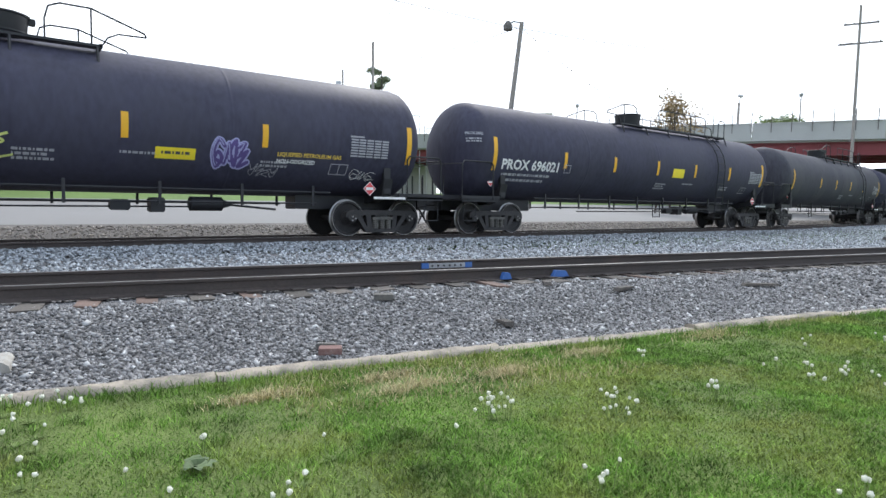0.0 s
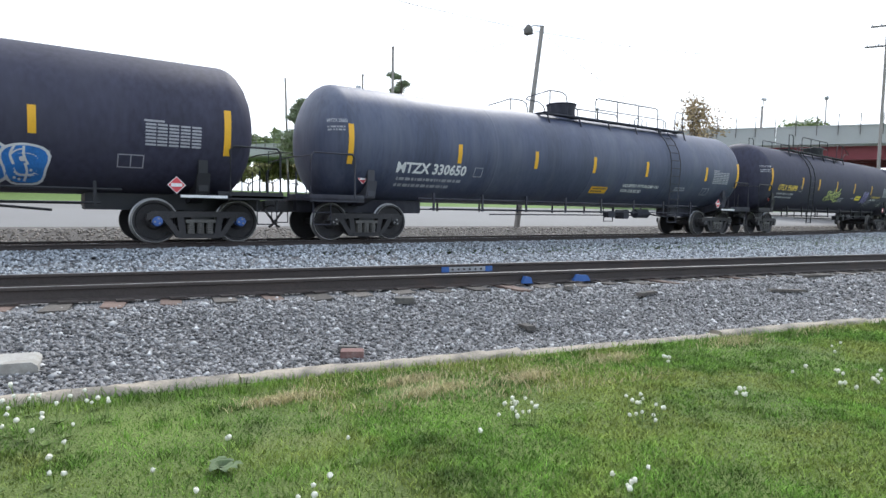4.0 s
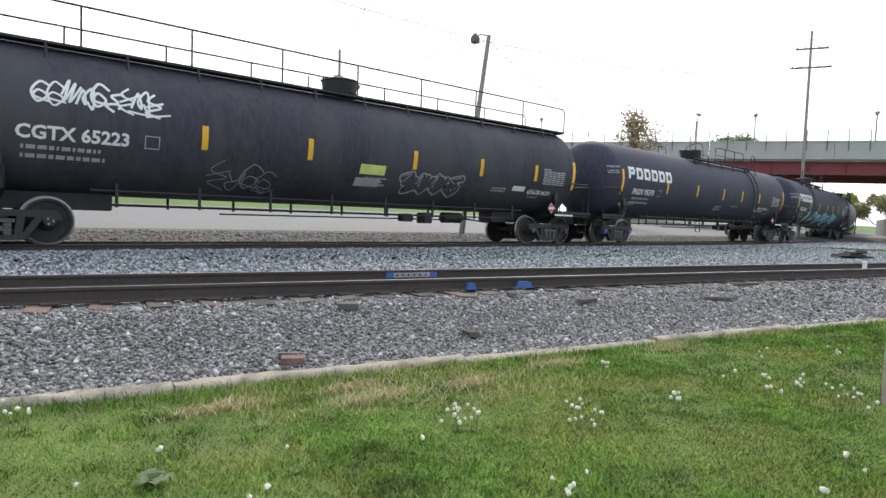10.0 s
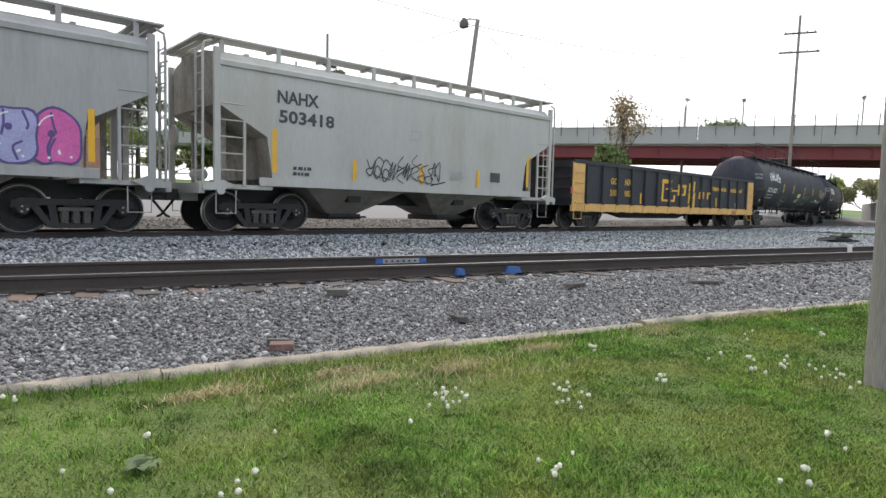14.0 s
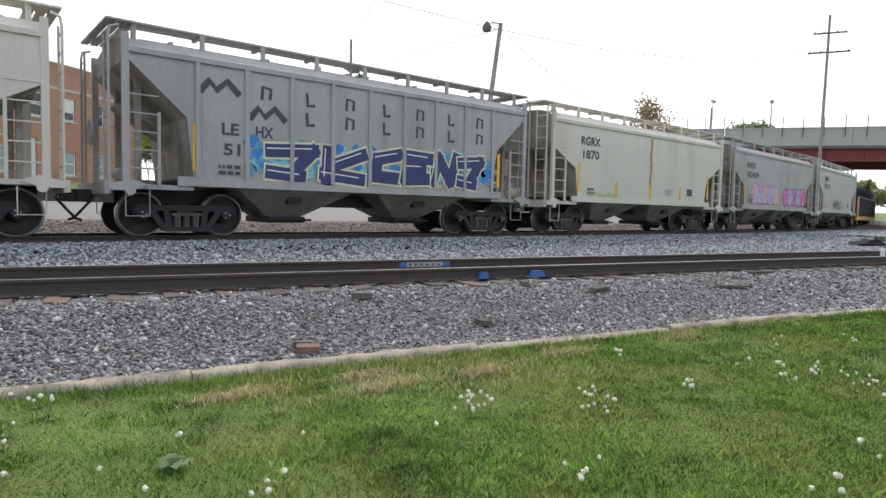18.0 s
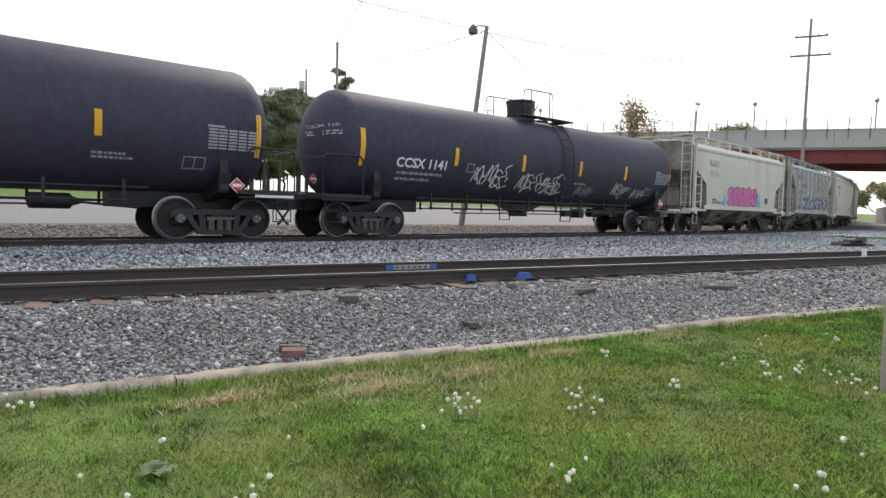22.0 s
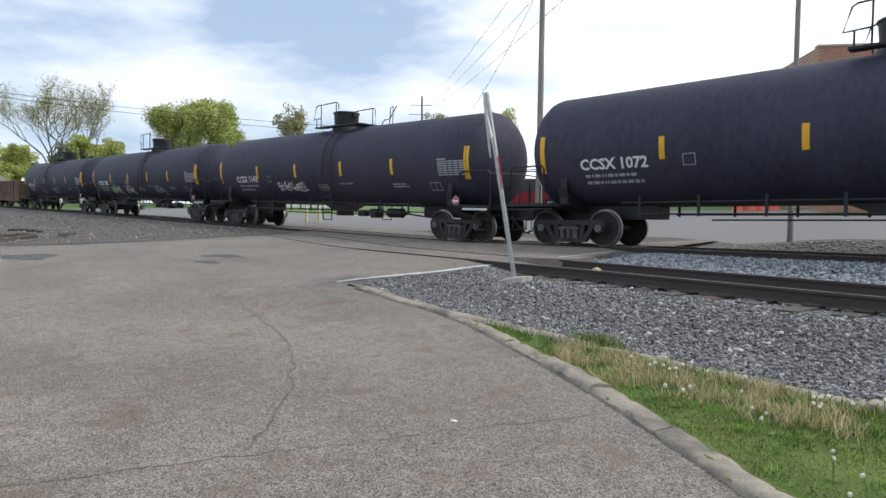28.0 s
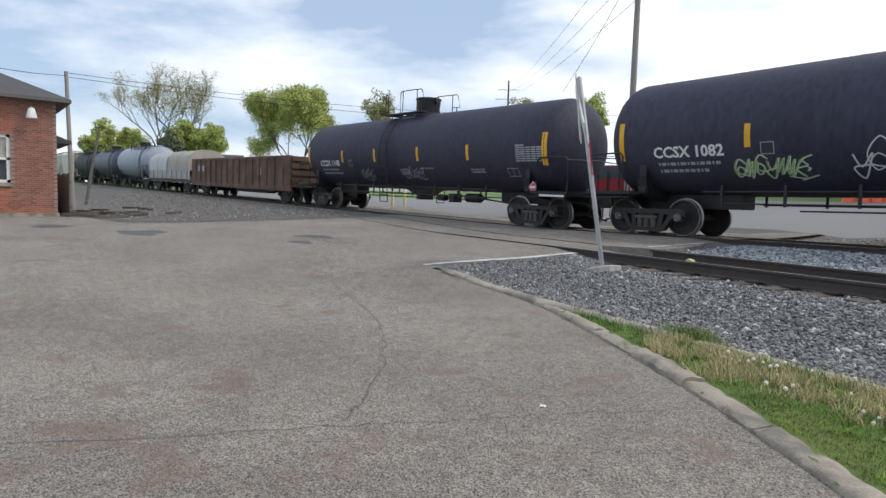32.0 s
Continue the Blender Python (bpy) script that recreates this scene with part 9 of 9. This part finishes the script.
# ---------------------------------------------------------------- tall office block in the distance
x, y = polar(-43.8, 165)
block = thing("office_block", "tall old brick office block with a pale cornice", "building", pose(x, y, 0, 0, 0, -43.8))
part("body", Mesh().box(-8.2, 8.2, 0, 16, 0, 25.4), shade("old_facade", (0.25, 0.22, 0.21), 0.9, var=0.12, scale=0.3, fine=8, bump=0.1, second=(0.18, 0.16, 0.155), amount=0.4), block)
part("cornice", Mesh().box(-8.6, 8.6, -0.5, 16.4, 25.4, 26.3), STONEBAND, block), part("storey_band", Mesh().box(-8.3, 8.3, -0.15, 0.0, 21.6, 22.3), STONEBAND, block)
for r in range(7):
    for c in range(7):
        w = part("window", Mesh().box(-7.2 + c * 2.15, -5.9 + c * 2.15, -0.06, 0.0, 2.0 + r * 3.3, 3.9 + r * 3.3), GLASS, block)
        part("sill", Mesh().box(-7.3 + c * 2.15, -5.8 + c * 2.15, -0.16, 0.0, 1.8 + r * 3.3, 2.0 + r * 3.3), STONEBAND, w)

# small house and shed in the distance
for yaw, d, w, h, rot, mat, label in ((23.3, 82, 9, 3.6, 20, WHITEPAINT, "small pale house with a dark roof"), (55.5, 95, 12, 3.2, 55, PALE_BLUE, "long low shed with a pale blue roof"), (72, 120, 10, 3.4, 70, WHITEPAINT, "small far house near the line")):
    x, y = polar(yaw, d)
    hs = thing("house", label, "house", pose(x, y, land(x, y), 0, 0, rot))
    part("outer_wall", Mesh().box(-w / 2, w / 2, 0, 7, -0.5, h), WHITEPAINT, hs)
    part("roof", Mesh().prism([(-0.5, h), (3.5, h + 2.2), (7.5, h)], -w / 2 - 0.4, w / 2 + 0.4, axis="x"), PALE_BLUE if "blue" in label else ROOFING, hs)
    for c in range(3):
        part("window", Mesh().box(-w / 2 + 1.2 + c * w / 3.3, -w / 2 + 2.3 + c * w / 3.3, -0.03, 0, 1.0, 2.3), GLASS, hs)
# steel frames of a small switchyard
for yaw, d, w, top in ((-34.2, 72, 1.6, 8.5), (-36.2, 74, 1.9, 7.4), (-38.2, 76, 1.9, 7.0)):
    x, y = polar(yaw, d)
    z = land(x, y)
    h = rise(d, top) - z
    m = Mesh()
    for a in (-w / 2, w / 2):
        m.tube([(a, 0, 0), (a, 0, h)], 0.05, 5)
    m.tube([(-w / 2, 0, h), (w / 2, 0, h)], 0.05, 5), m.tube([(-w / 2, 0, h - 1.6), (w / 2, 0, h - 1.6)], 0.04, 5)
    tagged(part("switchyard_frame", m, GALV, at=pose(x, y, z, 0, 0, yaw)), "grey steel switchyard frame", "frame")


# ---------------------------------------------------------------- parked vehicles, bollards, barrels
def vehicle(name, label, x, y, turn, paint, l=4.5, w=1.8, h=1.65, hood=1.1):
    z = land(x, y) + 0.02
    v = thing(name, label, "car", pose(x, y, z, 0, 0, turn))
    prof = [(-l / 2, 0.4), (-l / 2 - 0.02, 0.95), (-l / 2 + 0.3, h - 0.06), (-l / 2 + 0.6, h), (l / 2 - hood - 0.9, h - 0.02), (l / 2 - hood - 0.1, 1.05), (l / 2 - 0.15, 0.92), (l / 2, 0.7), (l / 2, 0.35)]
    part("body", Mesh().prism(prof, -w / 2, w / 2), paint, v)
    part("side_glass", Mesh().prism([(-l / 2 + 0.42, h - 0.12), (l / 2 - hood - 0.98, h - 0.12), (l / 2 - hood - 0.35, 1.08), (-l / 2 + 0.25, 1.08)], -w / 2 - 0.008, w / 2 + 0.008), CARDARK, v)
    m = Mesh().add([(-l / 2 - 0.03 + 0.0, -w / 2 + 0.15, 1.05), (-l / 2 - 0.03, w / 2 - 0.15, 1.05), (-l / 2 + 0.24, w / 2 - 0.2, h - 0.1), (-l / 2 + 0.24, -w / 2 + 0.2, h - 0.1)], [(0, 3, 2, 1)])
    part("rear_glass", m, CARDARK, v)
    for s in (-1, 1):
        part("tail_light", Mesh().box(-l / 2 - 0.04, -l / 2 + 0.05, *sorted((s * (w / 2 - 0.18), s * (w / 2 + 0.005))), 0.85, 1.1), LIGHTRED, v)
    part("bumper", Mesh().box(-l / 2 - 0.08, l / 2 + 0.06, -w / 2 + 0.03, w / 2 - 0.03, 0.3, 0.5), CARDARK, v)
    for a in (-l / 2 + 0.8, l / 2 - 0.85):
        for s in (-1, 1):
            t = part("wheel", Mesh().lathe([(-0.11, 0.2), (-0.1, 0.33), (0.1, 0.33), (0.11, 0.2)], "y", (a, s * (w / 2 - 0.08), 0.33), 16), RUBBER, v, smooth=40)
            part("rim", Mesh().lathe([(-0.02 * s, 0.2), (0.02 * s, 0.18)], "y", (a, s * (w / 2 + 0.03), 0.33), 12), GALV, t)
    return v


vehicle("parked_suv", "white sport utility car parked across the road", *polar(-10.9, 50), 100, CARPAINT, 4.5, 1.85, 1.75, 0.9)
vehicle("parked_van", "dark red van parked beyond the crossing", *polar(36.6, 40), 30, CARRED, 4.8, 1.9, 1.9, 0.8)
vehicle("parked_car", "silver-white car parked beyond the tracks", *polar(21.3, 44), 10, CARPAINT, 4.4, 1.8, 1.5, 1.1)
heap = thing("scrap_heap", "low dark heap of old steel plates by the siding", "scrap", pose(26.6, 7.75, 0.02, 0, 0, -11))
rng = random.Random(12)
for k in range(7):
    l, d = rng.uniform(0.25, 0.55), rng.uniform(0.1, 0.2)
    m = Mesh().prism([(-l, 0), (l, 0.02), (l * 0.9, 0.09), (-l * 0.8, 0.11)], -d, d)
    part("plate", m, CAST, heap, at=pose(rng.uniform(-0.5, 0.5), rng.uniform(-0.3, 0.3), 0.035 * k, rng.uniform(-7, 7), rng.uniform(-6, 6), rng.uniform(-40, 40)))
marker = thing("rail_marker", "short white marker peg beside the siding rail", "marker", pose(18.4, 5.1, land(18.4, 5.1)))
part("peg", Mesh().box(-0.05, 0.05, -0.04, 0.04, -0.1, 0.3, cut=0.01), WHITEPAINT, marker)
for yaw in (56.5, 55.4):
    x, y = polar(yaw, 36)
    b = thing("bollard", "short pale yellow bollard by the track", "bollard", pose(x, y, land(x, y)), "bollards by the track")
    part("post", Mesh().lathe([(-0.2, 0.08), (1.0, 0.08), (1.05, 0.05)], "z", (0, 0, 0), 10), YELBLOCK, b, smooth=40)
    part("band", Mesh().lathe([(0.75, 0.083), (0.9, 0.083)], "z", (0, 0, 0), 10), WHITEPAINT, b)
ORANGE = shade("barrel_orange", (0.75, 0.14, 0.06), 0.5, var=0.1, scale=6, fine=40, bump=0.03)
for yaw in (19.0, 18.0, 17.2, 16.4):
    x, y = polar(yaw, 34)
    b = thing("traffic_barrel", "orange and white traffic barrel on the paving", "traffic barrel", pose(x, y, land(x, y)), "traffic barrels")
    part("drum", Mesh().lathe([(0, 0.3), (0.05, 0.27), (0.9, 0.22), (0.95, 0.15)], "z", (0, 0, 0), 14), ORANGE, b, smooth=30)
    for q in (0.25, 0.6):
        part("band", Mesh().lathe([(q, 0.265 - 0.05 * q), (q + 0.15, 0.255 - 0.05 * q)], "z", (0, 0, 0), 14), LETTER, b)


motions()
